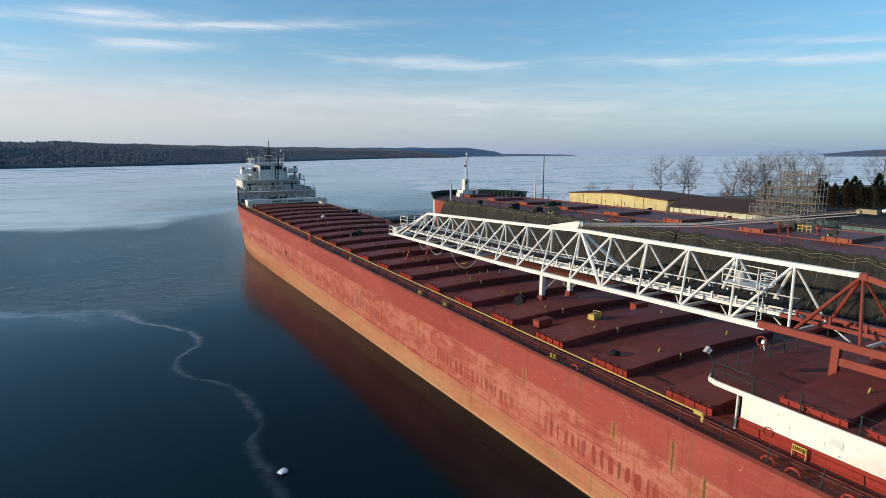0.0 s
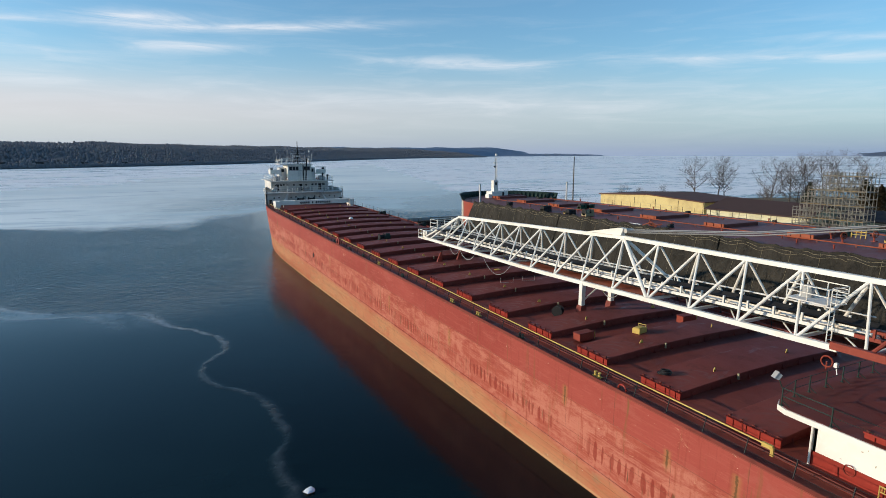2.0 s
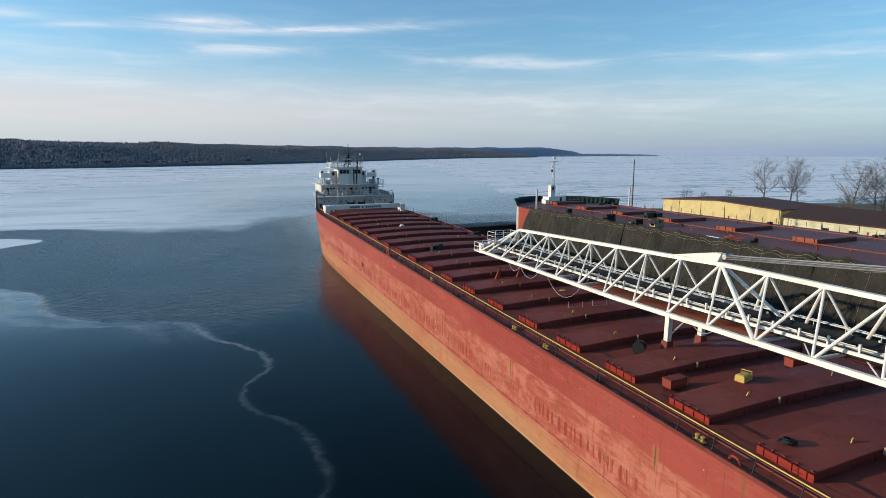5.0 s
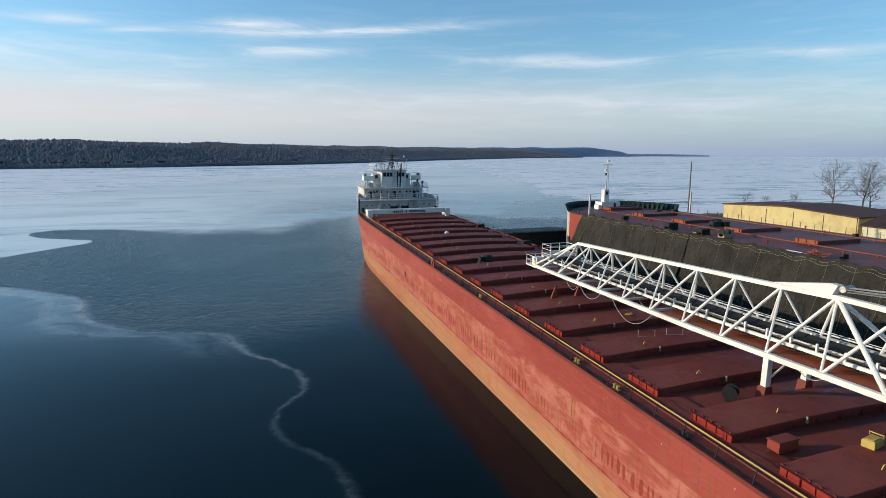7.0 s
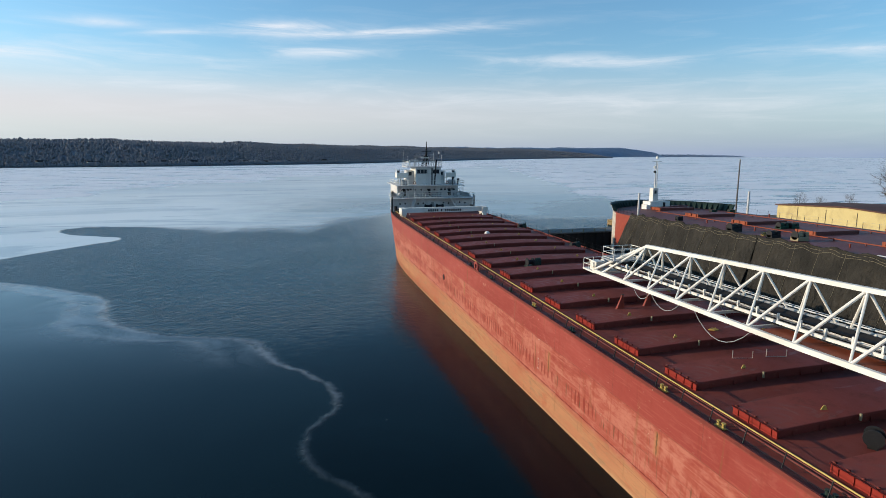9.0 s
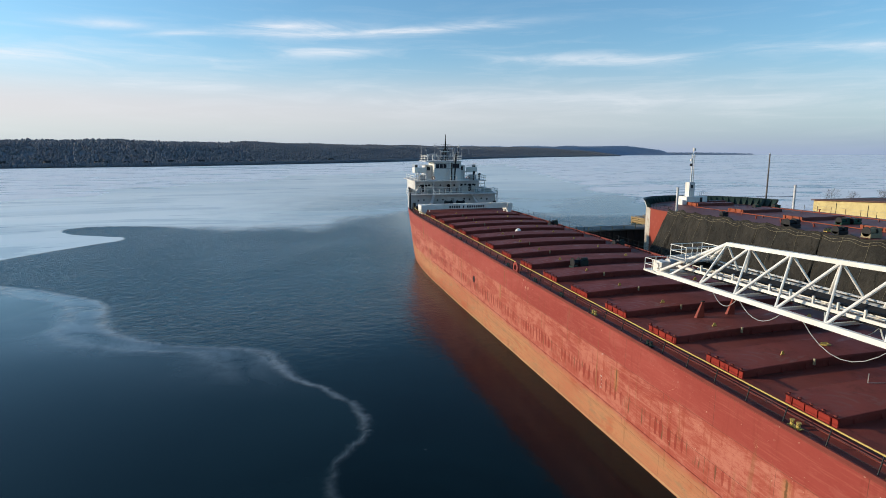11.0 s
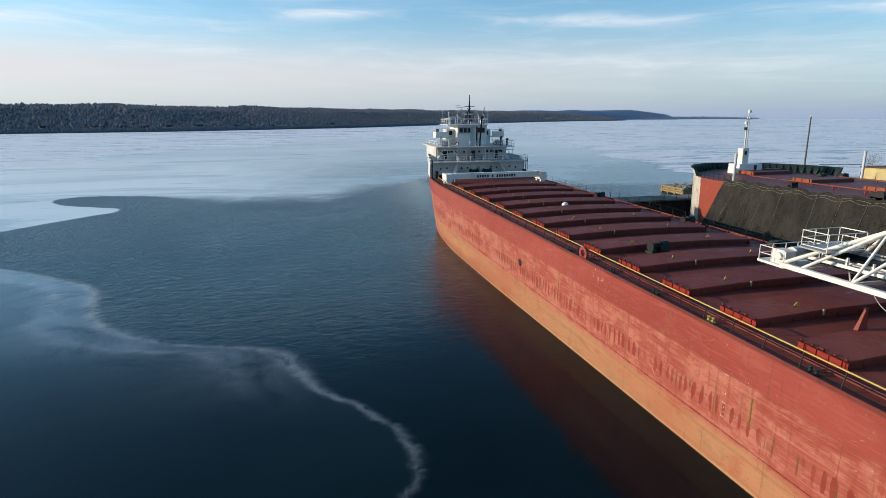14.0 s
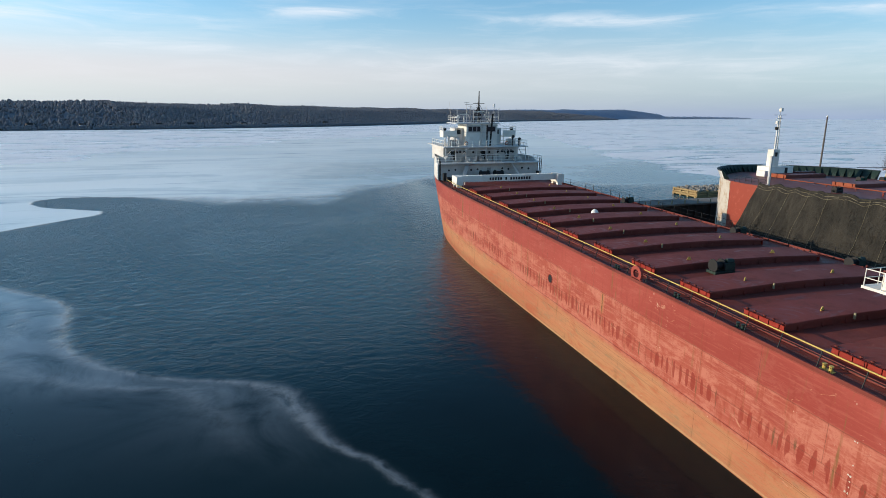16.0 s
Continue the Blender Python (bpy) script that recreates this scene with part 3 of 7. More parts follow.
def forest_mat(name, a, b):
    n = Nodes(name)
    g = n.t.nodes.new("ShaderNodeNewGeometry")
    c = n.mix(g.outputs["Random Per Island"], a, b)
    c = n.mix(n.math("MULTIPLY", n.ramp(n.noise(0.02, 4, 0.6), 0.4, 0.65), 0.35), c, tuple(v * 0.8 for v in a))
    n.sheen = 0.0
    n.done(c, 0.95)
    through_light = n.t.nodes.new("ShaderNodeBsdfTranslucent")
    n.put(c, through_light.inputs[0])
    blend = n.t.nodes.new("ShaderNodeMixShader")
    blend.inputs[0].default_value = 0.45
    n.t.links.new(n.b.outputs[0], blend.inputs[1])
    n.t.links.new(through_light.outputs[0], blend.inputs[2])
    n.t.links.new(blend.outputs[0], n.t.nodes["Material Output"].inputs[0])
    return n.m


HULL, DECK, WATER, TARP = hull_paint(), deck_paint(), water_surface(), tarp_cloth()
COVER = deck_paint("hatch_paint", (0.152, 0.032, 0.024), (0.195, 0.043, 0.032), (0.25, 0.085, 0.06))
RED = worn("bright_red_primer", (0.27, 0.027, 0.017), (0.15, 0.019, 0.013), (0.34, 0.06, 0.038), 1.5, 0.5)
BOOMRED = worn("boom_red", (0.235, 0.044, 0.028), (0.14, 0.028, 0.019), (0.31, 0.085, 0.058), 1.2, 0.5)
WHITE = worn("white_paint", (0.74, 0.72, 0.66), (0.56, 0.50, 0.42), (0.80, 0.78, 0.73), 0.9, 0.45, 0, 0.08, 0.55)
HOUSE = worn("weathered_white", (0.60, 0.585, 0.56), (0.42, 0.40, 0.37), (0.74, 0.73, 0.70), 1.0, 0.55, 0, 0.12, 0.7)
GREY = worn("grey_paint", (0.34, 0.34, 0.33), (0.22, 0.20, 0.18), (0.42, 0.41, 0.39), 1.0, 0.55)
YELLOW = worn("yellow_paint", (0.50, 0.35, 0.09), (0.32, 0.21, 0.06), (0.58, 0.46, 0.2), 2.0, 0.5)
BLACK = worn("black_steel", (0.018, 0.018, 0.019), (0.010, 0.010, 0.010), (0.05, 0.045, 0.04), 2.0, 0.55)
RAIL = worn("dark_green_rail", (0.022, 0.040, 0.032), (0.012, 0.018, 0.016), (0.06, 0.075, 0.06), 2.0, 0.5)
RUBBER = worn("belt_rubber", (0.015, 0.015, 0.016), (0.03, 0.028, 0.026), (0.05, 0.048, 0.045), 1.2, 0.7)
GREEN = worn("machine_green", (0.015, 0.060, 0.035), (0.010, 0.03, 0.02), (0.04, 0.10, 0.06), 2.0, 0.45)
STEEL = worn("bare_cable_steel", (0.42, 0.40, 0.37), (0.26, 0.22, 0.18), (0.55, 0.53, 0.5), 2.0, 0.4, 0.6)
ROPE = worn("tan_rope", (0.30, 0.25, 0.15), (0.20, 0.16, 0.10), (0.38, 0.32, 0.2), 3.0, 0.85)
CORD = worn("dull_cord", (0.25, 0.215, 0.145), (0.16, 0.135, 0.09), (0.33, 0.29, 0.21), 3.0, 0.9)
CANVAS = worn("olive_canvas", (0.038, 0.033, 0.023), (0.020, 0.018, 0.014), (0.075, 0.064, 0.045), 1.4, 0.9, 0, 0.6, 0.9)
STAINED = worn("rust_stained_white", (0.50, 0.46, 0.40), (0.30, 0.17, 0.075), (0.62, 0.60, 0.56), 2.2, 0.6, 0, 0.15, 0.9)
SHIP2 = worn("second_hull_red", (0.28, 0.055, 0.034), (0.22, 0.05, 0.035), (0.44, 0.14, 0.10), 0.35, 0.5, 0, 0.2, 0.6)
DECK2 = worn("second_deck", (0.150, 0.042, 0.034), (0.085, 0.028, 0.024), (0.21, 0.078, 0.06), 0.5, 0.5, 0, 0.15, 0.7)
ORANGE = worn("orange_primer", (0.27, 0.062, 0.026), (0.17, 0.042, 0.022), (0.34, 0.12, 0.055), 1.0, 0.5)
ROOF = worn("brown_roofing", (0.110, 0.052, 0.040), (0.060, 0.034, 0.028), (0.17, 0.095, 0.07), 0.9, 0.75)
ROOFB = worn("red_brown_shingle", (0.060, 0.036, 0.032), (0.042, 0.027, 0.025), (0.085, 0.055, 0.048), 0.5, 0.8)
ROOFD = worn("dark_roofing", (0.036, 0.030, 0.030), (0.022, 0.020, 0.020), (0.06, 0.052, 0.05), 0.5, 0.75)
YWALL = worn("yellow_siding", (0.56, 0.45, 0.20), (0.36, 0.26, 0.12), (0.64, 0.55, 0.31), 0.9, 0.6, 0, 0.15, 0.75)
PWALL = worn("pale_yellow_siding", (0.57, 0.53, 0.34), (0.38, 0.34, 0.21), (0.65, 0.61, 0.44), 0.9, 0.6, 0, 0.15, 0.75)
TEAL = worn("teal_siding", (0.10, 0.15, 0.14), (0.07, 0.10, 0.10), (0.15, 0.2, 0.19), 0.6, 0.6)
BARK = worn("bark", (0.13, 0.105, 0.085), (0.08, 0.065, 0.055), (0.2, 0.17, 0.14), 2.0, 0.9)
TWIG = worn("twigs", (0.125, 0.100, 0.082), (0.085, 0.066, 0.054), (0.18, 0.15, 0.125), 1.0, 0.9)
GROUND = worn("winter_ground", (0.14, 0.115, 0.075), (0.075, 0.062, 0.045), (0.24, 0.2, 0.14), 0.25, 0.95, 0, 0.5, 0.9)
ROCK = worn("shore_stone", (0.26, 0.24, 0.21), (0.13, 0.12, 0.105), (0.38, 0.36, 0.33), 0.6, 0.85, 0, 0.5, 0.8)
CONC = worn("pier_concrete", (0.20, 0.18, 0.155), (0.10, 0.09, 0.08), (0.3, 0.27, 0.23), 0.6, 0.85, 0, 0.3, 0.8)
PILE = worn("dark_sheet_pile", (0.035, 0.028, 0.024), (0.02, 0.018, 0.016), (0.075, 0.055, 0.042), 0.7, 0.75)
LOG = worn("crib_timber", (0.30, 0.21, 0.10), (0.15, 0.10, 0.055), (0.42, 0.32, 0.18), 1.0, 0.85)
SCAF = worn("scaffold_galvanised", (0.24, 0.225, 0.19), (0.13, 0.11, 0.09), (0.40, 0.38, 0.34), 1.5, 0.5, 0.4)
SNOWICE = worn("ice_lump", (0.72, 0.76, 0.80), (0.5, 0.56, 0.62), (0.82, 0.84, 0.86), 2.0, 0.5)
# pale blue base colour: distance haze painted into the far woods
HAZED_FARWOOD = forest_mat("far_forest_hazed", (0.29, 0.37, 0.48), (0.31, 0.385, 0.49))
CONIFER = forest_mat("conifer", (0.018, 0.030, 0.016), (0.035, 0.050, 0.026))
CEDAR = forest_mat("brown_cedar", (0.062, 0.047, 0.026), (0.090, 0.066, 0.036))
# shore woods lightened and blued: their base colour carries the distance haze
HAZED_FOREST = forest_mat("bare_forest_hazed", (0.27, 0.295, 0.335), (0.345, 0.33, 0.33))
# the farthest bluff likewise has haze mixed into its base colour
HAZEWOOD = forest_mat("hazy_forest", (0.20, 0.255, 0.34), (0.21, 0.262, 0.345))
# ground under the woods, paled with the same painted haze
HAZED_HILL = worn("hill_floor_hazed", (0.22, 0.225, 0.24), (0.18, 0.185, 0.20), (0.26, 0.255, 0.255), 0.02, 0.95)
gl = Nodes("window_glass")
gl.sheen = 0.5
GLASS = gl.done((0.02, 0.028, 0.035), 0.08)

# ---- setting: water, hills, land ----
rnd = random.Random(7)
g = Geo()
rings = [0, 60, 140, 300, 700, 1500, 3000, 4950]
for i, (ra, rb) in enumerate(zip(rings, rings[1:])):
    for k in range(48):
        a, b = 2 * math.pi * k / 48, 2 * math.pi * (k + 1) / 48
        g.add([(ra * math.cos(a), ra * math.sin(a), 0), (rb * math.cos(a), rb * math.sin(a), 0),
               (rb * math.cos(b), rb * math.sin(b), 0), (ra * math.cos(b), ra * math.sin(b), 0)], [(0, 1, 2, 3)])
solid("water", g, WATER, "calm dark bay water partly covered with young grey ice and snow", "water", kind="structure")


def ridge_line(name, label, shore, heights, depth, trees, material):
    """A wooded ridge behind a shoreline: hill mesh and a mass of small bare trees."""
    h = Geo()
    rows = []
    samples = []
    for (x0, y0), (x1, y1), h0, h1 in zip(shore, shore[1:], heights, heights[1:]):
        steps = max(2, int(math.hypot(x1 - x0, y1 - y0) / 60))
        for s in range(steps):
            u = s / steps
            samples.append((x0 + (x1 - x0) * u, y0 + (y1 - y0) * u, h0 + (h1 - h0) * u, -(y1 - y0), x1 - x0))
    samples.append((*shore[-1], heights[-1], samples[-1][3], samples[-1][4]))
    for sx, sy, hh, nx, ny in samples:
        ln = math.hypot(nx, ny)
        nx, ny = nx / ln, ny / ln
        row = []
        for d, k in ((0, 0.0), (4, 0.03), (0.2 * depth, 0.25), (0.5 * depth, 0.62), (0.8 * depth, 0.80), (depth, 0.85), (1.6 * depth, 0.5)):
            wob = 1 + 0.16 * noise.noise((sx * 0.006, sy * 0.006, d * 0.01))
            row.append((sx + nx * d, sy + ny * d, -0.5 + (hh * k) * wob))
        rows.append(row)
    h.grid(rows)
    solid(name, h, HAZED_HILL if material is HAZED_FOREST else material, label, "hill", kind="structure", smooth=True)
    t = Geo()
    for _ in range(trees):
        r = rnd.randrange(len(rows) - 1)
        u, c = rnd.random(), rnd.random() ** 0.8 * 4.6
        j = int(c)
        p = [Vector(rows[r][j]).lerp(Vector(rows[r + 1][j]), u), Vector(rows[r][j + 1]).lerp(Vector(rows[r + 1][j + 1]), u)]
        q = p[0].lerp(p[1], c - j)
        tall = rnd.uniform(4.5, 7.5) if rnd.random() < 0.96 else rnd.uniform(7, 9.5)
        wide = tall * rnd.uniform(0.22, 0.40)
        n = 4
        tw = rnd.random() * 6
        ringz = ((0.10, 0.35), (0.42, 1.0), (0.74, 0.78))
        vs = []
        for fz, fr in ringz:
            for k in range(n):
                rr = wide * fr * rnd.uniform(0.55, 1.35)
                vs.append((q.x + rr * math.cos(tw + k * 6.283 / n), q.y + rr * math.sin(tw + k * 6.283 / n), q.z + tall * fz * rnd.uniform(0.92, 1.08)))
        vs.append((q.x + rnd.uniform(-0.6, 0.6), q.y, q.z + tall))
        fs = [(a * n + k, a * n + (k + 1) % n, (a + 1) * n + (k + 1) % n, (a + 1) * n + k) for a in range(2) for k in range(n)]
        fs += [(2 * n + k, 2 * n + (k + 1) % n, 3 * n) for k in range(n)]
        t.add(vs, fs)
    me = bpy.data.meshes.new("woods")
    me.from_pydata(t.v, [], t.f)
    me.materials.append(material)
    me.polygons.foreach_set("use_smooth", [True] * len(me.polygons))
    tagged(new("woods", me), "leafless grey-brown winter woods covering the shore hill, haze tinted into their colour", "woods", kind="stuff")


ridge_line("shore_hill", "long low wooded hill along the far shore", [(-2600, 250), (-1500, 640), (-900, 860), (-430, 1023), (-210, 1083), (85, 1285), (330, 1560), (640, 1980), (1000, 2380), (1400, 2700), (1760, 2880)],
           [56, 59, 59, 55, 53, 51, 51, 53, 53, 51, 34], 330, 66000, HAZED_FOREST)
ridge_line("headland_hill", "wooded headland ending in a bluff, blue haze painted into its colour", [(700, 2900), (1300, 3250), (1800, 3480), (2320, 3600), (2580, 3540)], [62, 72, 77, 82, 46], 260, 500, HAZED_FARWOOD)
ridge_line("distant_island", "thin dark wooded island on the horizon", [(2700, 3900), (2950, 3850), (3200, 3700), (3330, 3600)], [17, 20, 16, 6], 120, 700, HAZED_FARWOOD)
ridge_line("distant_bluff", "faint bluff across the open lake, haze painted into its colour", [(4000, 2000), (4250, 1650), (4450, 1200), (4500, 700)], [24, 58, 76, 80], 160, 60, HAZEWOOD)


# small houses at the foot of the hill
def cottage(m, w, d, h, wall, label):
    c = thing("house", label, "house", "houses along the shore", at=m)
    part("wall", Geo().box(-w / 2, w / 2, -d / 2, d / 2, -1, h), wall, c)
    r = Geo()
    o, p = 0.5, h + w * 0.3
    r.add([(-w / 2 - o, -d / 2 - o, h - 0.2), (w / 2 + o, -d / 2 - o, h - 0.2), (w / 2 + o, d / 2 + o, h - 0.2), (-w / 2 - o, d / 2 + o, h - 0.2),
           (-w / 2 - o, 0, p), (w / 2 + o, 0, p)], [(0, 1, 5, 4), (2, 3, 4, 5), (0, 4, 3), (1, 2, 5), (3, 2, 1, 0)])
    part("roof", r, ROOFD, c)
    win = Geo().box(-0.8, 0.8, -0.06, 0.03, -0.8, 0.8).mesh("window", GLASS)
    for k in range(3):
        part("window", win, GLASS, c).location = (-w / 2 + w * (k + 0.5) / 3, -d / 2 - 0.03, h * 0.5)


for sx, sy in ((-560, 992), (-480, 1012), (-452, 1020), (-395, 1036), (-330, 1052), (-318, 1056), (-290, 1062), (-258, 1071), (-225, 1081), (-180, 1106), (-120, 1146), (-96, 1163), (-60, 1187), (-15, 1218), (60, 1268)):
    sz = rnd.uniform(7, 11)
    cottage(pose(sx - 4, sy + 14, 2.2, 0, 0, 20 + rnd.uniform(-25, 25)), sz, sz * 0.7, rnd.uniform(4, 6), rnd.choice((HOUSE, GREY, GREY, TEAL)),
            "pale lakeside house with a dark roof below bare woods")

# peninsula with the shipyard
land = Geo()
outline = [(70, -260), (70, -40), (70, 120), (78, 146), (92, 158), (106, 170), (128, 173), (150, 166), (178, 172), (205, 171), (228, 158), (252, 138), (300, 130), (345, 190), (420, 160), (460, 40), (470, -260)]
cx, cy = 240, 0
rows = []
for k in range(len(outline) * 4):
    i, u = divmod(k / 4, 1)
    a, b = Vector((*outline[int(i)], 0)), Vector((*outline[(int(i) + 1) % len(outline)], 0))
    p = a.lerp(b, u)
    p += Vector((noise.noise((p.x * 0.1, p.y * 0.1, 0)), noise.noise((p.x * 0.1, p.y * 0.1, 5)), 0)) * 2.0
    inward = (Vector((cx, cy, 0)) - p).normalized()
    rows.append([(p.x, p.y, -0.6), (*(p + inward * 2.0).xy, 1.2), (*(p + inward * 5.0).xy, 1.9 + 0.3 * noise.noise((p.x * 0.2, p.y * 0.2, 3))), (*(p + inward * 30).xy, 2.1), (cx, cy, 2.3)])
rows.append(rows[0])
land.grid(rows)
solid("ground", land, GROUND, "flat winter peninsula with dead grass and gravel", "ground", kind="structure")


def stone(seed, s):
    q = random.Random(seed)
    me = Geo()
    n = 6
    vs = [(0, 0, -0.4 * s)]
    for fz, fr in ((-0.2, 0.8), (0.15, 1.0), (0.42, 0.6)):
        vs += [(s * fr * q.uniform(0.7, 1.2) * math.cos(k * 1.047), s * fr * q.uniform(0.7, 1.2) * math.sin(k * 1.047), s * fz * q.uniform(0.8, 1.2)) for k in range(n)]
    vs.append((0, 0, 0.5 * s))
    fs = [(0, 1 + (k + 1) % n, 1 + k) for k in range(n)] + [(1 + a * n + k, 1 + a * n + (k + 1) % n, 1 + (a + 1) * n + (k + 1) % n, 1 + (a + 1) * n + k) for a in range(2) for k in range(n)]
    fs += [(1 + 2 * n + k, 1 + 2 * n + (k + 1) % n, 1 + 3 * n) for k in range(n)]
    me.add(vs, fs)
    return me


rip = Geo()
for k in range(900):
    i = rnd.uniform(2, 9)
    a, b = Vector((*outline[int(i)], 0)), Vector((*outline[int(i) + 1], 0))
    p = a.lerp(b, i % 1) + Vector((rnd.uniform(-1, 4), rnd.uniform(-5, 1), 0))
    s = stone(rnd.random(), rnd.uniform(0.4, 1.2))
    rip.add([(p.x + v[0], p.y + v[1], 0.8 + rnd.uniform(-0.1, 0.1) + v[2]) for v in s.v], s.f)
solid("riprap", rip, ROCK, "grey and tan boulders along the shore edge", "rocks", kind="stuff")

# dark sheet-pile pier between the two ships
pier = thing("pier", "dark steel sheet-pile pier with posts along its edge", "pier", kind="structure")
g = Geo()
for k in range(56):
    x = 11.8 + k * 0.9
    g.box(x, x + 0.88, 125.9 + (0.18 if k % 2 else 0), 126.6, -2, 4.35)
part("sheet_pile", g, PILE, pier, kind="stuff")
part("cap", Geo().soft(11.6, 62.4, 125.7, 132, 4.35, 4.65), CONC, pier)
post = Geo().box(-0.09, 0.09, -0.09, 0.09, 0, 0.75).mesh("post", ROPE)
for k in range(17):
    part("post", post, ROPE, pier).location = (13 + k * 3, 126.2, 4.65)

crib = thing("timber_crib_dock", "weathered tan timber crib dock heaped with stones", "dock")
g = Geo()
log = {}
for lvl in range(3):
    for k in range(4):
        r = 0.34
        a = Geo().tube((70 + lvl % 2 * 0.2, 160 + k * 3, 0.2 + lvl * 0.62), (88, 160 + k * 3 - 0.3, 0.2 + lvl * 0.62), r, 8)
        part("log", a, LOG, crib)
    for k in range(6):
        a = Geo().tube((70.4 + k * 3.4, 159.4, 0.5 + lvl * 0.62), (70.4 + k * 3.4, 169.6, 0.5 + lvl * 0.62), 0.30, 8)
        part("log", a, LOG, crib)
st = Geo()
for k in range(150):
    s = stone(k, rnd.uniform(0.4, 0.9))
    px, py = rnd.uniform(70.5, 87.5), rnd.uniform(160, 169)
    st.add([(px + v[0], py + v[1], 1.75 + rnd.uniform(0, 0.4) + v[2]) for v in s.v], s.f)
part("stones", st, ROCK, crib, kind="stuff")


# ---- lake freighter ----
def lz(y, z):
    """World height to the trimmed ship's own height."""
    return z - SHIP_Z - TRIM * y


def L(x, y, z):
    return (x, y, lz(y, z))


ship = thing("bulk_freighter", "long red lake freighter laid up, faded and scuffed hull", "ship", at=pose(0, 0, SHIP_Z, math.degrees(math.atan(TRIM))))
HB = 10.67


def half(y, zl):
    """Half breadth of the hull at y and height zl above (below) deck."""
    u = min(max(-zl / 8.5, 0), 1.2)
    y0, ye = 112 - 6 * u, 150 - 6 * u
    if y <= y0:
        b = HB
    else:
        b = HB * max(0.0, 1 - ((y - y0) / (ye - y0)) ** 2.3) ** 0.5 if y < ye else 0.0
    if y < -40:
        b = HB * max(0.1, 1 - ((-40 - y) / 22) ** 2) ** 0.5
    if zl < -10.5:
        b = max(0, b - 0.8)
    return b


def stations():
    out = [-60, -54, -48, -40]
    y = -30
    while y < 104:
        out.append(y)
        y += 10
    return out + [104 + 46 * math.sin(math.pi / 2 * k / 22) for k in range(23)]


LEVELS = (0.0, -2.2, -4.4, -6.4, -8.0, -9.5, -10.6, -12.0)
g = Geo()
for side in (-1, 1):
    rows = []
    for y in stations():
        rows.append([(side * half(min(y, 150 - 6 * min(-zl / 8.5, 1.2)), zl), min(y, 150 - 6 * min(max(-zl / 8.5, 0), 1.2)), zl) for zl in LEVELS])
    g.grid(rows)
part("hull", g, HULL, ship, "faded red hull plating with an orange lower band", smooth=True)


def camber(x):
    return 0.28 * (1 - (x / HB) ** 2)


g = Geo()
rows = []
for y in stations():
    hw = half(y, 0) - 0.03
    rows.append([(hw * k / 8, y, camber(hw * k / 8) - 0.05) for k in range(-8, 9)])
g.grid(rows)
part("deck", g, DECK, ship, "maroon painted steel deck", smooth=True)
for side in (-1, 1):
    g = Geo()
    pts = [(side * (half(y, 0) - 0.05), y, 0.05) for y in stations() if -40 <= y <= 149.5]
    g.girder(pts, 0.12, 0.22)
    part("gunwale", g, DECK, ship)

# hatches: arched covers over coamings, with red end plates, clamps and lifting lugs
PITCH, HATCH_LEN, HX = 6.235, 3.15, 8.2


def arch(x, base=0.58, rise=0.24):
    return base + rise * (1 - (x / HX) ** 2)


def slab(x0, x1, y0, y1, thick, lift=0.0):
    q = Geo()
    n = 14
    top, bot = [], []
    for k in range(n + 1):
        x = x0 + (x1 - x0) * k / n
        z = arch(x) + lift
        top.append([(x, y0, z - thick), (x, y0 + 0.02, z - 0.02), (x, y0 + 0.06, z), (x, y1 - 0.06, z), (x, y1 - 0.02, z - 0.02), (x, y1, z - thick)])
    q.grid(top)
    for row in (top[0], top[-1]):
        q.add(row, [tuple(range(len(row)))])
    q.grid([[r[0], r[-1]] for r in top])
    return q


cover_me = slab(-HX - 0.02, HX + 0.02, 0, HATCH_LEN, 0.16).mesh("hatch_cover", COVER)
q = Geo()
n = 12
for yy0, yy1 in ((0.10, 0.16), (HATCH_LEN - 0.16, HATCH_LEN - 0.10)):
    rows = []
    for k in range(n + 1):
        x = -HX + 0.08 + (2 * HX - 0.16) * k / n
        rows.append([(x, yy0, -0.1), (x, yy0, arch(x) - 0.15), (x, yy1, arch(x) - 0.15), (x, yy1, -0.1)])
    q.grid(rows)
for k in range(9):
    x = -7.2 + k * 1.8
    q.add([(x, 0.10, -0.05), (x, 0.10, arch(x) - 0.2), (x, -0.10, -0.05), (x + 0.03, 0.10, -0.05), (x + 0.03, 0.10, arch(x) - 0.2), (x + 0.03, -0.10, -0.05)],
          [(0, 1, 2), (3, 5, 4), (1, 4, 5, 2)])
coaming_me = q.mesh("coaming", COVER)
q = Geo().box(-0.05, 0.05, 0.02, HATCH_LEN - 0.02, 0.0, 0.54)
q.box(-0.14, 0.06, 0.0, HATCH_LEN, 0.50, 0.57)
q.box(-0.10, 0.0, 0.0, HATCH_LEN, -0.06, 0.06)
for k in range(4):
    q.box(-0.11, 0.0, 0.35 + k * 0.78, 0.41 + k * 0.78, 0.0, 0.52)
plate_me = q.mesh("end_plate", RED)
clamp_me = Geo().box(-0.11, 0.04, -0.04, 0.04, 0.0, 0.11).tube((-0.08, -0.10, 0.06), (-0.08, 0.10, 0.06), 0.025, 5).mesh("clamp", COVER)
q = Geo()
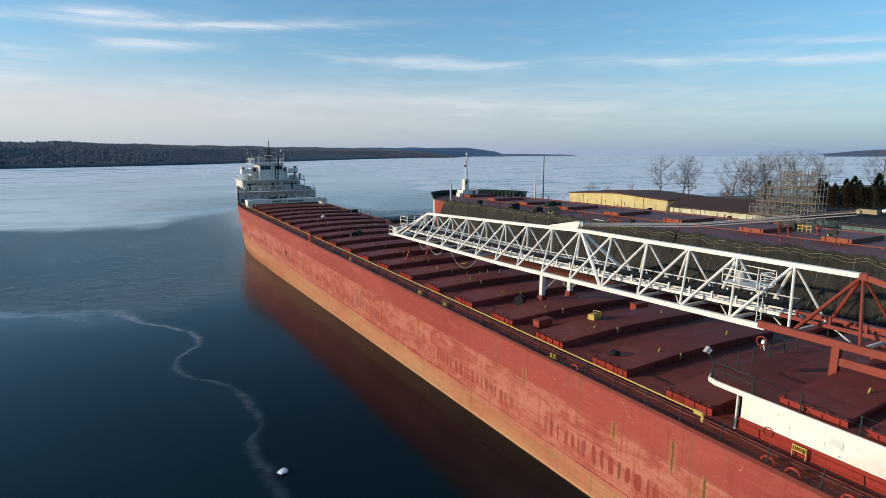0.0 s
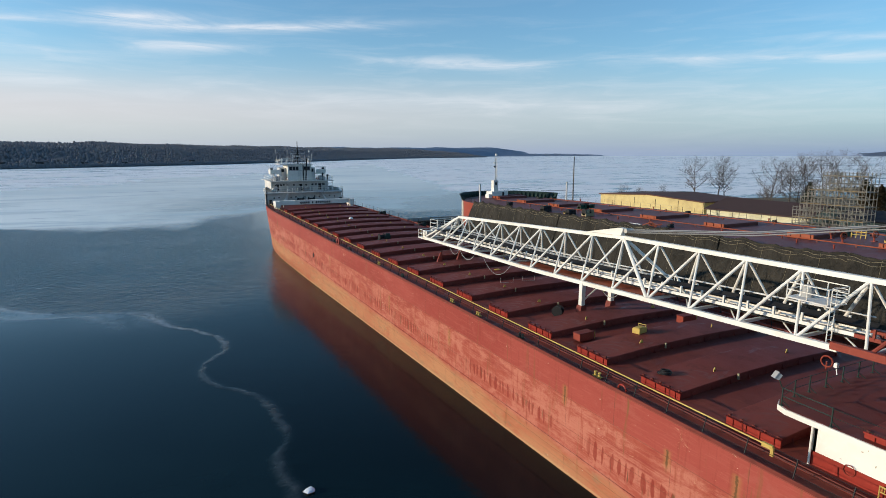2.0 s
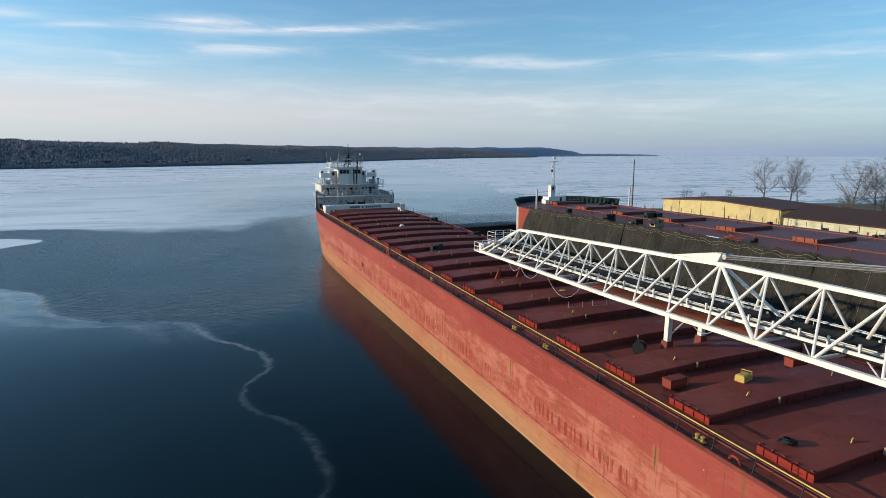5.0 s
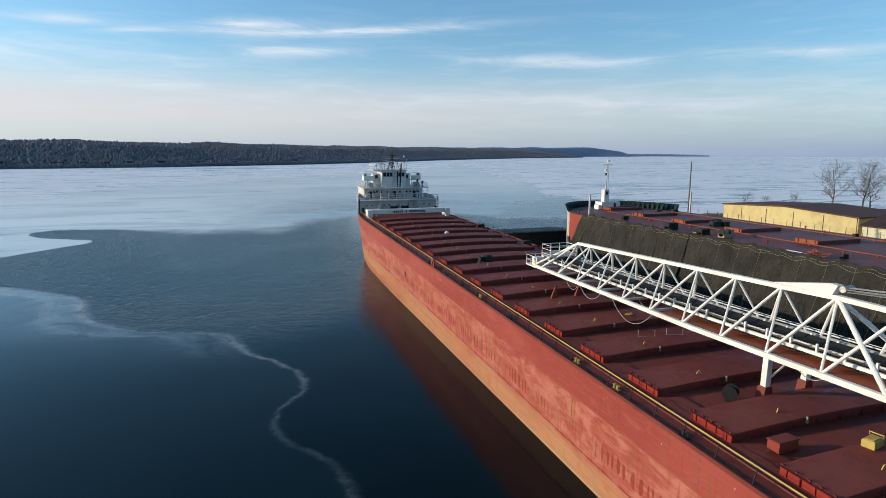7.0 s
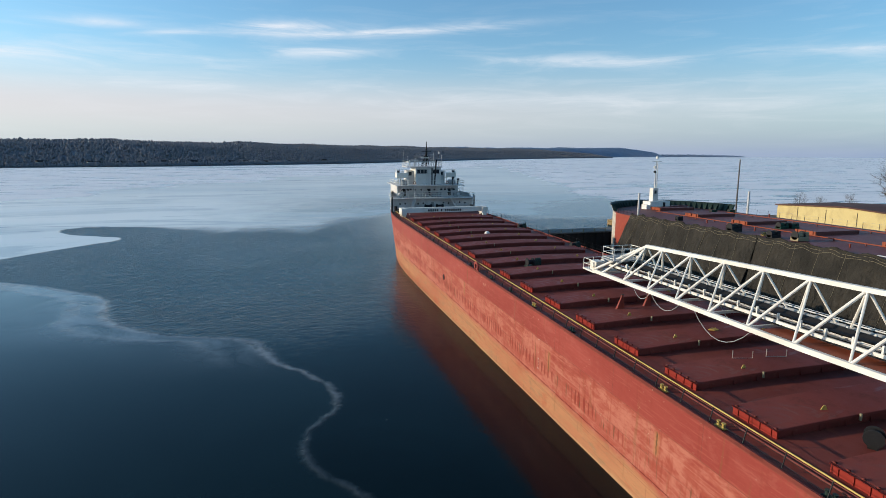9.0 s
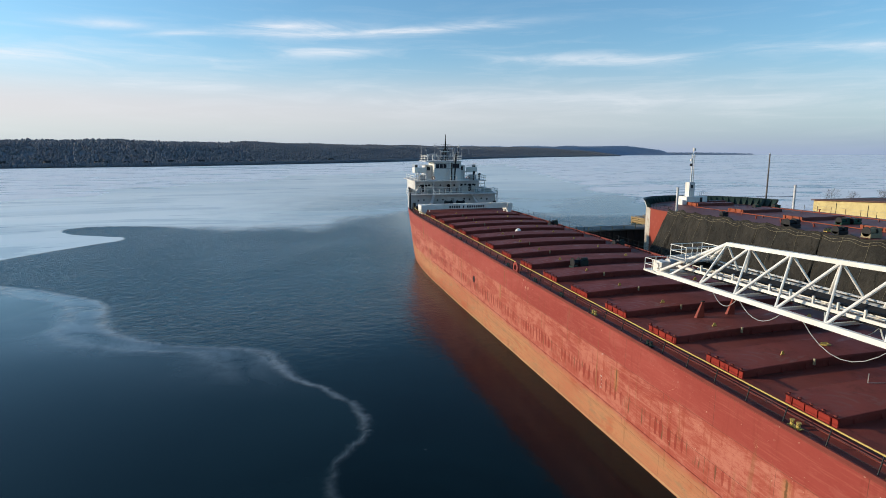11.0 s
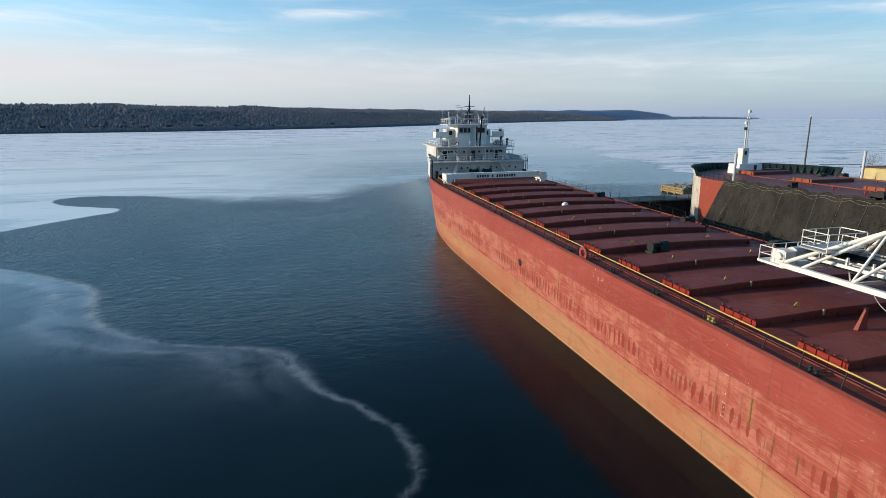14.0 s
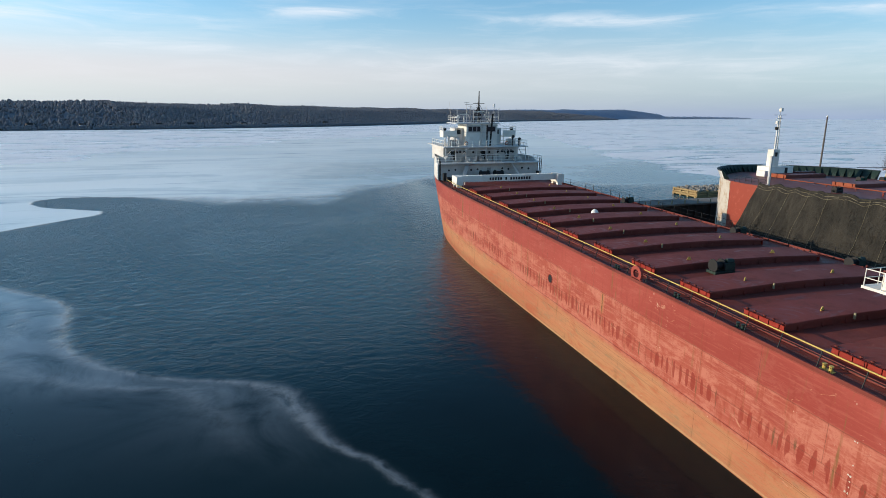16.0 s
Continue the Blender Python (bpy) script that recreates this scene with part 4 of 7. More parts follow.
q.add([(-0.2, -0.02, 0), (0.2, -0.02, 0), (0.06, -0.02, 0.27), (-0.06, -0.02, 0.27), (-0.2, 0.03, 0), (0.2, 0.03, 0), (0.06, 0.03, 0.27), (-0.06, 0.03, 0.27)],
      [(0, 1, 2, 3), (7, 6, 5, 4), (0, 4, 5, 1), (1, 5, 6, 2), (2, 6, 7, 3), (3, 7, 4, 0)])
q.ring((0, 0.005, 0.18), (0, 1, 0), 0.08, 0.025, 8, 4)
lug_me = q.mesh("lifting_lug", YELLOW)
stop_me = Geo().box(-0.05, 0.05, -0.12, 0.0, -0.34, 0.06).mesh("stop_block", ROPE)


def hatch(y, z, seed):
    r = random.Random(seed)
    c = part("hatch_cover", cover_me, COVER, ship, "maroon arched steel hatch cover")
    c.location = (0, y, z)
    part("coaming", coaming_me, COVER, c)
    for side in (-1, 1):
        e = part("end_plate", plate_me, RED, c, "bright red end plate")
        e.location = (side * (HX + 0.06), 0, 0.0)
        if side > 0:
            e.rotation_euler[2] = math.pi
            e.location[1] = HATCH_LEN
        for k in range(5):
            part("clamp", clamp_me, BLACK, c).location = (side * (HX + 0.02), 0.18 + k * (HATCH_LEN - 0.36) / 4 + r.uniform(-0.05, 0.05), 0.56)
    for lx in (-4.1, 4.1):
        o = part("lifting_lug", lug_me, YELLOW, c, "small yellow lug")
        o.location, o.rotation_euler = (lx + r.uniform(-0.3, 0.3), 1.1 + r.uniform(-0.2, 0.2), arch(lx) - 0.02), (0, 0, r.uniform(-0.5, 0.5))
    part("stop_block", stop_me, ROPE, c).location = (-2.9 + r.uniform(-0.3, 0.3), -0.0, arch(-2.9))
    return c


for k in range(0, 19):
    hatch(k * PITCH, 0.0, k)


# side rails: leaning stanchions, wires, and a yellow pipe along the port side
q = Geo().tube((0, 0, 0), (0.25, 0, 0.98), 0.035, 6).box(-0.1, 0.1, -0.08, 0.08, -0.02, 0.04)
port_post = q.mesh("rail_post", BLACK)
star_post = Geo().tube((0, 0, 0), (0, 0, 1.05), 0.032, 6).box(-0.08, 0.08, -0.08, 0.08, -0.02, 0.04).mesh("rail_post", BLACK)
y = -24.0
k = 0
while y < 126:
    o = part("rail_post", port_post, BLACK, ship)
    o.location = (-half(y, 0) + 0.18, y, 0.02)
    o = part("rail_post", star_post, BLACK, ship)
    o.location = (half(y, 0) - 0.18, y, 0.02)
    y += 2.45
for f in (0.36, 0.70):
    pts = []
    for k in range(61):
        ya = -24 + k * 2.45
        for yy, sag in ((ya, 0.0), (ya + 1.22, 0.05)):
            pts.append((-half(yy, 0) + 0.18 + 0.25 * f, yy, 0.98 * f - sag))
    part("rail_wire", Geo().path(pts, 0.014, 4), BLACK, ship)
for f in (0.5, 1.0):
    part("rail_wire", Geo().path([(half(-24 + k * 2.45, 0) - 0.18, -24 + k * 2.45, 1.03 * f) for k in range(61)], 0.014, 4), BLACK, ship)
g = Geo()
pts = [(-half(v, 0) + 0.43, v, 1.0) for v in [-0.3 + i * 3.0 for i in range(42)]]
g.path(pts, 0.045, 8)
part("handrail_pipe", g, YELLOW, ship, "long yellow pipe rail")
part("pipe_bracket", Geo().box(-10.31, -10.17, -0.75, -0.2, 0.86, 1.08).box(-10.30, -10.18, -0.8, -0.65, 0.55, 1.0), YELLOW, ship, "yellow end bracket")
g = Geo()
g.path([(-half(v, 0) + 0.43, v, 0.98) for v in (-24, -16, -8, -0.5)], 0.014, 4)
part("rail_wire", g, BLACK, ship)
# pipes on deck beside the hatches
for off, r0 in ((1.25, 0.06), (1.55, 0.04)):
    g = Geo()
    g.path([(-half(v, 0) + off, v, 0.16) for v in [-24 + i * 6 for i in range(25)]], r0, 6)
    part("deck_pipe", g, DECK, ship)

# mooring fittings along the port side
bitt_me = Geo().box(-0.25, 0.25, -0.6, 0.6, 0, 0.08).tube((0, -0.32, 0), (0, -0.32, 0.5), 0.16, 10).tube((0, 0.32, 0), (0, 0.32, 0.5), 0.16, 10).tube((0, -0.32, 0.46), (0, -0.32, 0.55), 0.2, 10).tube((0, 0.32, 0.46), (0, 0.32, 0.55), 0.2, 10)
bitt_me.v = [(a * 0.8, b * 0.8, c * 0.8) for a, b, c in bitt_me.v]
bitt_y, bitt_d = bitt_me.mesh("bitt", YELLOW), bitt_me.mesh("bitt", RAIL)
for y, dark in ((11.4, 0), (20.2, 1), (26.9, 0), (31.9, 0), (44, 1), (51.6, 0), (57.5, 1), (63.4, 1), (71, 1), (90, 1)):
    bt = part("bitt", bitt_d if dark else bitt_y, GREEN, ship, "dark green mooring bitt" if dark else "dull yellow mooring bitt")
    bt.location, bt.scale = (-10.15, y, 0.02), (0.75, 0.75, 0.75)
loop = Geo().ring((0, 0, 0.05), (1, 0, 0), 0.34, 0.07, 12, 8, math.pi, math.pi).mesh("fairlead_loop", RED)
for y in (-5.6, -4.4, 9.0, 0.0 - 8.0):
    part("fairlead_loop", loop, RED, ship, "red pipe hoop").location = (-10.3, y, 0.0)
g = Geo()
for a in range(12):
    b0, b1 = a * math.pi / 6, (a + 1) * math.pi / 6
    def sq(t, r):
        return (0, r * math.cos(t), 0.75 + r * math.sin(t))
    g.add([sq(b0, 0.38), sq(b1, 0.38), sq(b1, 0.72), sq(b0, 0.72), *[(0.16, p[1], p[2]) for p in (sq(b0, 0.38), sq(b1, 0.38), sq(b1, 0.72), sq(b0, 0.72))]],
          [(0, 1, 2, 3), (7, 6, 5, 4), (0, 4, 5, 1), (2, 6, 7, 3)])
g.box(0.0, 0.16, -0.75, 0.75, -0.05, 0.3)
chock = part("mooring_chock", g, HULL, ship, "red plate chock with a round eye")
chock.location, chock.scale = (-10.62, 67.7, -0.05), (1, 0.95, 0.85)
hole = Geo().tube((-0.05, 0, 0), (0.25, 0, 0), 0.42, 16).mesh("hawse_hole", BLACK)
for x, y, z in ((-10.64, 81.9, 5.35), (-10.60, 109.5, 6.2)):
    part("hawse_hole", hole, BLACK, ship, "dark round opening in the hull side").location = L(x, y, z)
rim = Geo().ring((-0.03, 0, 0), (1, 0, 0), 0.46, 0.06, 16, 5).mesh("hawse_rim", HULL)
for x, y, z in ((-10.64, 81.9, 5.35), (-10.60, 109.5, 6.2)):
    part("hawse_rim", rim, HULL, ship).location = L(x, y, z)


# winches between the hatches
def winch(x, y, scale, drum_axis_x=True):
    w = part("winch", Geo().soft(0.2, 1.3, -0.5, 0.5, 0.25, 1.0).box(-0.9, 1.3, -0.6, 0.6, 0, 0.25), RAIL, ship, "dark green mooring winch with a cable drum")
    d = Geo().tube((-0.7, 0, 0.75), (0.1, 0, 0.75), 0.34, 14)
    d.tube((-0.78, 0, 0.75), (-0.7, 0, 0.75), 0.62, 16).tube((0.1, 0, 0.75), (0.18, 0, 0.75), 0.62, 16)
    part("drum", d, BLACK, w)
    part("motor", Geo().tube((0.5, -0.2, 1.1), (1.2, -0.2, 1.1), 0.28, 10), RAIL, w)
    w.location, w.scale = (x, y, camber(x)), (scale, scale, scale)


winch(-3.4, 67.2, 0.85)
winch(8.6, 78.6, 0.7)
winch(8.8, 99, 0.7)
winch(8.9, 66, 0.7)

# raised after deck with its white side house
RAISE = 2.42
aft = part("raised_deck", Geo().box(-8.3, 8.5, -30, -1.8, RAISE - 0.12, RAISE - 0.03), DECK, ship, "maroon raised after deck")
g = Geo()
edge = [(-8.72, -30), (-8.72, -1.2), (-8.70, -0.2), (-8.45, 0.35), (-7.9, 0.62), (-6.5, 0.62), (8.5, 0.3), (8.5, -1.7), (-8.4, -1.7), (-8.4, -30)]
g.add([(x, y, RAISE - 0.02) for x, y in edge] + [(x, y, RAISE - 0.30) for x, y in edge],
      [tuple(range(10)), tuple(range(19, 9, -1))] + [(k, k + 10, (k + 1) % 10 + 10, (k + 1) % 10) for k in range(10)])
part("deck_edge", g, WHITE, aft, "white rounded edge of the raised deck")
g = Geo()
plate = [(-8.64, -30), (-8.64, -1.2), (-8.62, -0.25), (-8.38, 0.30), (-7.88, 0.60), (-6.5, 0.605), (8.5, 0.29), (8.5, -30)]
g.add([(x, y, RAISE + 0.006) for x, y in plate] + [(x, y, RAISE - 0.015) for x, y in plate], [tuple(range(8)), tuple(range(15, 7, -1))] + [(k, k + 8, (k + 1) % 8 + 8, (k + 1) % 8) for k in range(8)])
part("deck_plate", g, DECK, aft)
part("side_wall", Geo().box(-8.28, -8.12, -30, -1.5, 0.72, RAISE - 0.1), WHITE, aft, "chipped white painted side wall")
part("side_wall", Geo().box(-8.28, 8.28, -1.62, -1.46, 0.72, RAISE - 0.1), WHITE, aft)
part("wall_base", Geo().box(-8.33, -8.10, -30, -1.45, -0.05, 0.74), RED, aft, "red lower band of the house wall")
part("wall_base", Geo().box(-8.3, 8.3, -1.64, -1.44, 0.0, 0.74), RED, aft)
part("corner_post", Geo().tube((-8.42, -1.45, 0.0), (-8.42, -1.45, RAISE - 0.2), 0.06, 8).tube((-8.30, -1.38, 0.0), (-8.30, -1.38, RAISE - 0.2), 0.045, 8), WHITE, aft)
g = Geo().ring((-8.37, -3.2, 0.62), (1, 0, 0), 0.26, 0.022, 14, 5)
part("hose_ring", g, BOOMRED, aft)
# thin boxes stand for a patch of flaked paint on the wall
g = Geo().box(-8.295, -8.27, -6.5, -6.05, 1.3, 1.62).box(-8.30, -8.27, -6.62, -6.5, 1.2, 1.66)
part("wall_patch", g, HOUSE, aft, "square weathered patch of peeled paint")
# rust chips and weeps on the white wall
q = random.Random(17)
for k in range(14):
    yy, zz = -2.2 - 16 * q.random() ** 1.3, q.uniform(0.85, RAISE - 0.35)
    w, h = q.uniform(0.02, 0.07), q.uniform(0.02, 0.06)
    pts = [(-8.284 - 0.002 * (k % 2), yy + w * math.cos(a) * q.uniform(0.5, 1.2), zz + h * math.sin(a) * q.uniform(0.5, 1.2)) for a in [j * math.pi / 4 for j in range(8)]]
    g = Geo()
    g.add(pts + [(p[0] + 0.02, p[1], p[2]) for p in pts], [tuple(range(8)), tuple(range(15, 7, -1))] + [(j, j + 8, (j + 1) % 8 + 8, (j + 1) % 8) for j in range(8)])
    if k % 3 == 0:
        g.box(-8.285, -8.27, yy - 0.008, yy + 0.008, zz - q.uniform(0.1, 0.3), zz)
    part("rust_chip", g, STAINED if k % 2 else ROPE, aft)
# small yellow gate by the wall
g = Geo()
for yy in (-5.2, -4.55):
    g.tube((-8.55, yy, 0.0), (-8.55, yy, 0.68), 0.035, 6)
for zz in (0.4, 0.66):
    g.tube((-8.55, -5.2, zz), (-8.55, -4.55, zz), 0.03, 6)
for k in range(1, 7):
    g.tube((-8.55, -5.2 + k * 0.093, 0.4), (-8.55, -5.2 + k * 0.093, 0.66), 0.018, 5)
part("gate", g, YELLOW, ship, "little yellow steel gate")
# hatches on the raised deck
for y in (-6.7, -10.6, -14.6):
    hatch(y, RAISE - 0.25, int(y * 10))
# rail of the raised deck
q = Geo().tube((0, 0, 0), (0, 0, 0.95), 0.04, 6).tube((0, -0.02, 0.28), (0.12, -0.35, 0.0), 0.025, 5).box(-0.08, 0.08, -0.08, 0.08, 0, 0.03)
up = q.mesh("rail_post", RAIL)
ends = [(-8.45, 0.15), (-6.9, 0.45), (-5.6, 0.45), (-4.15, 0.42), (-2.6, 0.4), (-1.05, 0.38), (0.4, 0.36), (2.2, 0.34), (4.0, 0.33)]
side_posts = [(-8.58, -2.3), (-8.58, -4.7), (-8.58, -7.3), (-8.58, -9.8), (-8.58, -12.4), (-8.58, -15.2)]
for x, y in ends + side_posts:
    part("rail_post", up, RAIL, aft, "dark green stanchion").location = (x, y, RAISE)
for h in (0.5, 0.92):
    part("rail_wire", Geo().path([(x, y, RAISE + h) for x, y in ends], 0.018, 5), RAIL, aft)
    part("rail_wire", Geo().path([(-8.45, 0.15, RAISE + h), (-8.58, -2.3, RAISE + h)], 0.03, 5), RAIL, aft)
    part("rail_wire", Geo().path([(x, y, RAISE + h * 0.97) for x, y in side_posts], 0.012, 4), RAIL, aft)
f = part("floodlight", Geo().tube((-8.45, 0.2, RAISE + 0.9), (-8.55, 0.35, RAISE + 1.35), 0.03, 6), RAIL, aft, "grey floodlight on a bent arm")
g = Geo().box(-0.22, 0.22, -0.10, 0.10, -0.16, 0.16).box(-0.25, 0.25, 0.1, 0.14, -0.19, 0.19)
lampbox = part("lamp_head", g, GREY, f)
lampbox.location, lampbox.rotation_euler = (-8.6, 0.42, RAISE + 1.5), (0.6, 0.2, 0.9)
g = Geo().tube((-2.5, 0.75, RAISE + 0.25), (-2.4, 0.9, RAISE + 0.7), 0.03, 6)
f2 = part("floodlight", g, WHITE, aft, "small white floodlight")
part("lamp_head", Geo().soft(-2.52, -2.3, 0.8, 0.98, RAISE + 0.65, RAISE + 0.92), WHITE, f2)

# ---- unloading boom ----
TY = [-2.9 + 3.81 * i for i in range(15)]
BY = [y - 1.3 for y in TY] + [TY[-1] + 2.5]
TY[-1] -= 1.4      # the top chord stops short of the head


def topz(y):
    return 15.75 if y < 22 else 15.65 - (y - 22) / 28.4 * 1.0


def lowz(y):
    return 11.4 if y > 29 else 11.4 + (29 - y) / 27.5 * 0.6


XT, XN, XF = 0.1, -2.25, 2.1


def T(y):
    return L(XT, y, topz(y))


def N(y):
    return L(XN, y, lowz(y))


def F(y):
    return L(XF, y, lowz(y) - 0.05)


g = Geo()
tops = [T(y) for y in TY]
g.girder(tops, 0.36, 0.30)
boom = part("unloading_boom", g, WHITE, ship, "white triangular lattice boom lying along the deck")
for fn in (N, F):
    g = Geo()
    ys = [1.0, 8, 15, 22, 29, 36, 43, 50, 54.5]
    g.girder([fn(a) for a in ys], 0.30, 0.34)
    part("lower_chord", g, WHITE, boom)
for fn in (N, F):
    for i, y in enumerate(TY):
        if i == 0:
            continue
        part("strut", Geo().tube(T(y), fn(BY[i]), 0.085, 8), WHITE, boom)
        part("diagonal", Geo().tube(T(y), fn(BY[i + 1]), 0.11, 8), WHITE, boom)
        if i == 6:
            part("diagonal", Geo().tube(T(y), fn(BY[5]), 0.15, 8), WHITE, boom)
    part("diagonal", Geo().tube(T(TY[-1]), fn(54.6), 0.14, 8), WHITE, boom)
for i, y in enumerate(BY):
    part("cross_beam", Geo().beam(N(y), F(y), 0.16, 0.2), WHITE, boom)
for a, b in zip(BY, BY[1:]):
    part("lateral_brace", Geo().tube(N(a), F(b), 0.05, 5), WHITE, boom)
# conveyor inside: stringers, posts, belt, idlers
for x, dz in ((-0.75, 0.62), (1.0, 0.62)):
    g = Geo()
    g.girder([L(x, a, lowz(a) + dz) for a in (1, 29, 54)], 0.16, 0.22)
    part("stringer", g, WHITE, boom)
    for k in range(29):
        y = 2.2 + k * 1.8
        part("idler_post", Geo().box(x - 0.07, x + 0.07, y - 0.06, y + 0.06, lz(y, lowz(y) + dz), lz(y, lowz(y) + dz + 0.62)), WHITE, boom)
g = Geo()
rows = []
for k in range(28):
    y = 0.5 + k * 2
    rows.append([L(-0.62, y, lowz(y) + 1.15), L(-0.3, y, lowz(y) + 0.95), L(0.55, y, lowz(y) + 0.95), L(0.87, y, lowz(y) + 1.15)])
g.grid(rows)
part("conveyor_belt", g, RUBBER, boom, "black rubber conveyor belt")
part("boom_pipe", Geo().path([L(1.35, y, lowz(y) + 1.35) for y in (1, 15, 29, 54)], 0.05, 8), HOUSE, boom)
# lagged pipe over the forward half, its wrapping lumpy
g = Geo()
ringset = []
for k in range(90):
    y = 17.5 + k * 0.4
    r0 = 0.20 + 0.06 * noise.noise((y * 2.3, 0.0, 4.0))
    c0 = Vector(L(1.55, y, lowz(y) + 0.95 + 0.05 * noise.noise((y, 2.0, 1.0))))
    ringset.append([(c0.x + r0 * math.cos(a * math.pi / 4), y, c0.z + r0 * math.sin(a * math.pi / 4)) for a in range(9)])
g.grid(ringset)
part("lagged_pipe", g, GREY, boom, "lumpy grey wrapped pipe", smooth=True)
# return run of the belt and a rusty spill tray under it
part("return_belt", Geo().girder([L(0.1, y, lowz(y) + 0.32) for y in (1, 15, 29, 54)], 1.3, 0.05), RUBBER, boom)
g = Geo()
g.grid([[L(xx, 15 + k, lowz(15 + k) + 0.12 + 0.07 * noise.noise((k * 1.3, xx, 0.0))) for xx in (-1.9, -1.2, -0.4, 0.5)] for k in range(19)])
part("spill_tray", g, ORANGE, boom, "rusty tan spill tray", smooth=True)
# walkway rail on the far side
g = Geo()
g.path([L(2.75, y, lowz(y) + 1.05) for y in (4, 15, 29, 53)], 0.03, 5)
part("walkway_rail", g, WHITE, boom)
walk_post = Geo().tube((0, 0, 0), (0, 0, 1.05), 0.028, 5).mesh("walkway_post", WHITE)
for k in range(24):
    y = 4 + k * 2.1
    part("walkway_post", walk_post, WHITE, boom).location = L(2.75, y, lowz(y))
g = Geo()
g.girder([L(2.45, a, lowz(a)) for a in (4, 29, 53)], 0.7, 0.06)
part("walkway", g, HOUSE, boom)
# head end
g = Geo().box(-2.3, 2.2, 54.2, 56.6, lz(55, 11.15), lz(55, 11.32))
part("head_platform", g, WHITE, boom, "white grating platform at the boom tip")
part("head_pulley", Geo().tube(L(-1.0, 54.9, 12.0), L(1.0, 54.9, 12.0), 0.5, 16), HOUSE, boom)
part("head_drive", Geo().soft(-2.0, -1.1, 54.4, 55.6, lz(55, 11.32), lz(55, 12.3)).tube(L(-2.2, 54.9, 11.9), L(-1.0, 54.9, 11.9), 0.28, 10), WHITE, boom, "white pulley drive housing")
for yy, z0, z1, xs in ((56.5, 11.3, 12.4, (-2.25, -1.1, 0.1, 1.2, 2.15)), (54.3, 11.3, 12.4, (-2.25, 2.15)), (55.4, 11.3, 12.4, (-2.25, 2.15))):
    for x in xs:
        part("rail_post", Geo().tube(L(x, yy, z0), L(x, yy, z1), 0.035, 5), WHITE, boom)
for z in (11.85, 12.4):
    part("rail_bar", Geo().path([L(-2.25, 54.3, z), L(-2.25, 56.5, z), L(2.15, 56.5, z), L(2.15, 54.3, z)], 0.035, 5), WHITE, boom)
# raised cage on the head
for z in (13.1, 13.6, 14.1):
    part("rail_bar", Geo().path([L(-1.9, 53.4, z), L(1.3, 53.4, z), L(1.3, 51.4, z), L(-1.9, 51.4, z), L(-1.9, 53.4, z)], 0.035, 5), WHITE, boom)
for x in (-1.9, -0.8, 0.3, 1.3):
    for yy in (51.4, 53.4):
        part("rail_post", Geo().tube(L(x, yy, 12.9), L(x, yy, 14.1), 0.035, 5), WHITE, boom)
part("cage_floor", Geo().box(-2.0, 1.4, 51.3, 53.5, lz(52.4, 12.85), lz(52.4, 12.95)), GREY, boom)
# gusset where the hoist lines attach
ya, yb = TY[6], TY[7]
a0, b0 = T(ya), T(yb)
g = Geo()
for dx in (-0.24, 0.24):
    g.add([(XT + dx, b0[1] + 0.7, b0[2] + 0.15), (XT + dx, a0[1] + 0.2, a0[2] + 0.15), (XT + dx, a0[1] - 0.1, a0[2] + 0.78), (XT + dx, a0[1] + 0.4, a0[2] + 0.80)], [(0, 1, 2, 3)])
g.add([(XT - 0.24, b0[1] + 0.7, b0[2] + 0.15), (XT - 0.24, a0[1] + 0.4, a0[2] + 0.80), (XT - 0.24, a0[1] - 0.1, a0[2] + 0.78), (XT - 0.24, a0[1] + 0.2, a0[2] + 0.15),
       (XT + 0.24, b0[1] + 0.7, b0[2] + 0.15), (XT + 0.24, a0[1] + 0.4, a0[2] + 0.80), (XT + 0.24, a0[1] - 0.1, a0[2] + 0.78), (XT + 0.24, a0[1] + 0.2, a0[2] + 0.15)],
      [(0, 1, 5, 4), (1, 2, 6, 5), (2, 3, 7, 6)])
part("hoist_gusset", g, WHITE, boom, "white triangular hoist plate")
part("sheave", Geo().tube((XT - 0.4, a0[1] - 0.5, a0[2] + 0.65), (XT + 0.4, a0[1] - 0.5, a0[2] + 0.65), 0.2, 14), STEEL, boom)
for dx, dz in ((-0.36, 0.0), (-0.12, 0.08), (0.12, 0.08), (0.36, 0.0), (-0.24, -0.16), (0.24, -0.16)):
    part("hoist_cable", Geo().path([(XT + dx, a0[1] - 0.5, a0[2] + 0.65 + dz), (XT + dx, 8.2, lz(8.2, 17.55) + dz), (XT + dx, -2.2, lz(-2.2, 19.35) + dz)], 0.032, 5), STEEL, boom)
part("hoist_block", Geo().soft(XT - 0.2, XT + 0.2, -3.2, -2.2, lz(-2.7, 19.3), lz(-2.7, 19.55)).tube((XT - 0.3, -2.3, lz(-2.3, 19.4)), (XT + 0.3, -2.3, lz(-2.3, 19.4)), 0.13, 12), ROPE, boom, "weathered tan sheave block")
part("hoist_arm", Geo().beam((XT, -2.2, lz(-2.2, 19.38)), (XT, 0.9, lz(0.9, 18.78)), 0.3, 0.3), BLACK, boom)
part("hoist_link", Geo().tube((XT, -3.4, lz(-3, 19.5)), (XT, -16, lz(-16, 22.6)), 0.14, 10), STEEL, boom)
# service platform on the boom
px0, px1, py0, py1, pz = -1.6, 0.5, 2.2, 4.6, lz(4, 14.2)
part("service_platform", Geo().box(px0, px1, py0, py1, pz - 0.08, pz), HOUSE, boom, "grey service platform with a railing")
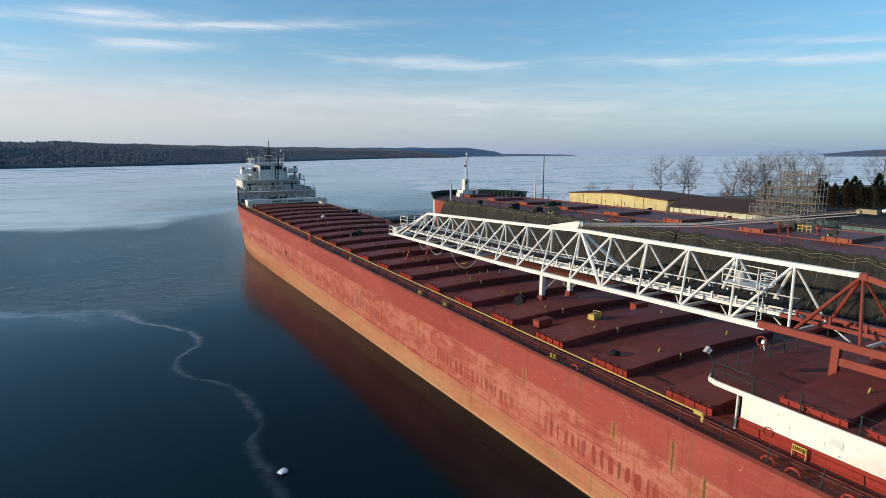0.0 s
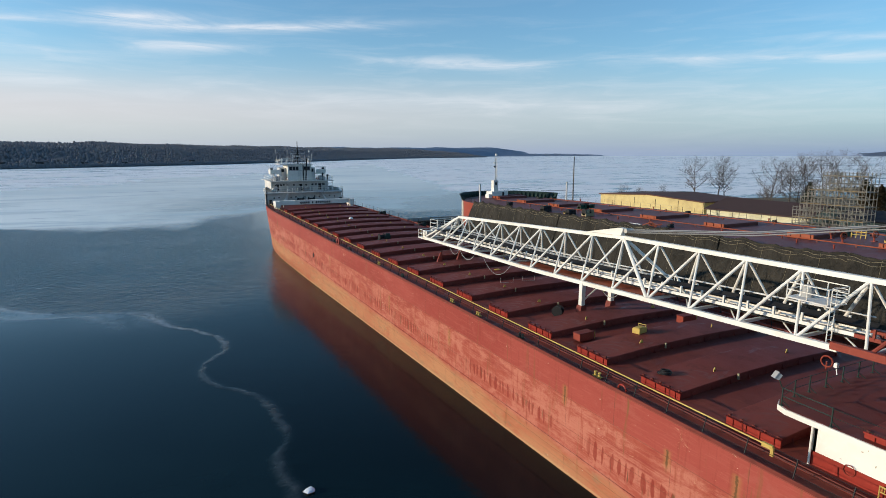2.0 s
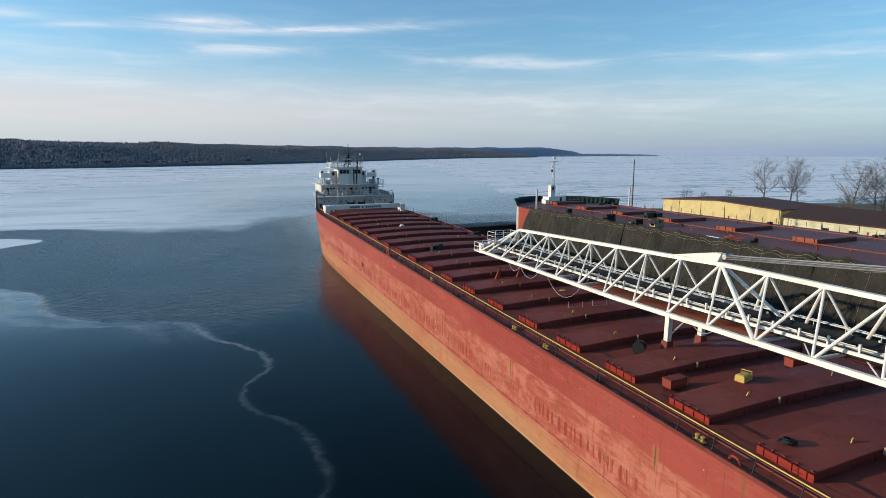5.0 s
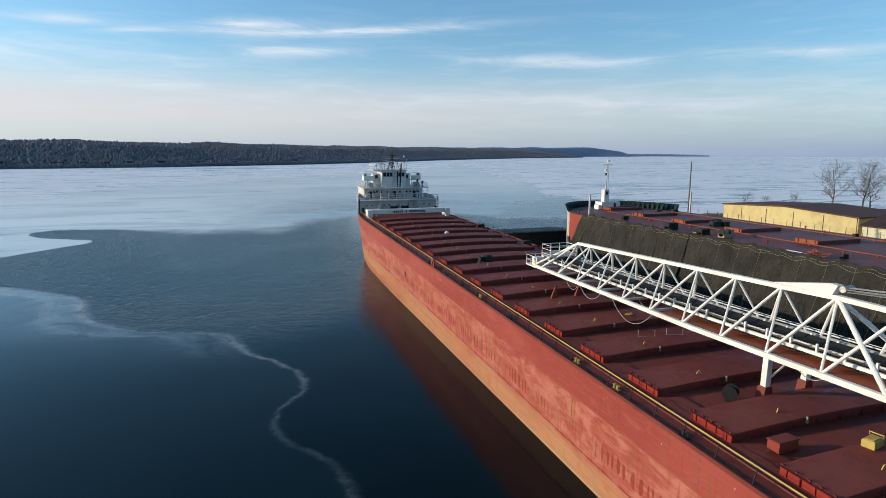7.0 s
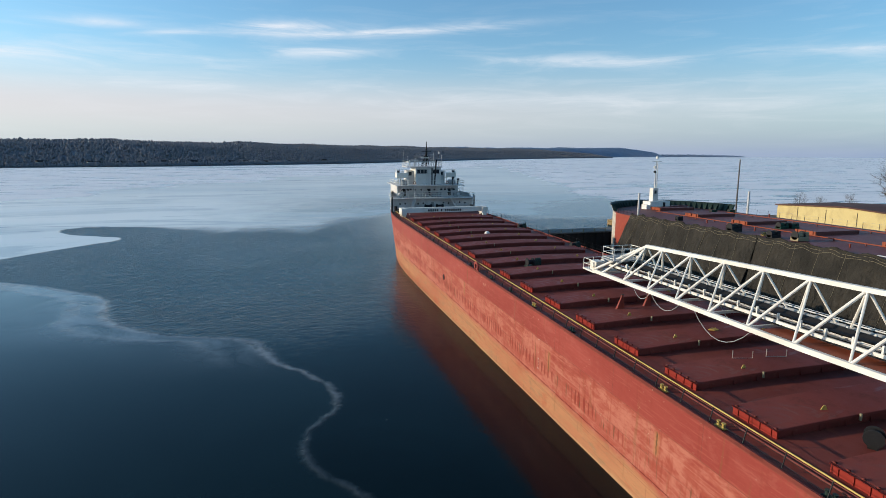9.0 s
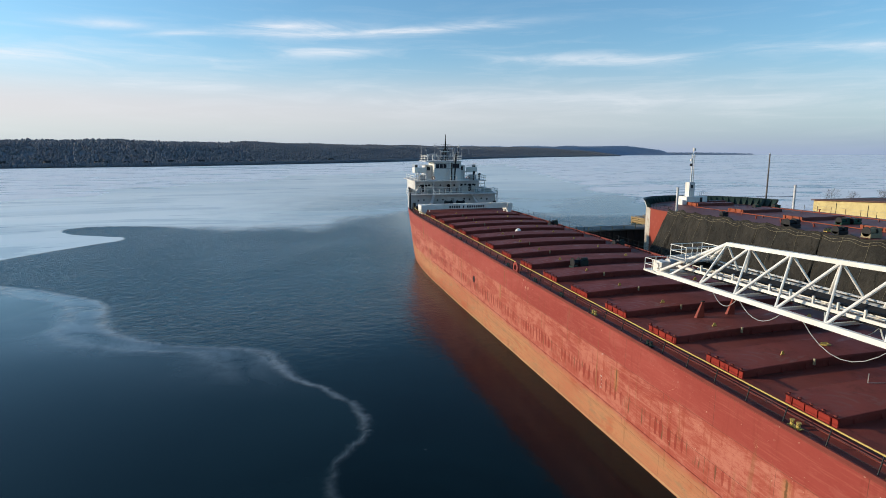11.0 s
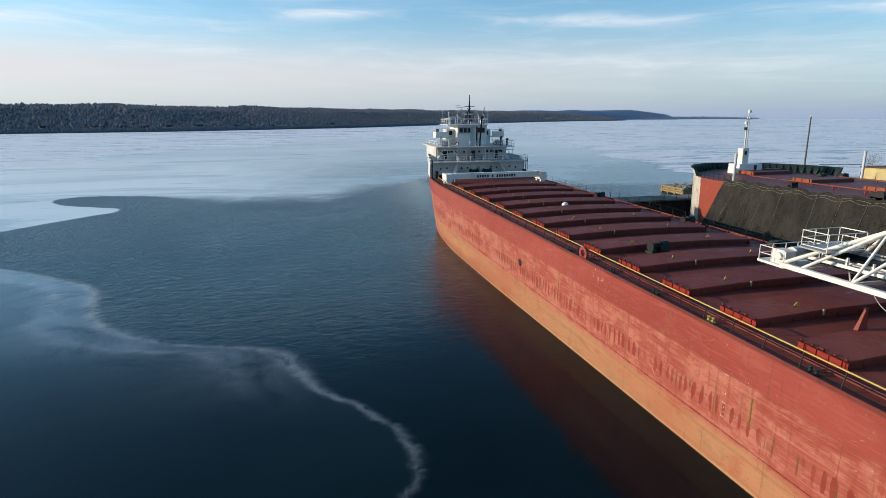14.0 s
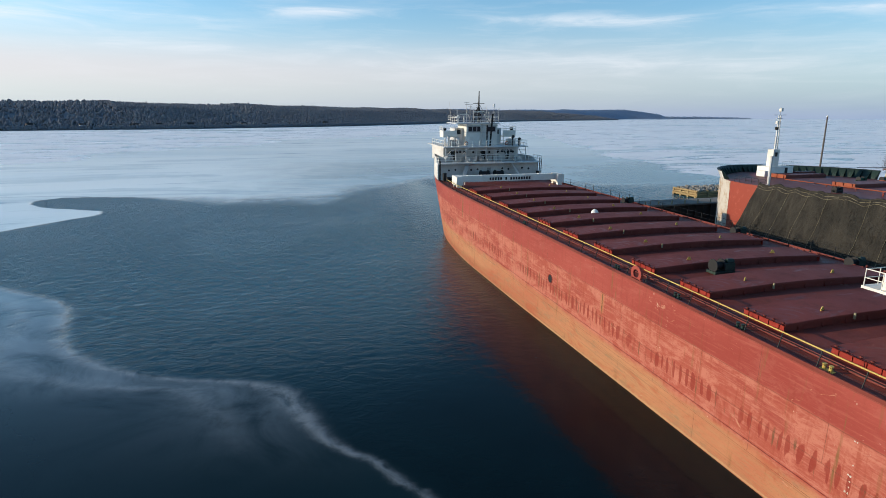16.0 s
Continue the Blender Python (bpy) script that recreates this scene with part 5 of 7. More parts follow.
for h in (0.45, 0.9):
    part("rail_bar", Geo().path([(px0, py0, pz + h), (px0, py1, pz + h), (px1, py1, pz + h), (px1, py0, pz + h), (px0, py0, pz + h)], 0.035, 5), WHITE, boom)
for x in (px0, px1):
    for y in (py0, (py0 + py1) / 2, py1):
        part("rail_post", Geo().tube((x, y, pz), (x, y, pz + 0.9), 0.035, 5), WHITE, boom)
part("motor_box", Geo().tube((-0.6, 3.9, pz), (-0.6, 3.9, pz + 0.6), 0.32, 12).soft(-0.85, -0.35, 3.65, 4.15, pz + 0.6, pz + 0.72), GREY, boom)
g = Geo()
for dx in (-0.25, 0.25):
    g.tube((-1.2 + dx, py0 - 0.1, lz(3.5, 12.0)), (-1.2 + dx, py0 - 0.1, pz + 0.9), 0.035, 5)
for k in range(8):
    g.tube((-1.45, py0 - 0.1, lz(3.5, 12.1) + k * 0.28), (-0.95, py0 - 0.1, lz(3.5, 12.1) + k * 0.28), 0.022, 4)
part("ladder", g, WHITE, boom)
for k in range(3):
    part("cage_hoop", Geo().ring((-1.2, py0 - 0.4, pz + 0.2 + k * 0.4), (0, 0, 1), 0.38, 0.025, 12, 4), WHITE, boom)
# rest legs with red saddles
for x in (XN, 1.2):
    y = 22.2
    part("rest_leg", Geo().box(x - 0.2, x + 0.2, y - 0.2, y + 0.2, lz(y, 9.2), lz(y, lowz(y))), WHITE, boom, "white support leg")
    g = Geo()
    zb, zt = camber(x) - 0.06, lz(y, 9.5)
    g.add([(x - 0.42, y - 0.32, zb), (x + 0.42, y - 0.32, zb), (x + 0.42, y + 0.32, zb), (x - 0.42, y + 0.32, zb), (x - 0.28, y - 0.3, zt), (x + 0.28, y - 0.3, zt), (x + 0.28, y + 0.3, zt), (x - 0.28, y + 0.3, zt)],
          [(3, 2, 1, 0), (4, 5, 6, 7), (0, 1, 5, 4), (1, 2, 6, 5), (2, 3, 7, 6), (3, 0, 4, 7)])
    part("saddle", g, COVER, ship, "dark red boom saddle")
part("leg_brace", Geo().tube((XN, 22.2, lz(22, 9.8)), (0.0, 22.2, lz(22, 11.2)), 0.07, 6).tube((1.2, 22.2, lz(22, 9.9)), (2.0, 21.0, lz(22, 11.2)), 0.06, 6), WHITE, boom)
# dangling cables under the boom
for y0, y1, x, drop in ((33.5, 39.5, -2.1, 1.7), (41, 45, -2.1, 1.1), (45.2, 48.0, -1.9, 1.0), (19, 22, -0.6, 1.1), (37, 41, 1.6, 1.4)):
    pts = []
    for k in range(9):
        u = k / 8
        y = y0 + (y1 - y0) * u
        pts.append((x, y, lz(y, lowz(y)) - 0.1 - drop * 4 * u * (1 - u)))
    part("hanging_cable", Geo().path(pts, 0.03, 5), GREY, boom)
# red heel of the boom
for x in (XN - 0.2, XF + 0.2):
    g = Geo().beam(L(x, 1.3, 12.2), L(x, -16, 12.25), 0.30, 0.42)
    g.beam(L(x, 1.2, 11.3), L(x, 1.2, 12.3), 0.34, 0.34)
    part("heel_beam", g, BOOMRED, boom, "rust-red heel beam")
    for y in (-3.2, -7.2, -11.2):
        part("heel_post", Geo().box(x - 0.17, x + 0.17, y - 0.2, y + 0.2, RAISE, lz(y, 12.1)), BOOMRED, boom)
    part("heel_rail", Geo().beam(L(x, -3.0, 11.25), L(x, -16, 11.3), 0.2, 0.45), BOOMRED, boom)
    for y0, y1, r0 in ((TY[0], -0.6, 0.12), (TY[0], -4.2, 0.09)):
        part("heel_diagonal", Geo().tube(T(y0), L(x * 0.92, y1, 12.2), r0, 8), BOOMRED, boom)
    part("heel_diagonal", Geo().tube(L(x, -9.5, 12.3), L(XT, -5.5, 15.0), 0.12, 8), BOOMRED, boom)
part("heel_chord", Geo().beam(T(TY[0]), L(XT, -16, 12.8), 0.42, 0.34), BOOMRED, boom)
part("heel_joint", Geo().soft(XT - 0.24, XT + 0.24, TY[0] - 0.30, TY[0] + 0.12, T(TY[0])[2] - 0.22, T(TY[0])[2] + 0.19), BOOMRED, boom)
for y in (-1, -4, -7, -10, -13):
    part("heel_cross_beam", Geo().beam(L(XN, y, 12.1), L(XF, y, 12.1), 0.2, 0.26), BOOMRED, boom)
for x, dz in ((-0.75, 0.6), (1.0, 0.6)):
    part("heel_stringer", Geo().beam(L(x, 1, 12.0 + dz), L(x, -16, 12.0 + dz), 0.16, 0.22), BOOMRED, boom)
for k in range(8):
    y = 0 - k * 1.9
    part("idler_post", Geo().box(-0.85, -0.7, y - 0.06, y + 0.06, lz(y, 12.6), lz(y, 13.2)), BOOMRED, boom)
part("control_cabinet", Geo().soft(0.4, 1.5, -7.0, -6.0, lz(-6, 12.4), lz(-6, 14.2)).soft(-0.6, 0.2, -7.6, -6.9, lz(-6, 12.4), lz(-6, 13.7)), HOUSE, boom, "pale electrical cabinets")
part("hoist_drum", Geo().tube(L(-1.6, -8.5, 12.9), L(0.2, -8.5, 12.9), 0.5, 14), BLACK, boom)
part("turn_wheel", Geo().ring((4.6, 5.0, 0.75), (1, 0, 0), 0.38, 0.06, 14, 6).tube((4.6, 5.0, 0.2), (4.6, 5.0, 0.75), 0.06, 6), BOOMRED, ship, "red hand wheel")

# ---- forward house ----
HY = 129.8
fz = 2.96
g = Geo()
rows = []
ys = [HY + 0.0, 132, 135, 138, 141, 143.5, 145.5, 147.3, 148.6, 149.5]
for y in ys:
    rows.append([(-half(y, 0), y, 0), (-half(y, 0), y, fz + (0.0 if y < 132 else 0.95)), (-half(y, 0) + 0.12, y, fz + (0.0 if y < 132 else 0.95)), (-half(y, 0) + 0.12, y, fz)])
g.grid(rows)
g.grid([[(-p[0], p[1], p[2]) for p in r] for r in rows])
g.grid([[(-half(y, 0), y, fz), (half(y, 0), y, fz)] for y in ys])
g.box(-9.55, 9.55, HY, HY + 0.15, 0.0, fz)
house = part("forward_house", g, HOUSE, ship, "weathered white forward deckhouse with pilothouse and masts")
part("deck_overhang", Geo().box(-9.9, 9.9, HY - 1.25, HY + 0.4, fz - 0.02, fz + 0.14), HOUSE, house)
for k, x in enumerate((-7.6, -6.4, -4.6, -3.4, -2.2, 2.6, 3.8, 5.2, 6.5, 7.8)):
    part("porthole", Geo().tube((x, HY - 0.04, 1.75 + (k % 3) * 0.08), (x, HY + 0.1, 1.75 + (k % 3) * 0.08), 0.19, 12), BLACK, house)
for x in (-1.3, 1.4):
    o = part("windlass", Geo().tube((x - 0.6, HY - 1.3, 0.85), (x + 0.6, HY - 1.3, 0.85), 0.75, 14).tube((x - 0.75, HY - 1.3, 0.85), (x - 0.6, HY - 1.3, 0.85), 0.95, 16).tube((x + 0.6, HY - 1.3, 0.85), (x + 0.75, HY - 1.3, 0.85), 0.95, 16).box(x - 0.8, x + 0.8, HY - 1.9, HY - 0.7, 0.1, 0.4), BLACK, ship, "black mooring winch drum")
part("door", Geo().box(-0.35, 0.35, HY - 0.05, HY + 0.05, 0.3, 2.1), GREY, house)
for s in (-1, 1):
    part("stair", Geo().beam((s * 5.6, HY - 2.0, 0.2), (s * 4.2, HY - 0.4, fz), 0.7, 0.12), HOUSE, house)
# second tier
t2 = 5.62
part("second_tier", Geo().box(-7.4, 7.4, 134.2, 142.5, fz, t2), HOUSE, house, "white second tier of the deckhouse")
part("bridge_deck", Geo().box(-8.1, 8.1, 131.2, 143.5, t2, t2 + 0.16), HOUSE, house)
for k in range(9):
    x = -6.4 + k * 1.6
    part("porthole", Geo().tube((x, 134.13, fz + 1.6), (x, 134.25, fz + 1.6), 0.22, 10), BLACK, house)
for k, x in enumerate((-3.2, -0.5, 1.1, 2.2)):
    part("vent_box", Geo().soft(x - 0.45, x + 0.45, 132.6, 133.4, fz, fz + 1.0), GREY, house)


def fence(pts, z, h, parent, step=1.3):
    """A railing: separate posts, two bars."""
    total_pts = []
    for p, q in zip(pts, pts[1:]):
        n = max(1, int(math.hypot(q[0] - p[0], q[1] - p[1]) / step))
        total_pts += [(p[0] + (q[0] - p[0]) * k / n, p[1] + (q[1] - p[1]) * k / n) for k in range(n)]
    total_pts.append(pts[-1])
    me = Geo().tube((0, 0, 0), (0, 0, h), 0.04, 5).mesh("rail_post", WHITE)
    for x, y in total_pts:
        part("rail_post", me, WHITE, parent).location = (x, y, z)
    for f in (0.5, 1.0):
        part("rail_bar", Geo().path([(x, y, z + h * f) for x, y in pts], 0.035, 5), WHITE, parent)


fence([(-9.7, 132), (-9.8, HY - 1.15), (9.8, HY - 1.15), (9.7, 132)], fz + 0.14, 1.05, house)
fence([(-8.0, 140), (-8.0, 131.4), (8.0, 131.4), (8.0, 140)], t2 + 0.16, 1.05, house)
for s in (-1, 1):
    for x in (3.4, 6.3):
        part("frame_brace", Geo().tube((s * x, 131.3, t2), (s * (x + 1.0), 132.2, fz + 1.3), 0.06, 5), HOUSE, house)
# pilothouse
ph0, ph1 = t2 + 0.16, 9.75
part("pilothouse", Geo().box(-2.9, 3.2, 134.4, 140, ph0, ph1), WHITE, house, "white pilothouse tower with windows")
part("pilothouse_side", Geo().box(-4.6, -2.9, 136.4, 139.6, ph0, 8.9), HOUSE, house)
part("pilothouse_side", Geo().box(3.2, 4.7, 136.4, 139.6, ph0, 8.9), HOUSE, house)
part("pilothouse_roof", Geo().soft(-5.0, 3.5, 134.15, 140.6, ph1, ph1 + 0.16), HOUSE, house)
pane = Geo().box(-0.34, 0.34, -0.03, 0.03, -0.42, 0.42).mesh("window_pane", GLASS)
frame_me = Geo().box(-0.42, 0.42, -0.02, 0.02, -0.5, -0.42).box(-0.42, 0.42, -0.02, 0.02, 0.42, 0.5).box(-0.42, -0.34, -0.02, 0.02, -0.42, 0.42).box(0.34, 0.42, -0.02, 0.02, -0.42, 0.42).mesh("window_frame", GREY)
for x in (-2.2, -1.35, -0.5, 1.6, 2.4):
    part("window_pane", pane, GLASS, house).location = (x, 134.38, ph1 - 0.95)
    part("window_frame", frame_me, GREY, house).location = (x, 134.37, ph1 - 0.95)
part("window_pane", pane, GLASS, house).location = (-3.8, 136.38, 8.2)
part("window_pane", pane, GLASS, house).location = (3.9, 136.38, 8.2)
# wings
for s in (-1, 1):
    part("bridge_wing", Geo().box(s * 4.6, s * 7.2, 135.2, 137.6, 7.3, 7.5).box(s * 4.6, s * 7.2, 135.1, 135.2, 7.5, 8.5).box(s * 7.1, s * 7.2, 135.2, 137.6, 7.5, 8.5), WHITE, house, "white bridge wing")
    for x in (6.8, 4.9):
        part("wing_strut", Geo().tube((s * x, 135.3, ph0), (s * x, 135.3, 7.3), 0.08, 6), WHITE, house)
    part("wing_light", Geo().tube((s * 6.7, 136, 8.5), (s * 6.7, 136, 9.0), 0.33, 10), BLACK, house)
    part("locker", Geo().soft(s * 5.0, s * 6.4, 133.4, 134.6, ph0, ph0 + 1.1), GREY, house)
    part("raft_canister", Geo().tube((s * 7.0, 132.4, fz + 0.6), (s * 7.0, 133.9, fz + 0.6), 0.38, 10), HOUSE, house)
fence([(-4.8, 140.3), (-4.8, 134.3), (3.35, 134.3), (3.35, 140.3)], ph1 + 0.16, 0.95, house)
# masts and aerials
mast = part("main_mast", Geo().tube((0.3, 137, ph1), (0.3, 137, 15.7), 0.24, 8, 0.08), BLACK, house, "dark radar mast with crosstrees")
for z, w in ((12.6, 1.7), (13.4, 1.1), (11.9, 0.9)):
    part("crosstree", Geo().beam((0.3 - w, 137, z), (0.3 + w, 137, z), 0.1, 0.1), BLACK if z > 13 else HOUSE, mast)
part("radar_bar", Geo().beam((-0.9, 136.6, 11.9), (1.2, 136.6, 11.9), 0.16, 0.22), WHITE, mast)
for x, y in ((-1.2, 135), (1.9, 135.2), (0.3, 139.8)):
    part("stay", Geo().tube((0.3, 137, 13.4), (x, y, ph1 + 0.1), 0.045, 4), BLACK, mast)
part("signal_mast", Geo().tube((1.35, 133.2, ph0), (1.75, 133.2, 11.6), 0.17, 8), BLACK, house, "black pole mast")
part("steam_pipe", Geo().tube((0.75, 133.3, ph0), (0.75, 133.3, 9.6), 0.15, 8), BLACK, house)
part("aerial", Geo().tube((3.4, 137, ph1), (3.4, 137, 13.0), 0.05, 6), BLACK, house)
part("aerial_dome", Geo().tube((3.4, 137, 12.9), (3.4, 137, 13.4), 0.22, 10, 0.1), WHITE, house)
part("radar_pedestal", Geo().tube((-2.6, 137, ph1), (-2.6, 137, 11.2), 0.12, 8).beam((-3.4, 137, 11.35), (-1.7, 137, 11.35), 0.2, 0.22), HOUSE, house)
part("satellite_dome", Geo().tube((-3.9, 136.5, ph1 + 0.1), (-3.9, 136.5, ph1 + 1.0), 0.12, 8).tube((-3.9, 136.5, 10.7), (-3.9, 136.5, 11.1), 0.34, 10, 0.28).tube((-3.9, 136.5, 11.1), (-3.9, 136.5, 11.35), 0.28, 10, 0.1), WHITE, house)
part("whip_aerial", Geo().tube((-4.6, 139, ph1), (-4.9, 139, 13.6), 0.025, 4), WHITE, house)
part("whip_aerial", Geo().tube((2.6, 139, ph1), (2.6, 139, 13.1), 0.025, 4), WHITE, house)
g = Geo()
for dx in (-0.25, 0.25):
    g.tube((0.0 + dx, 134.3, ph0), (0.0 + dx, 134.3, ph1 + 0.8), 0.04, 5)
for k in range(14):
    g.tube((-0.25, 134.3, ph0 + 0.3 + k * 0.3), (0.25, 134.3, ph0 + 0.3 + k * 0.3), 0.025, 4)
part("ladder", g, HOUSE, house)
# tier posts, doors and small gear about the house
tier_post = Geo().tube((0, 0, fz), (0, 0, t2), 0.07, 6).mesh("tier_post", HOUSE)
for k in range(9):
    part("tier_post", tier_post, HOUSE, house).location = (-7.8 + k * 1.95, 131.4, 0)
part("tier_rail", Geo().beam((-7.9, 131.4, fz + 1.35), (7.9, 131.4, fz + 1.35), 0.06, 0.12).beam((-7.9, 131.4, t2 - 0.55), (7.9, 131.4, t2 - 0.55), 0.06, 0.1), HOUSE, house)
for x in (-5.6, 0.4, 5.2):
    part("door", Geo().box(x - 0.38, x + 0.38, 134.12, 134.24, fz + 0.15, fz + 1.95), BLACK, house, "dark open doorway")
for x, w, h in ((-6.6, 0.5, 1.1), (-2.2, 0.7, 0.8), (2.4, 0.45, 1.3), (6.5, 0.5, 0.9)):
    part("gear_locker", Geo().soft(x - w, x + w, 132.5, 133.5, fz, fz + h), GREY, house)
for x, h in ((-6.9, 1.6), (-5.2, 1.2), (5.6, 1.5), (6.9, 1.1)):
    part("ventilator", Geo().tube((x, 132.6, ph0), (x, 132.6, ph0 + h), 0.16, 8).tube((x, 132.6, ph0 + h), (x, 132.3, ph0 + h + 0.25), 0.26, 10), HOUSE if x < 0 else BLACK, house)
for x, y, z in ((-2.0, 135.4, 1.3), (-0.8, 135.8, 1.0), (1.2, 135.6, 1.5), (2.2, 136, 1.1), (2.9, 135.2, 1.9)):
    part("roof_lamp", Geo().tube((x, y, ph1 + 0.1), (x, y, ph1 + z), 0.05, 6).soft(x - 0.2, x + 0.2, y - 0.2, y + 0.2, ph1 + z, ph1 + z + 0.3), GREY, house)
for s in (-1, 1):
    part("mast_leg", Geo().tube((0.3 + s * 1.0, 138.2, ph1), (0.3, 137, 13.2), 0.08, 6), BLACK, house)
# more rails and small gear round the pilothouse
fence([(-7.2, 137.6), (-7.2, 135.15), (-4.6, 135.15)], 8.5, 0.7, house, 0.9)
fence([(4.6, 135.15), (7.2, 135.15), (7.2, 137.6)], 8.5, 0.7, house, 0.9)
fence([(-7.3, 134.1), (-7.3, 133.2), (-4.8, 133.2)], ph0, 1.3, house, 0.7)
fence([(4.8, 133.2), (7.3, 133.2), (7.3, 134.1)], ph0, 1.3, house, 0.7)
part("rail_bar", Geo().path([(-4.8, 140.3, ph1 + 1.35), (-4.8, 134.3, ph1 + 1.35), (3.35, 134.3, ph1 + 1.35), (3.35, 140.3, ph1 + 1.35)], 0.035, 5), WHITE, house)
for x, y, h in ((-4.8, 134.3, 2.4), (-3.0, 134.3, 1.9), (-1.6, 134.4, 2.3), (1.4, 134.3, 1.9), (3.35, 134.3, 2.6)):
    part("roof_pole", Geo().tube((x, y, ph1), (x, y, ph1 + h), 0.05, 6).tube((x, y, ph1 + h), (x, y, ph1 + h + 0.22), 0.13, 8, 0.08), HOUSE, house)
for x, z in ((-2.3, 13.6), (-1.6, 13.2)):
    part("aerial_frame", Geo().tube((x, 136.4, ph1), (x, 136.4, z), 0.04, 5).beam((x - 0.5, 136.4, z), (x + 0.5, 136.4, z), 0.05, 0.05).beam((x - 0.35, 136.4, z - 0.35), (x + 0.35, 136.4, z - 0.35), 0.05, 0.05), GREY, house)
for k in range(9):
    z = ph1 + 0.4 + k * 0.42
    w = 0.95 * (1 - k / 10)
    part("mast_lattice", Geo().tube((0.3 - w, 138.0 - k * 0.1, z), (0.3 + w, 138.0 - (k + 1) * 0.1, z + 0.4), 0.035, 4).tube((0.3 + w, 138.0 - k * 0.1, z), (0.3 - w, 138.0 - (k + 1) * 0.1, z + 0.4), 0.035, 4), BLACK, house)
part("window_band", Geo().box(-2.95, 3.25, 134.33, 134.385, ph1 - 1.55, ph1 - 1.47).box(-2.95, 3.25, 134.33, 134.385, ph1 - 0.4, ph1 - 0.32), GREY, house)
for s in (-1, 1):
    part("life_ring", Geo().ring((s * 3.9, 131.32, t2 + 0.75), (0, 1, 0), 0.30, 0.07, 14, 6), ORANGE, house, "orange life ring on the rail")
    for k in range(4):
        part("side_window", Geo().box(s * (3.3 + k * 0.9) - 0.25, s * (3.3 + k * 0.9) + 0.25, 134.15, 134.21, t2 - 1.15, t2 - 0.65), GLASS, house)
    part("stair_rail", Geo().tube((s * 5.6, HY - 2.4, 1.1), (s * 4.2, HY - 0.8, fz + 0.9), 0.04, 5).tube((s * 5.2, HY - 2.0, 1.1), (s * 3.8, HY - 0.4, fz + 0.9), 0.04, 5), HOUSE, house)
# rubbing strake along the port side
part("rubbing_strake", Geo().girder([(-half(y, -6.2) - 0.03, y, -6.2) for y in (-60, -30, 0, 30, 60, 90, 105)], 0.1, 0.12), HULL, ship)
# draught marks amidships: small worn pale bars in a column
q = random.Random(4)
for k in (0, 4, 6, 7, 8, 9):
    zw = 6.35 - k * 0.305
    for j in range(1 if k % 3 else 2):
        part("draught_mark", Geo().box(-10.684, -10.66, 49.02 + j * 0.13, 49.09 + j * 0.13 + q.uniform(-0.02, 0.02), lz(49.1, zw - q.uniform(0.05, 0.11)), lz(49.1, zw)), STAINED, ship)
# dark gear along the forecastle sides
for s in (-1, 1):
    part("anchor_gear", Geo().tube((s * 8.9, HY - 1.8, 0.1), (s * 8.9, HY - 1.8, 1.5), 0.35, 10).soft(s * 8.4 - 0.4, s * 8.4 + 0.4, HY - 3.2, HY - 2.3, 0.1, 0.9), BLACK, ship, "black deck machinery")
    part("stair_frame", Geo().tube((s * 9.6, HY - 0.9, 0), (s * 9.6, HY - 0.9, fz + 0.9), 0.08, 6).tube((s * 9.6, HY - 1.6, 0), (s * 9.6, HY - 1.6, fz + 0.6), 0.08, 6), BLACK, ship)

# hatch crane with the name board
g = Geo().box(-8.6, 8.6, 119.6, 120.6, 1.75, 1.95).box(-8.6, 8.6, 119.55, 119.7, 0.95, 1.78)
crane = part("hatch_crane", g, WHITE, ship, "white hatch crane spanning the deck with a lettered board")
for s in (-1, 1):
    part("crane_leg", Geo().soft(s * 8.9 - 0.55, s * 8.9 + 0.55, 118.8, 121.6, 0.55, 1.9).box(s * 8.9 - 0.4, s * 8.9 + 0.4, 119.0, 119.6, 0.1, 0.6).box(s * 8.9 - 0.4, s * 8.9 + 0.4, 120.8, 121.4, 0.1, 0.6), WHITE, crane)
    part("crane_wheel", Geo().tube((s * 8.9 - 0.2, 119.3, 0.22), (s * 8.9 + 0.2, 119.3, 0.22), 0.22, 12).tube((s * 8.9 - 0.2, 121.1, 0.22), (s * 8.9 + 0.2, 121.1, 0.22), 0.22, 12), BLACK, crane)
for k in range(7):
    part("board_bracket", Geo().box(-7.5 + k * 2.5, -7.3 + k * 2.5, 119.3, 119.9, 1.95, 2.05), WHITE, crane)
x = -3.6
for word in (5, 1, 8):
    for _ in range(word):
        part("letter_bar", Geo().box(x, x + 0.30, 119.52, 119.56, 1.15, 1.6), BLACK, crane)
        x += 0.47
    x += 0.42
part("access_arch", Geo().path([(-8.3, 122.6, 0.1), (-8.3, 122.6, 1.2), (-6.9, 122.6, 1.2), (-6.9, 122.6, 0.1)], 0.08, 6), WHITE, ship)

# ---- loose things on the hatches ----
def top(x, y, lift=0.0):
    """World place on a hatch cover."""
    return (x, y, SHIP_Z + TRIM * y + arch(x) + lift)


g = Geo().soft(-0.75, 0.75, -0.45, 0.45, 0, 0.62, 0.08)
b = thing("yellow_bin", "open yellow steel bin standing on a hatch cover", "bin", at=pose(*top(-2.42, 15.18), 0, 0, 12) @ Matrix.Scale(0.7, 4))
part("body", g, YELLOW, b)
part("handle", Geo().path([(0.5, -0.45, 0.62), (0.5, -0.5, 0.85), (0.5, 0.5, 0.85), (0.5, 0.45, 0.62)], 0.05, 6), YELLOW, b)
part("lid", Geo().box(-0.6, 0.4, -0.3, 0.3, 0.63, 0.67), YELLOW, b)
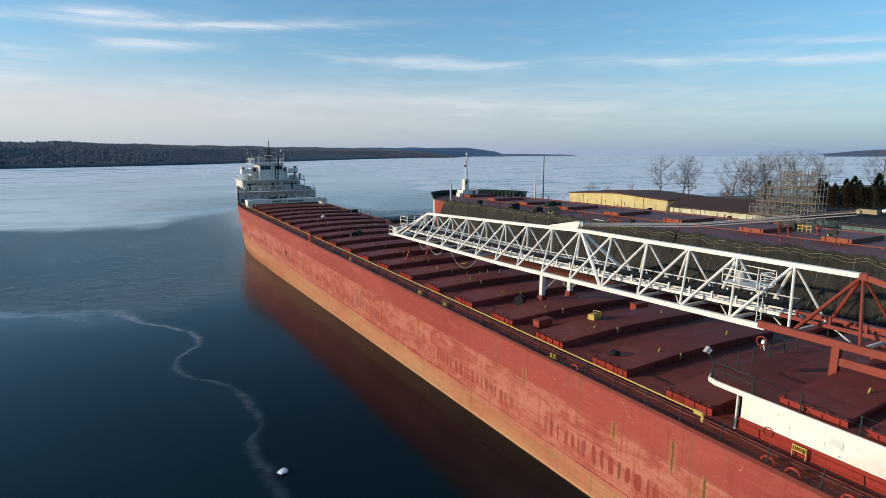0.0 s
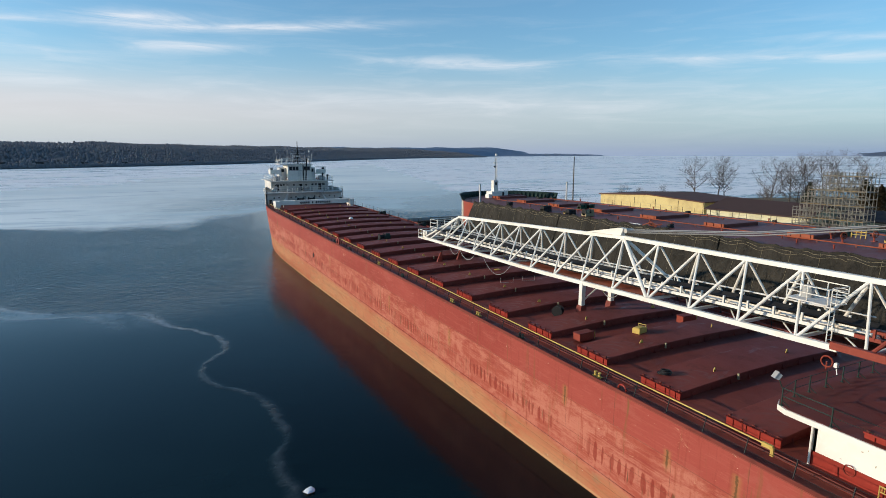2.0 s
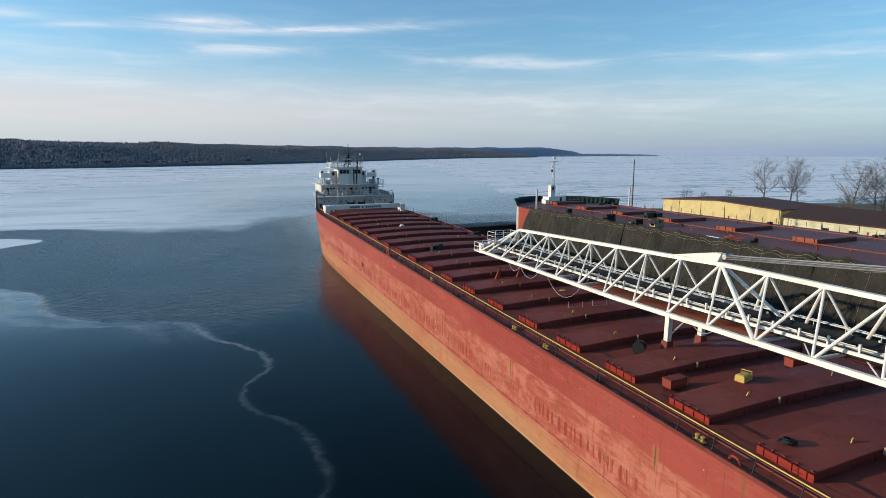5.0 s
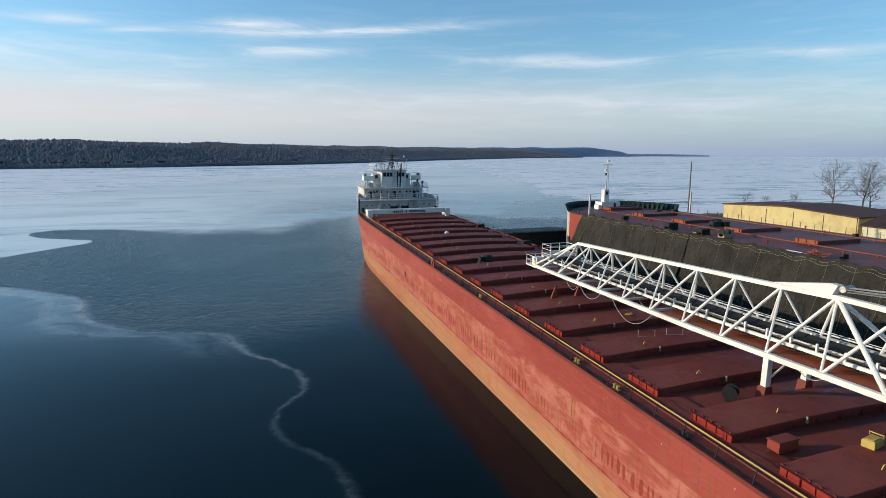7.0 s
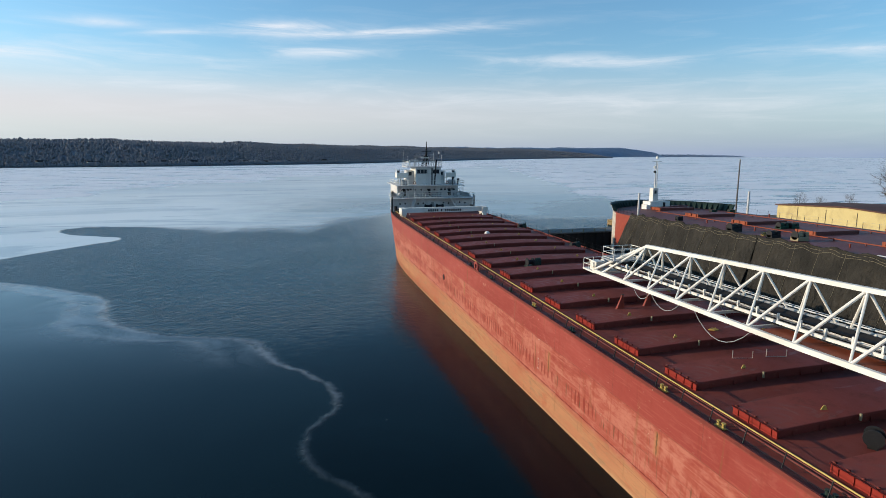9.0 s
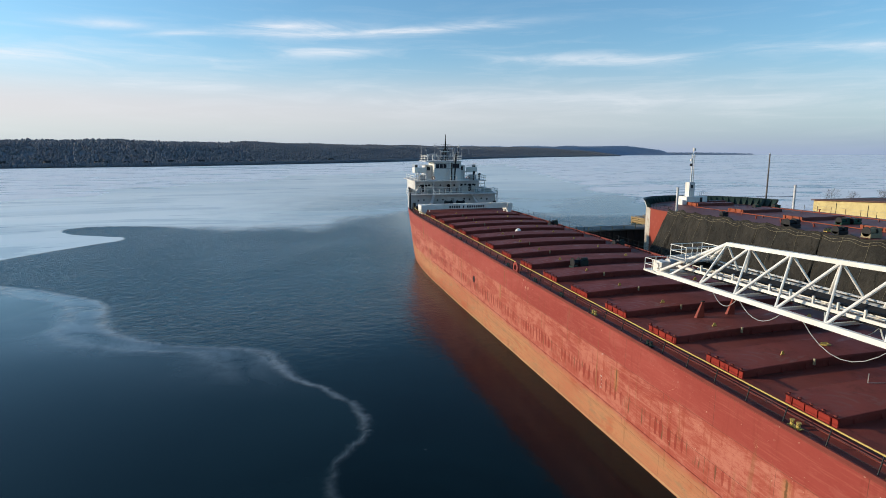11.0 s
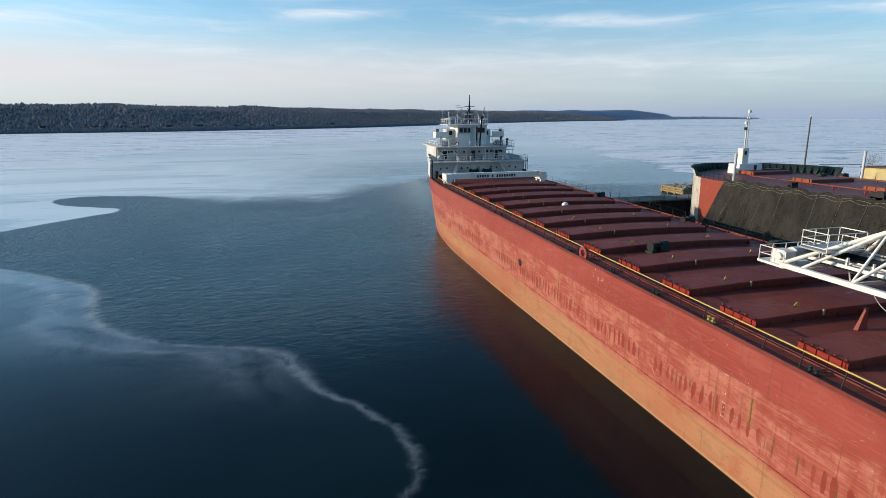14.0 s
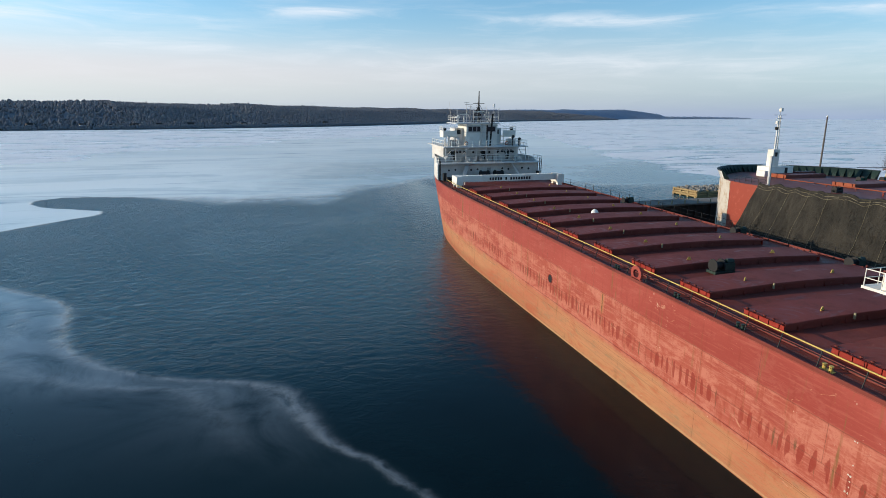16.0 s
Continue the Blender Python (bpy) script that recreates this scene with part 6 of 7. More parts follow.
for x, y, rot in ((-6.37, 17.15, 4), (4.60, 16.60, -3)):
    b = thing("red_crate", "dark red steel crate resting between two hatches", "crate", "red crates", at=pose(x, y, SHIP_Z + TRIM * y + camber(x), 0, 0, rot) @ Matrix.Diagonal((0.92, 0.8, 0.66, 1)))
    part("body", Geo().box(-0.8, 0.8, -0.45, 0.45, 0.05, 0.95), BOOMRED, b)
    part("lid", Geo().soft(-0.86, 0.86, -0.5, 0.5, 0.95, 1.05), COVER, b)
    for sx in (-0.6, 0.6):
        part("runner", Geo().box(sx - 0.08, sx + 0.08, -0.45, 0.45, 0, 0.06), BLACK, b)
    part("post", Geo().tube((1.15, -0.2, 0), (1.15, -0.2, 0.9), 0.04, 6), YELLOW, b)
b = thing("cable_reel", "black cable reel standing beside the boom support", "reel", at=pose(-4.4, 22.8, SHIP_Z + TRIM * 22.8 + 0.2 + 0.58, 0, 0, 35) @ Matrix.Scale(0.76, 4))
part("drum", Geo().tube((-0.38, 0, 0), (0.38, 0, 0), 0.44, 16), RUBBER, b)
for s in (-1, 1):
    part("flange", Geo().tube((s * 0.38, 0, 0), (s * 0.46, 0, 0), 0.62, 18), BLACK, b)
part("foot", Geo().box(-0.4, 0.4, -0.3, 0.3, -0.75, -0.6), BLACK, b)
for k, (x, y) in enumerate(((-2.8, 33.6), (-0.3, 33.2))):
    solid("wire_stand", Geo().path([(-0.5, 0, 0.55), (-0.5, 0, 0), (0.9, 0.1, 0), (0.9, 0.1, 0.5)], 0.035, 5), STEEL, "bent tan steel rod stand lying on a hatch cover", "rod stand", "rod stands", at=pose(*top(x, y), 0, 0, -20))
for x, y in ((-4.0, 48.3), (-1.2, 48.3)):
    t = thing("boom_chock", "small dark red triangular boom chock on deck", "chock", "boom chocks", at=pose(x, y - 1.6, SHIP_Z + TRIM * y + camber(x)))
    g = Geo()
    g.add([(-0.5, -0.15, 0), (0.45, -0.15, 0), (0.45, 0.15, 0), (-0.5, 0.15, 0), (0.2, -0.06, 1.7), (0.34, -0.06, 1.7), (0.34, 0.06, 1.7), (0.2, 0.06, 1.7)],
          [(3, 2, 1, 0), (4, 5, 6, 7), (0, 1, 5, 4), (1, 2, 6, 5), (2, 3, 7, 6), (3, 0, 4, 7)])
    part("body", g, BOOMRED, t)
    part("pad", Geo().box(0.15, 0.4, -0.1, 0.1, 1.7, 1.76), BLACK, t)
solid("radar_dome", Geo().tube((0, 0, 0), (0, 0, 0.5), 0.45, 14, 0.62).tube((0, 0, 0.5), (0, 0, 0.9), 0.62, 14, 0.5).tube((0, 0, 0.9), (0, 0, 1.15), 0.5, 14, 0.15), WHITE, "small white dome standing on the forward hatches", "dome", at=pose(-0.7, 91.0, SHIP_Z + TRIM * 91.0 + 0.28) @ Matrix.Scale(0.75, 4))
g = Geo()
for k in range(6):
    g.ring((rnd.uniform(-0.1, 0.1), rnd.uniform(-0.1, 0.1), 0.05 + k * 0.05), (0.1, 0.1, 1), 0.42 - 0.03 * k, 0.035, 14, 5)
solid("coiled_line", g, BLACK, "dark coiled line lying on a hatch cover end", "rope coil", at=pose(*top(-7.0, 8.6), 0, 0, 0))
solid("yellow_rope", Geo().path([(0, 0, 0.04), (0.35, 0.1, 0.04), (0.5, -0.15, 0.04), (0.1, -0.2, 0.05), (-0.2, 0.05, 0.05), (0.2, 0.25, 0.05), (0.6, 0.2, 0.05)], 0.06, 6), YELLOW, "yellow rope heap on a hatch cover", "rope", at=pose(*top(-0.4, 38.6 + 0.6)))
solid("ice_lump", stone(5, 0.42), SNOWICE, "white lump of ice floating on dark water", "ice", at=pose(-27.64, 20.07, 0.05))
# ---- second ship ----
S2 = thing("laid_up_ship", "red ship with a dark tarpaulin hung along its side", "ship", at=pose(0, 0, 0))
CX2, HB2, DZ = 47.2, 13.2, 11.1


def half2(y, up=0.0):
    if y <= 103:
        return HB2
    return HB2 * max(0.0, 1 - ((y - 103) / (17 + up)) ** 2) ** 0.5


st2 = [-70, -40, 0, 40, 80, 95, 103] + [103 + 17 * math.sin(math.pi / 2 * k / 16) for k in range(1, 17)]
g = Geo()
for s in (-1, 1):
    g.grid([[(CX2 + s * half2(y), y, z) for z in (DZ, 8, 5, 2, -1)] for y in st2])
hull2 = part("hull", g, SHIP2, S2, "dull red hull plating", smooth=True)
g = Geo()
g.grid([[(CX2 + (half2(y) - 0.02) * k / 6, y, DZ + 0.25 * (1 - (k / 6) ** 2)) for k in range(-6, 7)] for y in st2])
part("deck", g, DECK2, S2, "purplish red steel deck", smooth=True)
# pale stripe down the shoulder of the bow
g = Geo()
ys = [109.9, 110.8, 111.7, 112.6, 113.6, 114.6, 115.6, 116.6, 117.6, 118.4]
g.grid([[(CX2 - half2(y) - 0.02, y + 0.01, z) for z in (DZ + 0.02, 6, 0)] for y in ys])
part("bow_stripe", g, STAINED, S2, "off-white painted bow band", smooth=True)
g = Geo()
ys = [109.2, 109.55, 109.9]
g.grid([[(CX2 - half2(y) - 0.02, y + 0.01, z) for z in (DZ - 0.1, 6, 0)] for y in ys])
part("rust_stripe", g, STAINED, S2, "rusty yellow stripe", smooth=True)
g = Geo()
g.add([(CX2 - HB2 - 0.03, 103.4, 9.4), (CX2 - HB2 - 0.03, 102.9, 9.6), (CX2 - HB2 - 0.03, 104.2, 2.0), (CX2 - HB2 - 0.03, 105.4, 2.0)], [(0, 1, 2, 3)])
part("side_stripe", g, STAINED, S2)
# bulwark round the bow, flared outward, with inner frames
bw = [103 + 17 * math.sin(math.pi / 2 * k / 20) for k in range(7, 21)]
rows = []
for s, seq in ((-1, bw), (1, [103 + 17 * math.sin(math.pi / 2 * k / 20) for k in range(1, 21)][::-1])):
    for y in seq:
        h, o = half2(y), 0.55
        nx, ny = s * h, (y - 103) * 0.6
        ln = math.hypot(nx, ny)
        rows.append([(CX2 + s * h, y, DZ), (CX2 + s * h + o * nx / ln, y + o * ny / ln, DZ + 1.4), (CX2 + s * h + (o - 0.16) * nx / ln, y + (o - 0.16) * ny / ln, DZ + 1.42), (CX2 + s * h - 0.2 * nx / ln, y - 0.2 * ny / ln, DZ)])
g = Geo()
g.grid([r[:2] for r in rows])
part("bulwark", g, HOUSE, S2, "flared bulwark, pale outside", smooth=True)
g = Geo()
g.grid([[(p[0] * 0.998 + CX2 * 0.002, p[1] - 0.02, p[2]) for p in r[1:]] for r in rows])
part("bulwark_lining", g, RAIL, S2, "dark green inner bulwark", smooth=True)
g = Geo()
g.path([r[1] for r in rows], 0.10, 6)
part("bulwark_rail", g, BLACK, S2)
for r in rows[::1]:
    p, q2, q3 = Vector(r[3]), Vector(r[2]), Vector(r[3]) + (Vector((CX2, 103, DZ)) - Vector(r[3])).normalized() * 0.7
    gg = Geo()
    e = Vector((0.05, 0.02, 0))
    gg.add([p - e, q2 - e, q3 - e, p + e, q2 + e, q3 + e], [(0, 1, 2), (5, 4, 3), (0, 3, 4, 1), (1, 4, 5, 2)])
    part("bulwark_frame", gg, RAIL, S2)
# forward rail on the port shoulder
me = Geo().tube((0, 0, 0), (0, 0, 1.0), 0.035, 5).mesh("rail_post", BLACK)
pts = [(CX2 - half2(y) + 0.25, y) for y in (101.5, 102.8, 104.2, 105.6, 107, 108.4)]
for x, y in pts:
    part("rail_post", me, BLACK, S2).location = (x, y, DZ)
for z in (0.5, 1.0):
    part("rail_bar", Geo().path([(x, y, DZ + z) for x, y in pts], 0.025, 4), BLACK, S2)
# low hatches with orange ends
h2 = Geo().soft(0.25, 8.6, 0, 3.5, 0, 0.62, 0.05).mesh("hatch", DECK2)
h2e = Geo().box(0, 0.25, -0.05, 3.55, 0, 0.68).box(-0.12, 0.02, 0.3, 0.5, 0, 0.7).box(-0.12, 0.02, 1.7, 1.9, 0, 0.7).box(-0.12, 0.02, 3.0, 3.2, 0, 0.7).mesh("hatch_end", ORANGE)
for y in (-36, -22.5, -9, 4.5, 17.2, 28.6, 42.2, 55.6, 69.2, 82.4, 94.6, 108):
    o = part("hatch", h2, DECK2, S2, "low maroon hatch")
    o.location = (43.4 + (1.4 if y > 100 else 0), y, DZ + 0.15)
    part("hatch_end", h2e, ORANGE, o, "orange hatch end")
for x in (41.6, 54.5):
    part("deck_pipe", Geo().path([(x, y, DZ + 0.5) for y in (-60, 0, 50, 105 if x < 50 else 100)], 0.085, 6), ORANGE, S2, "orange pipe along the deck")
me = Geo().box(-0.08, 0.08, -0.08, 0.08, 0, 0.45).mesh("pipe_support", DECK2)
for k in range(26):
    for x in (41.6, 54.5):
        part("pipe_support", me, DECK2, S2).location = (x, -20 + k * 4.7, DZ + 0.1)
# winches and small deck gear
def gear(x, y, m, s=1.0):
    o = part("deck_winch", Geo().soft(-1.2 * s, 1.2 * s, -0.8 * s, 0.8 * s, 0, 0.7 * s).tube((-1.1 * s, 0, 0.95 * s), (0.3 * s, 0, 0.95 * s), 0.5 * s, 12).soft(0.5 * s, 1.4 * s, -0.5 * s, 0.5 * s, 0.6 * s, 1.5 * s), m, S2)
    o.location = (x, y, DZ + 0.15)
    for fx in (-1.2 * s, 0.3 * s):
        part("winch_flange", Geo().tube((fx, 0, 0.95 * s), (fx + 0.12 * s, 0, 0.95 * s), 0.78 * s, 12), BLACK, o)


for x, y, m, s in ((45.6, 77.3, GREEN, 1.1), (47.6, 77.0, GREEN, 1.0), (52, 100.5, GREEN, 0.9), (55.5, 99.5, GREEN, 0.9), (37.2, 92, BLACK, 0.8), (37.0, 79, BLACK, 0.8), (36.8, 72, YELLOW, 0.5), (37.5, 66, YELLOW, 0.6), (51.4, 28.6, GREEN, 1.1), (37.3, 47, BLACK, 0.6), (52, 72, BLACK, 0.6), (49.4, 22.1, YELLOW, 1.0), (35.6, 76.7, BLACK, 1.3), (37.4, 66.3, ROPE, 1.3), (36.0, 69.5, BLACK, 1.1), (52.5, 33, BLACK, 0.7), (57, 60, BLACK, 0.6), (57.5, 43, ORANGE, 0.5)):
    gear(x, y, m, s * 0.62)
for x, y in ((46.4, 27.9), (48.7, 23.8), (44.0, 25.2)):
    o = part("valve_stand", Geo().tube((0, 0, 0), (0, 0, 0.8), 0.12, 8).box(-0.3, 0.3, -0.3, 0.3, 0, 0.12), BOOMRED, S2, "dull red valve stand")
    o.location = (x, y, DZ + 0.2)
    part("hand_wheel", Geo().ring((0, -0.1, 0.95), (0.4, 1, 0), 0.42, 0.07, 14, 6).tube((-0.4, -0.1, 0.95), (0.4, -0.1, 0.95), 0.04, 5).tube((0, -0.1, 0.55), (0, -0.1, 1.35), 0.04, 5), ORANGE, o, "faded orange hand wheel")
rack = part("pipe_rack", Geo().tube((0, -1.0, 0.9), (0, 1.0, 0.9), 0.06, 6).tube((0, -1.0, 0.5), (0, 1.0, 0.5), 0.05, 6), YELLOW, S2, "yellow pipe rack")
rack.location = (50.1, 26.4, DZ + 0.2)
for k in range(4):
    part("rack_post", Geo().tube((0, -0.9 + k * 0.6, 0), (0, -0.9 + k * 0.6, 1.15), 0.06, 6), YELLOW, rack)
# scrap lying by the deck edge
q = random.Random(21)
g = Geo()
for k in range(26):
    p = Vector((q.uniform(-0.6, 1.2), q.uniform(-1.6, 1.6), q.uniform(0.1, 0.45)))
    d = Vector((q.uniform(-1, 1), q.uniform(-1, 1), q.uniform(-0.2, 0.3))).normalized() * q.uniform(0.3, 0.9)
    g.beam(p - d, p + d, q.uniform(0.08, 0.2), q.uniform(0.05, 0.12))
part("scrap_heap", g, ORANGE, S2, "heap of rusty scrap steel").location = (35.3, 49.3, DZ + 0.2)
part("plank", Geo().box(-0.15, 0.15, -1.2, 1.2, 0, 0.08), HOUSE, S2, "pale plank").location = (34.9, 52.0, DZ + 0.35)
me = Geo().tube((0, 0, 0), (0, 0, 0.5), 0.11, 8).tube((0, 0, 0.42), (0, 0, 0.52), 0.18, 8).mesh("mushroom_vent", BOOMRED)
for k in range(20):
    part("mushroom_vent", me, ORANGE, S2).location = (rnd.choice((38.6, 39.4, 56.2, 58.6)), -10 + k * 5.4 + rnd.uniform(-1, 1), DZ + 0.15)
me = Geo().tube((0, 0, 0), (0, 0, 1.05), 0.04, 5).mesh("rail_post", BLACK)
for k in range(44):
    part("rail_post", me, BLACK, S2).location = (CX2 + HB2 - 0.2, -20 + k * 2.8, DZ)
for z in (0.55, 1.05):
    part("rail_bar", Geo().path([(CX2 + HB2 - 0.2, y, DZ + z) for y in (-20, 50, 102)], 0.010, 4), STEEL, S2)
# tall ventilator posts
for x, y, h in ((35.3, 101.9, 4.4), (60.0, 99.9, 4.5)):
    part("vent_post", Geo().tube((x, y, DZ), (x, y, DZ + h), 0.22, 10).tube((x, y, DZ + h), (x, y, DZ + h + 0.12), 0.28, 10), HOUSE, S2, "white tubular post")
part("derrick_bar", Geo().tube((60, 99.9, DZ + 2.4), (55.0, 104, DZ + 2.2), 0.05, 5), BLACK, S2)
# bow house and light mast
hx, hy = 46.2, 112.4
bh = part("bow_house", Geo().soft(hx - 1.6, hx + 3.4, hy - 1.2, hy + 1.6, DZ + 0.1, DZ + 1.9).soft(hx - 0.65, hx + 0.65, hy - 0.6, hy + 0.7, DZ + 1.9, DZ + 4.8), WHITE, S2, "small white bow house under a light mast")
part("house_side", Geo().soft(hx - 2.4, hx - 1.6, hy - 1.0, hy + 0.8, DZ + 0.1, DZ + 1.2), WHITE, bh)
part("window_pane", Geo().box(hx - 0.3, hx + 0.2, hy - 0.64, hy - 0.58, DZ + 3.6, DZ + 4.3), GLASS, bh)
part("door", Geo().box(hx + 1.6, hx + 2.2, hy - 1.23, hy - 1.19, DZ + 0.2, DZ + 1.7), BLACK, bh)
m2 = part("light_mast", Geo().tube((hx + 0.1, hy, DZ + 4.8), (hx + 0.1, hy, DZ + 10.6), 0.14, 8, 0.09).tube((hx + 0.6, hy, DZ + 4.8), (hx + 0.5, hy, DZ + 10.6), 0.10, 8, 0.07), WHITE, bh)
for k in range(14):
    part("rung", Geo().tube((hx + 0.1, hy, DZ + 5.0 + k * 0.4), (hx + 0.55, hy, DZ + 5.0 + k * 0.4), 0.03, 4), WHITE, m2)
for z, w in ((10.6, 1.3), (10.0, 0.7)):
    part("crosstree", Geo().beam((hx + 0.3 - w, hy, DZ + z), (hx + 0.3 + w, hy, DZ + z), 0.09, 0.09), WHITE, m2)
for z, s in ((11.5, 0.32), (9.4, 0.3), (8.4, 0.28)):
    part("mast_lamp", Geo().tube((hx + 0.25 - (0.5 if z < 11 else 0), hy - 0.2, DZ + z - 0.3), (hx + 0.25 - (0.5 if z < 11 else 0), hy - 0.2, DZ + z + 0.2), s, 10), WHITE if z != 8.4 else BLACK, m2)
part("mast_top", Geo().tube((hx + 0.25, hy, DZ + 10.6), (hx + 0.25, hy, DZ + 11.9), 0.05, 6), WHITE, m2)
me = Geo().tube((0, 0, 0), (0, 0, 0.9), 0.03, 5).mesh("rail_post", WHITE)
for k in range(6):
    part("rail_post", me, WHITE, bh).location = (hx + 1.1 + k * 0.45, hy - 1.1, DZ + 1.9)
part("rail_bar", Geo().tube((hx + 1.1, hy - 1.1, DZ + 2.8), (hx + 3.35, hy - 1.1, DZ + 2.8), 0.03, 5), WHITE, bh)
part("bench", Geo().soft(hx + 3.6, hx + 7.5, hy - 2.0, hy - 0.8, DZ + 0.15, DZ + 1.0), DECK2, S2)

# tarpaulins over the side, in lapped panels, with tan ropes
random.seed(3)
edges = [102.2, 87.6, 70.5, 53, 36, 19, 2, -15, -34, -56]
for i, (ya, yb) in enumerate(zip(edges, edges[1:])):
    yb -= 0.5
    n, m = 84, 28
    rows = []
    lean = 0.0 if i else 1.0
    for a in range(n + 1):
        u = a / n
        y = ya + (yb - ya) * u
        row = []
        for b in range(m + 1):
            v = b / m
            sag = 0.32 * math.sin(math.pi * ((u * 4.3) % 1)) * (1 - v) ** 3
            z = DZ + 0.45 - sag - v * 8.3 + 0.25 * noise.noise((y * 0.3, 0.0, i * 3.1)) * (1 - v)
            fold = 0.40 * noise.noise((y * 0.55 + v * 1.1, v * 1.2, i * 7.0)) + 0.20 * noise.noise((y * 1.9 + v * 2.0, v * 3.0, i * 5.0)) + 0.10 * noise.noise((y * 4.0, v * 7.0, i))
            x = CX2 - HB2 - 0.25 - 2.6 * v ** 1.15 - fold * (0.35 + v) - (0.12 if i % 2 else 0)
            if b == 0:
                row.append((CX2 - HB2 + 0.7, y, DZ + 0.12))
            row.append((x, y + lean * 1.8 * v * (1 - u), z))
        rows.append(row)
    t = thing("tarpaulin", "dark brown weathered tarpaulin hanging over the ship's side", "tarpaulin", "tarpaulins along the hull")
    g = Geo().grid(rows)
    o = part("sheet", g, TARP, t, smooth=True)
    solidify = o.modifiers.new("thickness", "SOLIDIFY")
    solidify.thickness = 0.03
    for k in range(1, 5):
        col = rows[int(n * k / 5)]
        part("rope", Geo().path([(p[0] - 0.05, p[1], p[2]) for p in col[1::2]], 0.022, 4), CORD, t)
    pts = [(r[1][0] - 0.04, r[1][1], r[1][2] - 0.2 + 0.08 * math.sin(j * 1.7)) for j, r in enumerate(rows[::3])]
    part("edge_rope", Geo().path(pts, 0.028, 4), CORD, t)
    pts = [(r[3][0] - 0.06, r[3][1], r[3][2] + 0.1 * math.sin(j * 1.1)) for j, r in enumerate(rows[::3])]
    part("edge_rope", Geo().path(pts, 0.022, 4), CORD, t)
    # bunched cloth rolled along the deck edge
    roll = []
    for a, r in enumerate(rows):
        fat = 0.17 + 0.12 * noise.noise((r[1][1] * 1.1, 3.0, i)) + 0.10 * noise.noise((r[1][1] * 3.3, 1.0, i))
        cx0, cz0 = r[1][0] + 0.32 + 0.15 * noise.noise((r[1][1] * 0.9, 8.0, i)), max(r[1][2], DZ + 0.1) + 0.02
        roll.append([(cx0 + fat * 1.25 * math.cos(q * math.pi / 4), r[1][1], cz0 + fat * math.sin(q * math.pi / 4)) for q in range(9)])
    part("bunched_edge", Geo().grid(roll), CANVAS, t, "olive bunched edge of the sheet", smooth=True)


# ---- shipyard ----
def shed(label, x0, x1, y0, y1, eave, ridge, wall, roof, along, windows=0):
    s = thing("warehouse", label, "warehouse")
    o = 0.5
    if along == "x":        # ridge runs in x, gable towards the ships
        ym = (y0 + y1) / 2
        g = Geo()
        pro = [(y0, 1.8), (y1, 1.8), (y1, eave), (ym, ridge), (y0, eave)]
        g.add([(x0, y, z) for y, z in pro] + [(x1, y, z) for y, z in pro], [(0, 1, 2, 3, 4), (9, 8, 7, 6, 5), (0, 5, 6, 1), (1, 6, 7, 2), (4, 9, 5, 0)])
        part("wall", g, wall, s)
        for ys, ye in ((y0 - o, ym), (y1 + o, ym)):
            g = Geo()
            a, b = eave - 0.15, ridge + 0.02
            g.add([(x0 - o, ys, a), (x1 + o, ys, a), (x1 + o, ye, b), (x0 - o, ye, b), (x0 - o, ys, a + 0.3), (x1 + o, ys, a + 0.3), (x1 + o, ye, b + 0.3), (x0 - o, ye, b + 0.3)],
                  [(0, 1, 2, 3), (7, 6, 5, 4), (0, 4, 5, 1), (1, 5, 6, 2), (2, 6, 7, 3), (3, 7, 4, 0)])
            part("roof", g, roof, s)
    else:
        xm = (x0 + x1) / 2
        g = Geo()
        pro = [(x0, 1.8), (x1, 1.8), (x1, eave), (xm, ridge), (x0, eave)]
        g.add([(x, y0, z) for x, z in pro] + [(x, y1, z) for x, z in pro], [(0, 1, 2, 3, 4), (9, 8, 7, 6, 5), (0, 5, 6, 1), (1, 6, 7, 2), (4, 9, 5, 0)])
        part("wall", g, wall, s)
        for xs, xe in ((x0 - o, xm), (x1 + o, xm)):
            g = Geo()
            a, b = eave - 0.15, ridge + 0.02
            g.add([(xs, y0 - o, a), (xs, y1 + o, a), (xe, y1 + o, b), (xe, y0 - o, b), (xs, y0 - o, a + 0.3), (xs, y1 + o, a + 0.3), (xe, y1 + o, b + 0.3), (xe, y0 - o, b + 0.3)],
                  [(0, 1, 2, 3), (7, 6, 5, 4), (0, 4, 5, 1), (1, 5, 6, 2), (2, 6, 7, 3), (3, 7, 4, 0)])
            part("roof", g, roof, s)
    me = Geo().box(-0.05, 0.03, -0.9, 0.9, -0.6, 0.6).mesh("window", GLASS)
    k = y0 + 4
    for _ in range(windows):
        part("window", me, GLASS, s).location = (x0 - 0.02, k, eave - 2.2)
        k += 6.5
    me = Geo().box(-0.06, 0.0, -0.06, 0.06, -3.5, 3.2).mesh("downpipe", ROOFD)
    k = y0 + 0.3
    while k < y1:
        part("downpipe", me, ROOFD, s).location = (x0 - 0.02, k, eave - 3.4)
        k += 8.8
    return s


shed("long yellow metal warehouse with a low brown gable roof", 107, 128, 95.5, 138, 8.8, 9.7, YWALL, ROOF, "x")
shed("pale yellow warehouse with a dark shingled roof", 104.3, 122, 64.5, 92.5, 7.4, 9.9, PWALL, ROOFB, "y", 3)
shed("low teal shed beside the scaffolding", 92, 104, 28, 41, 8.4, 9.2, TEAL, ROOFD, "y", 1)
shed("dark roofed workshop behind the sheds", 112, 124, 42, 62, 7.2, 9.0, TEAL, ROOFD, "y")

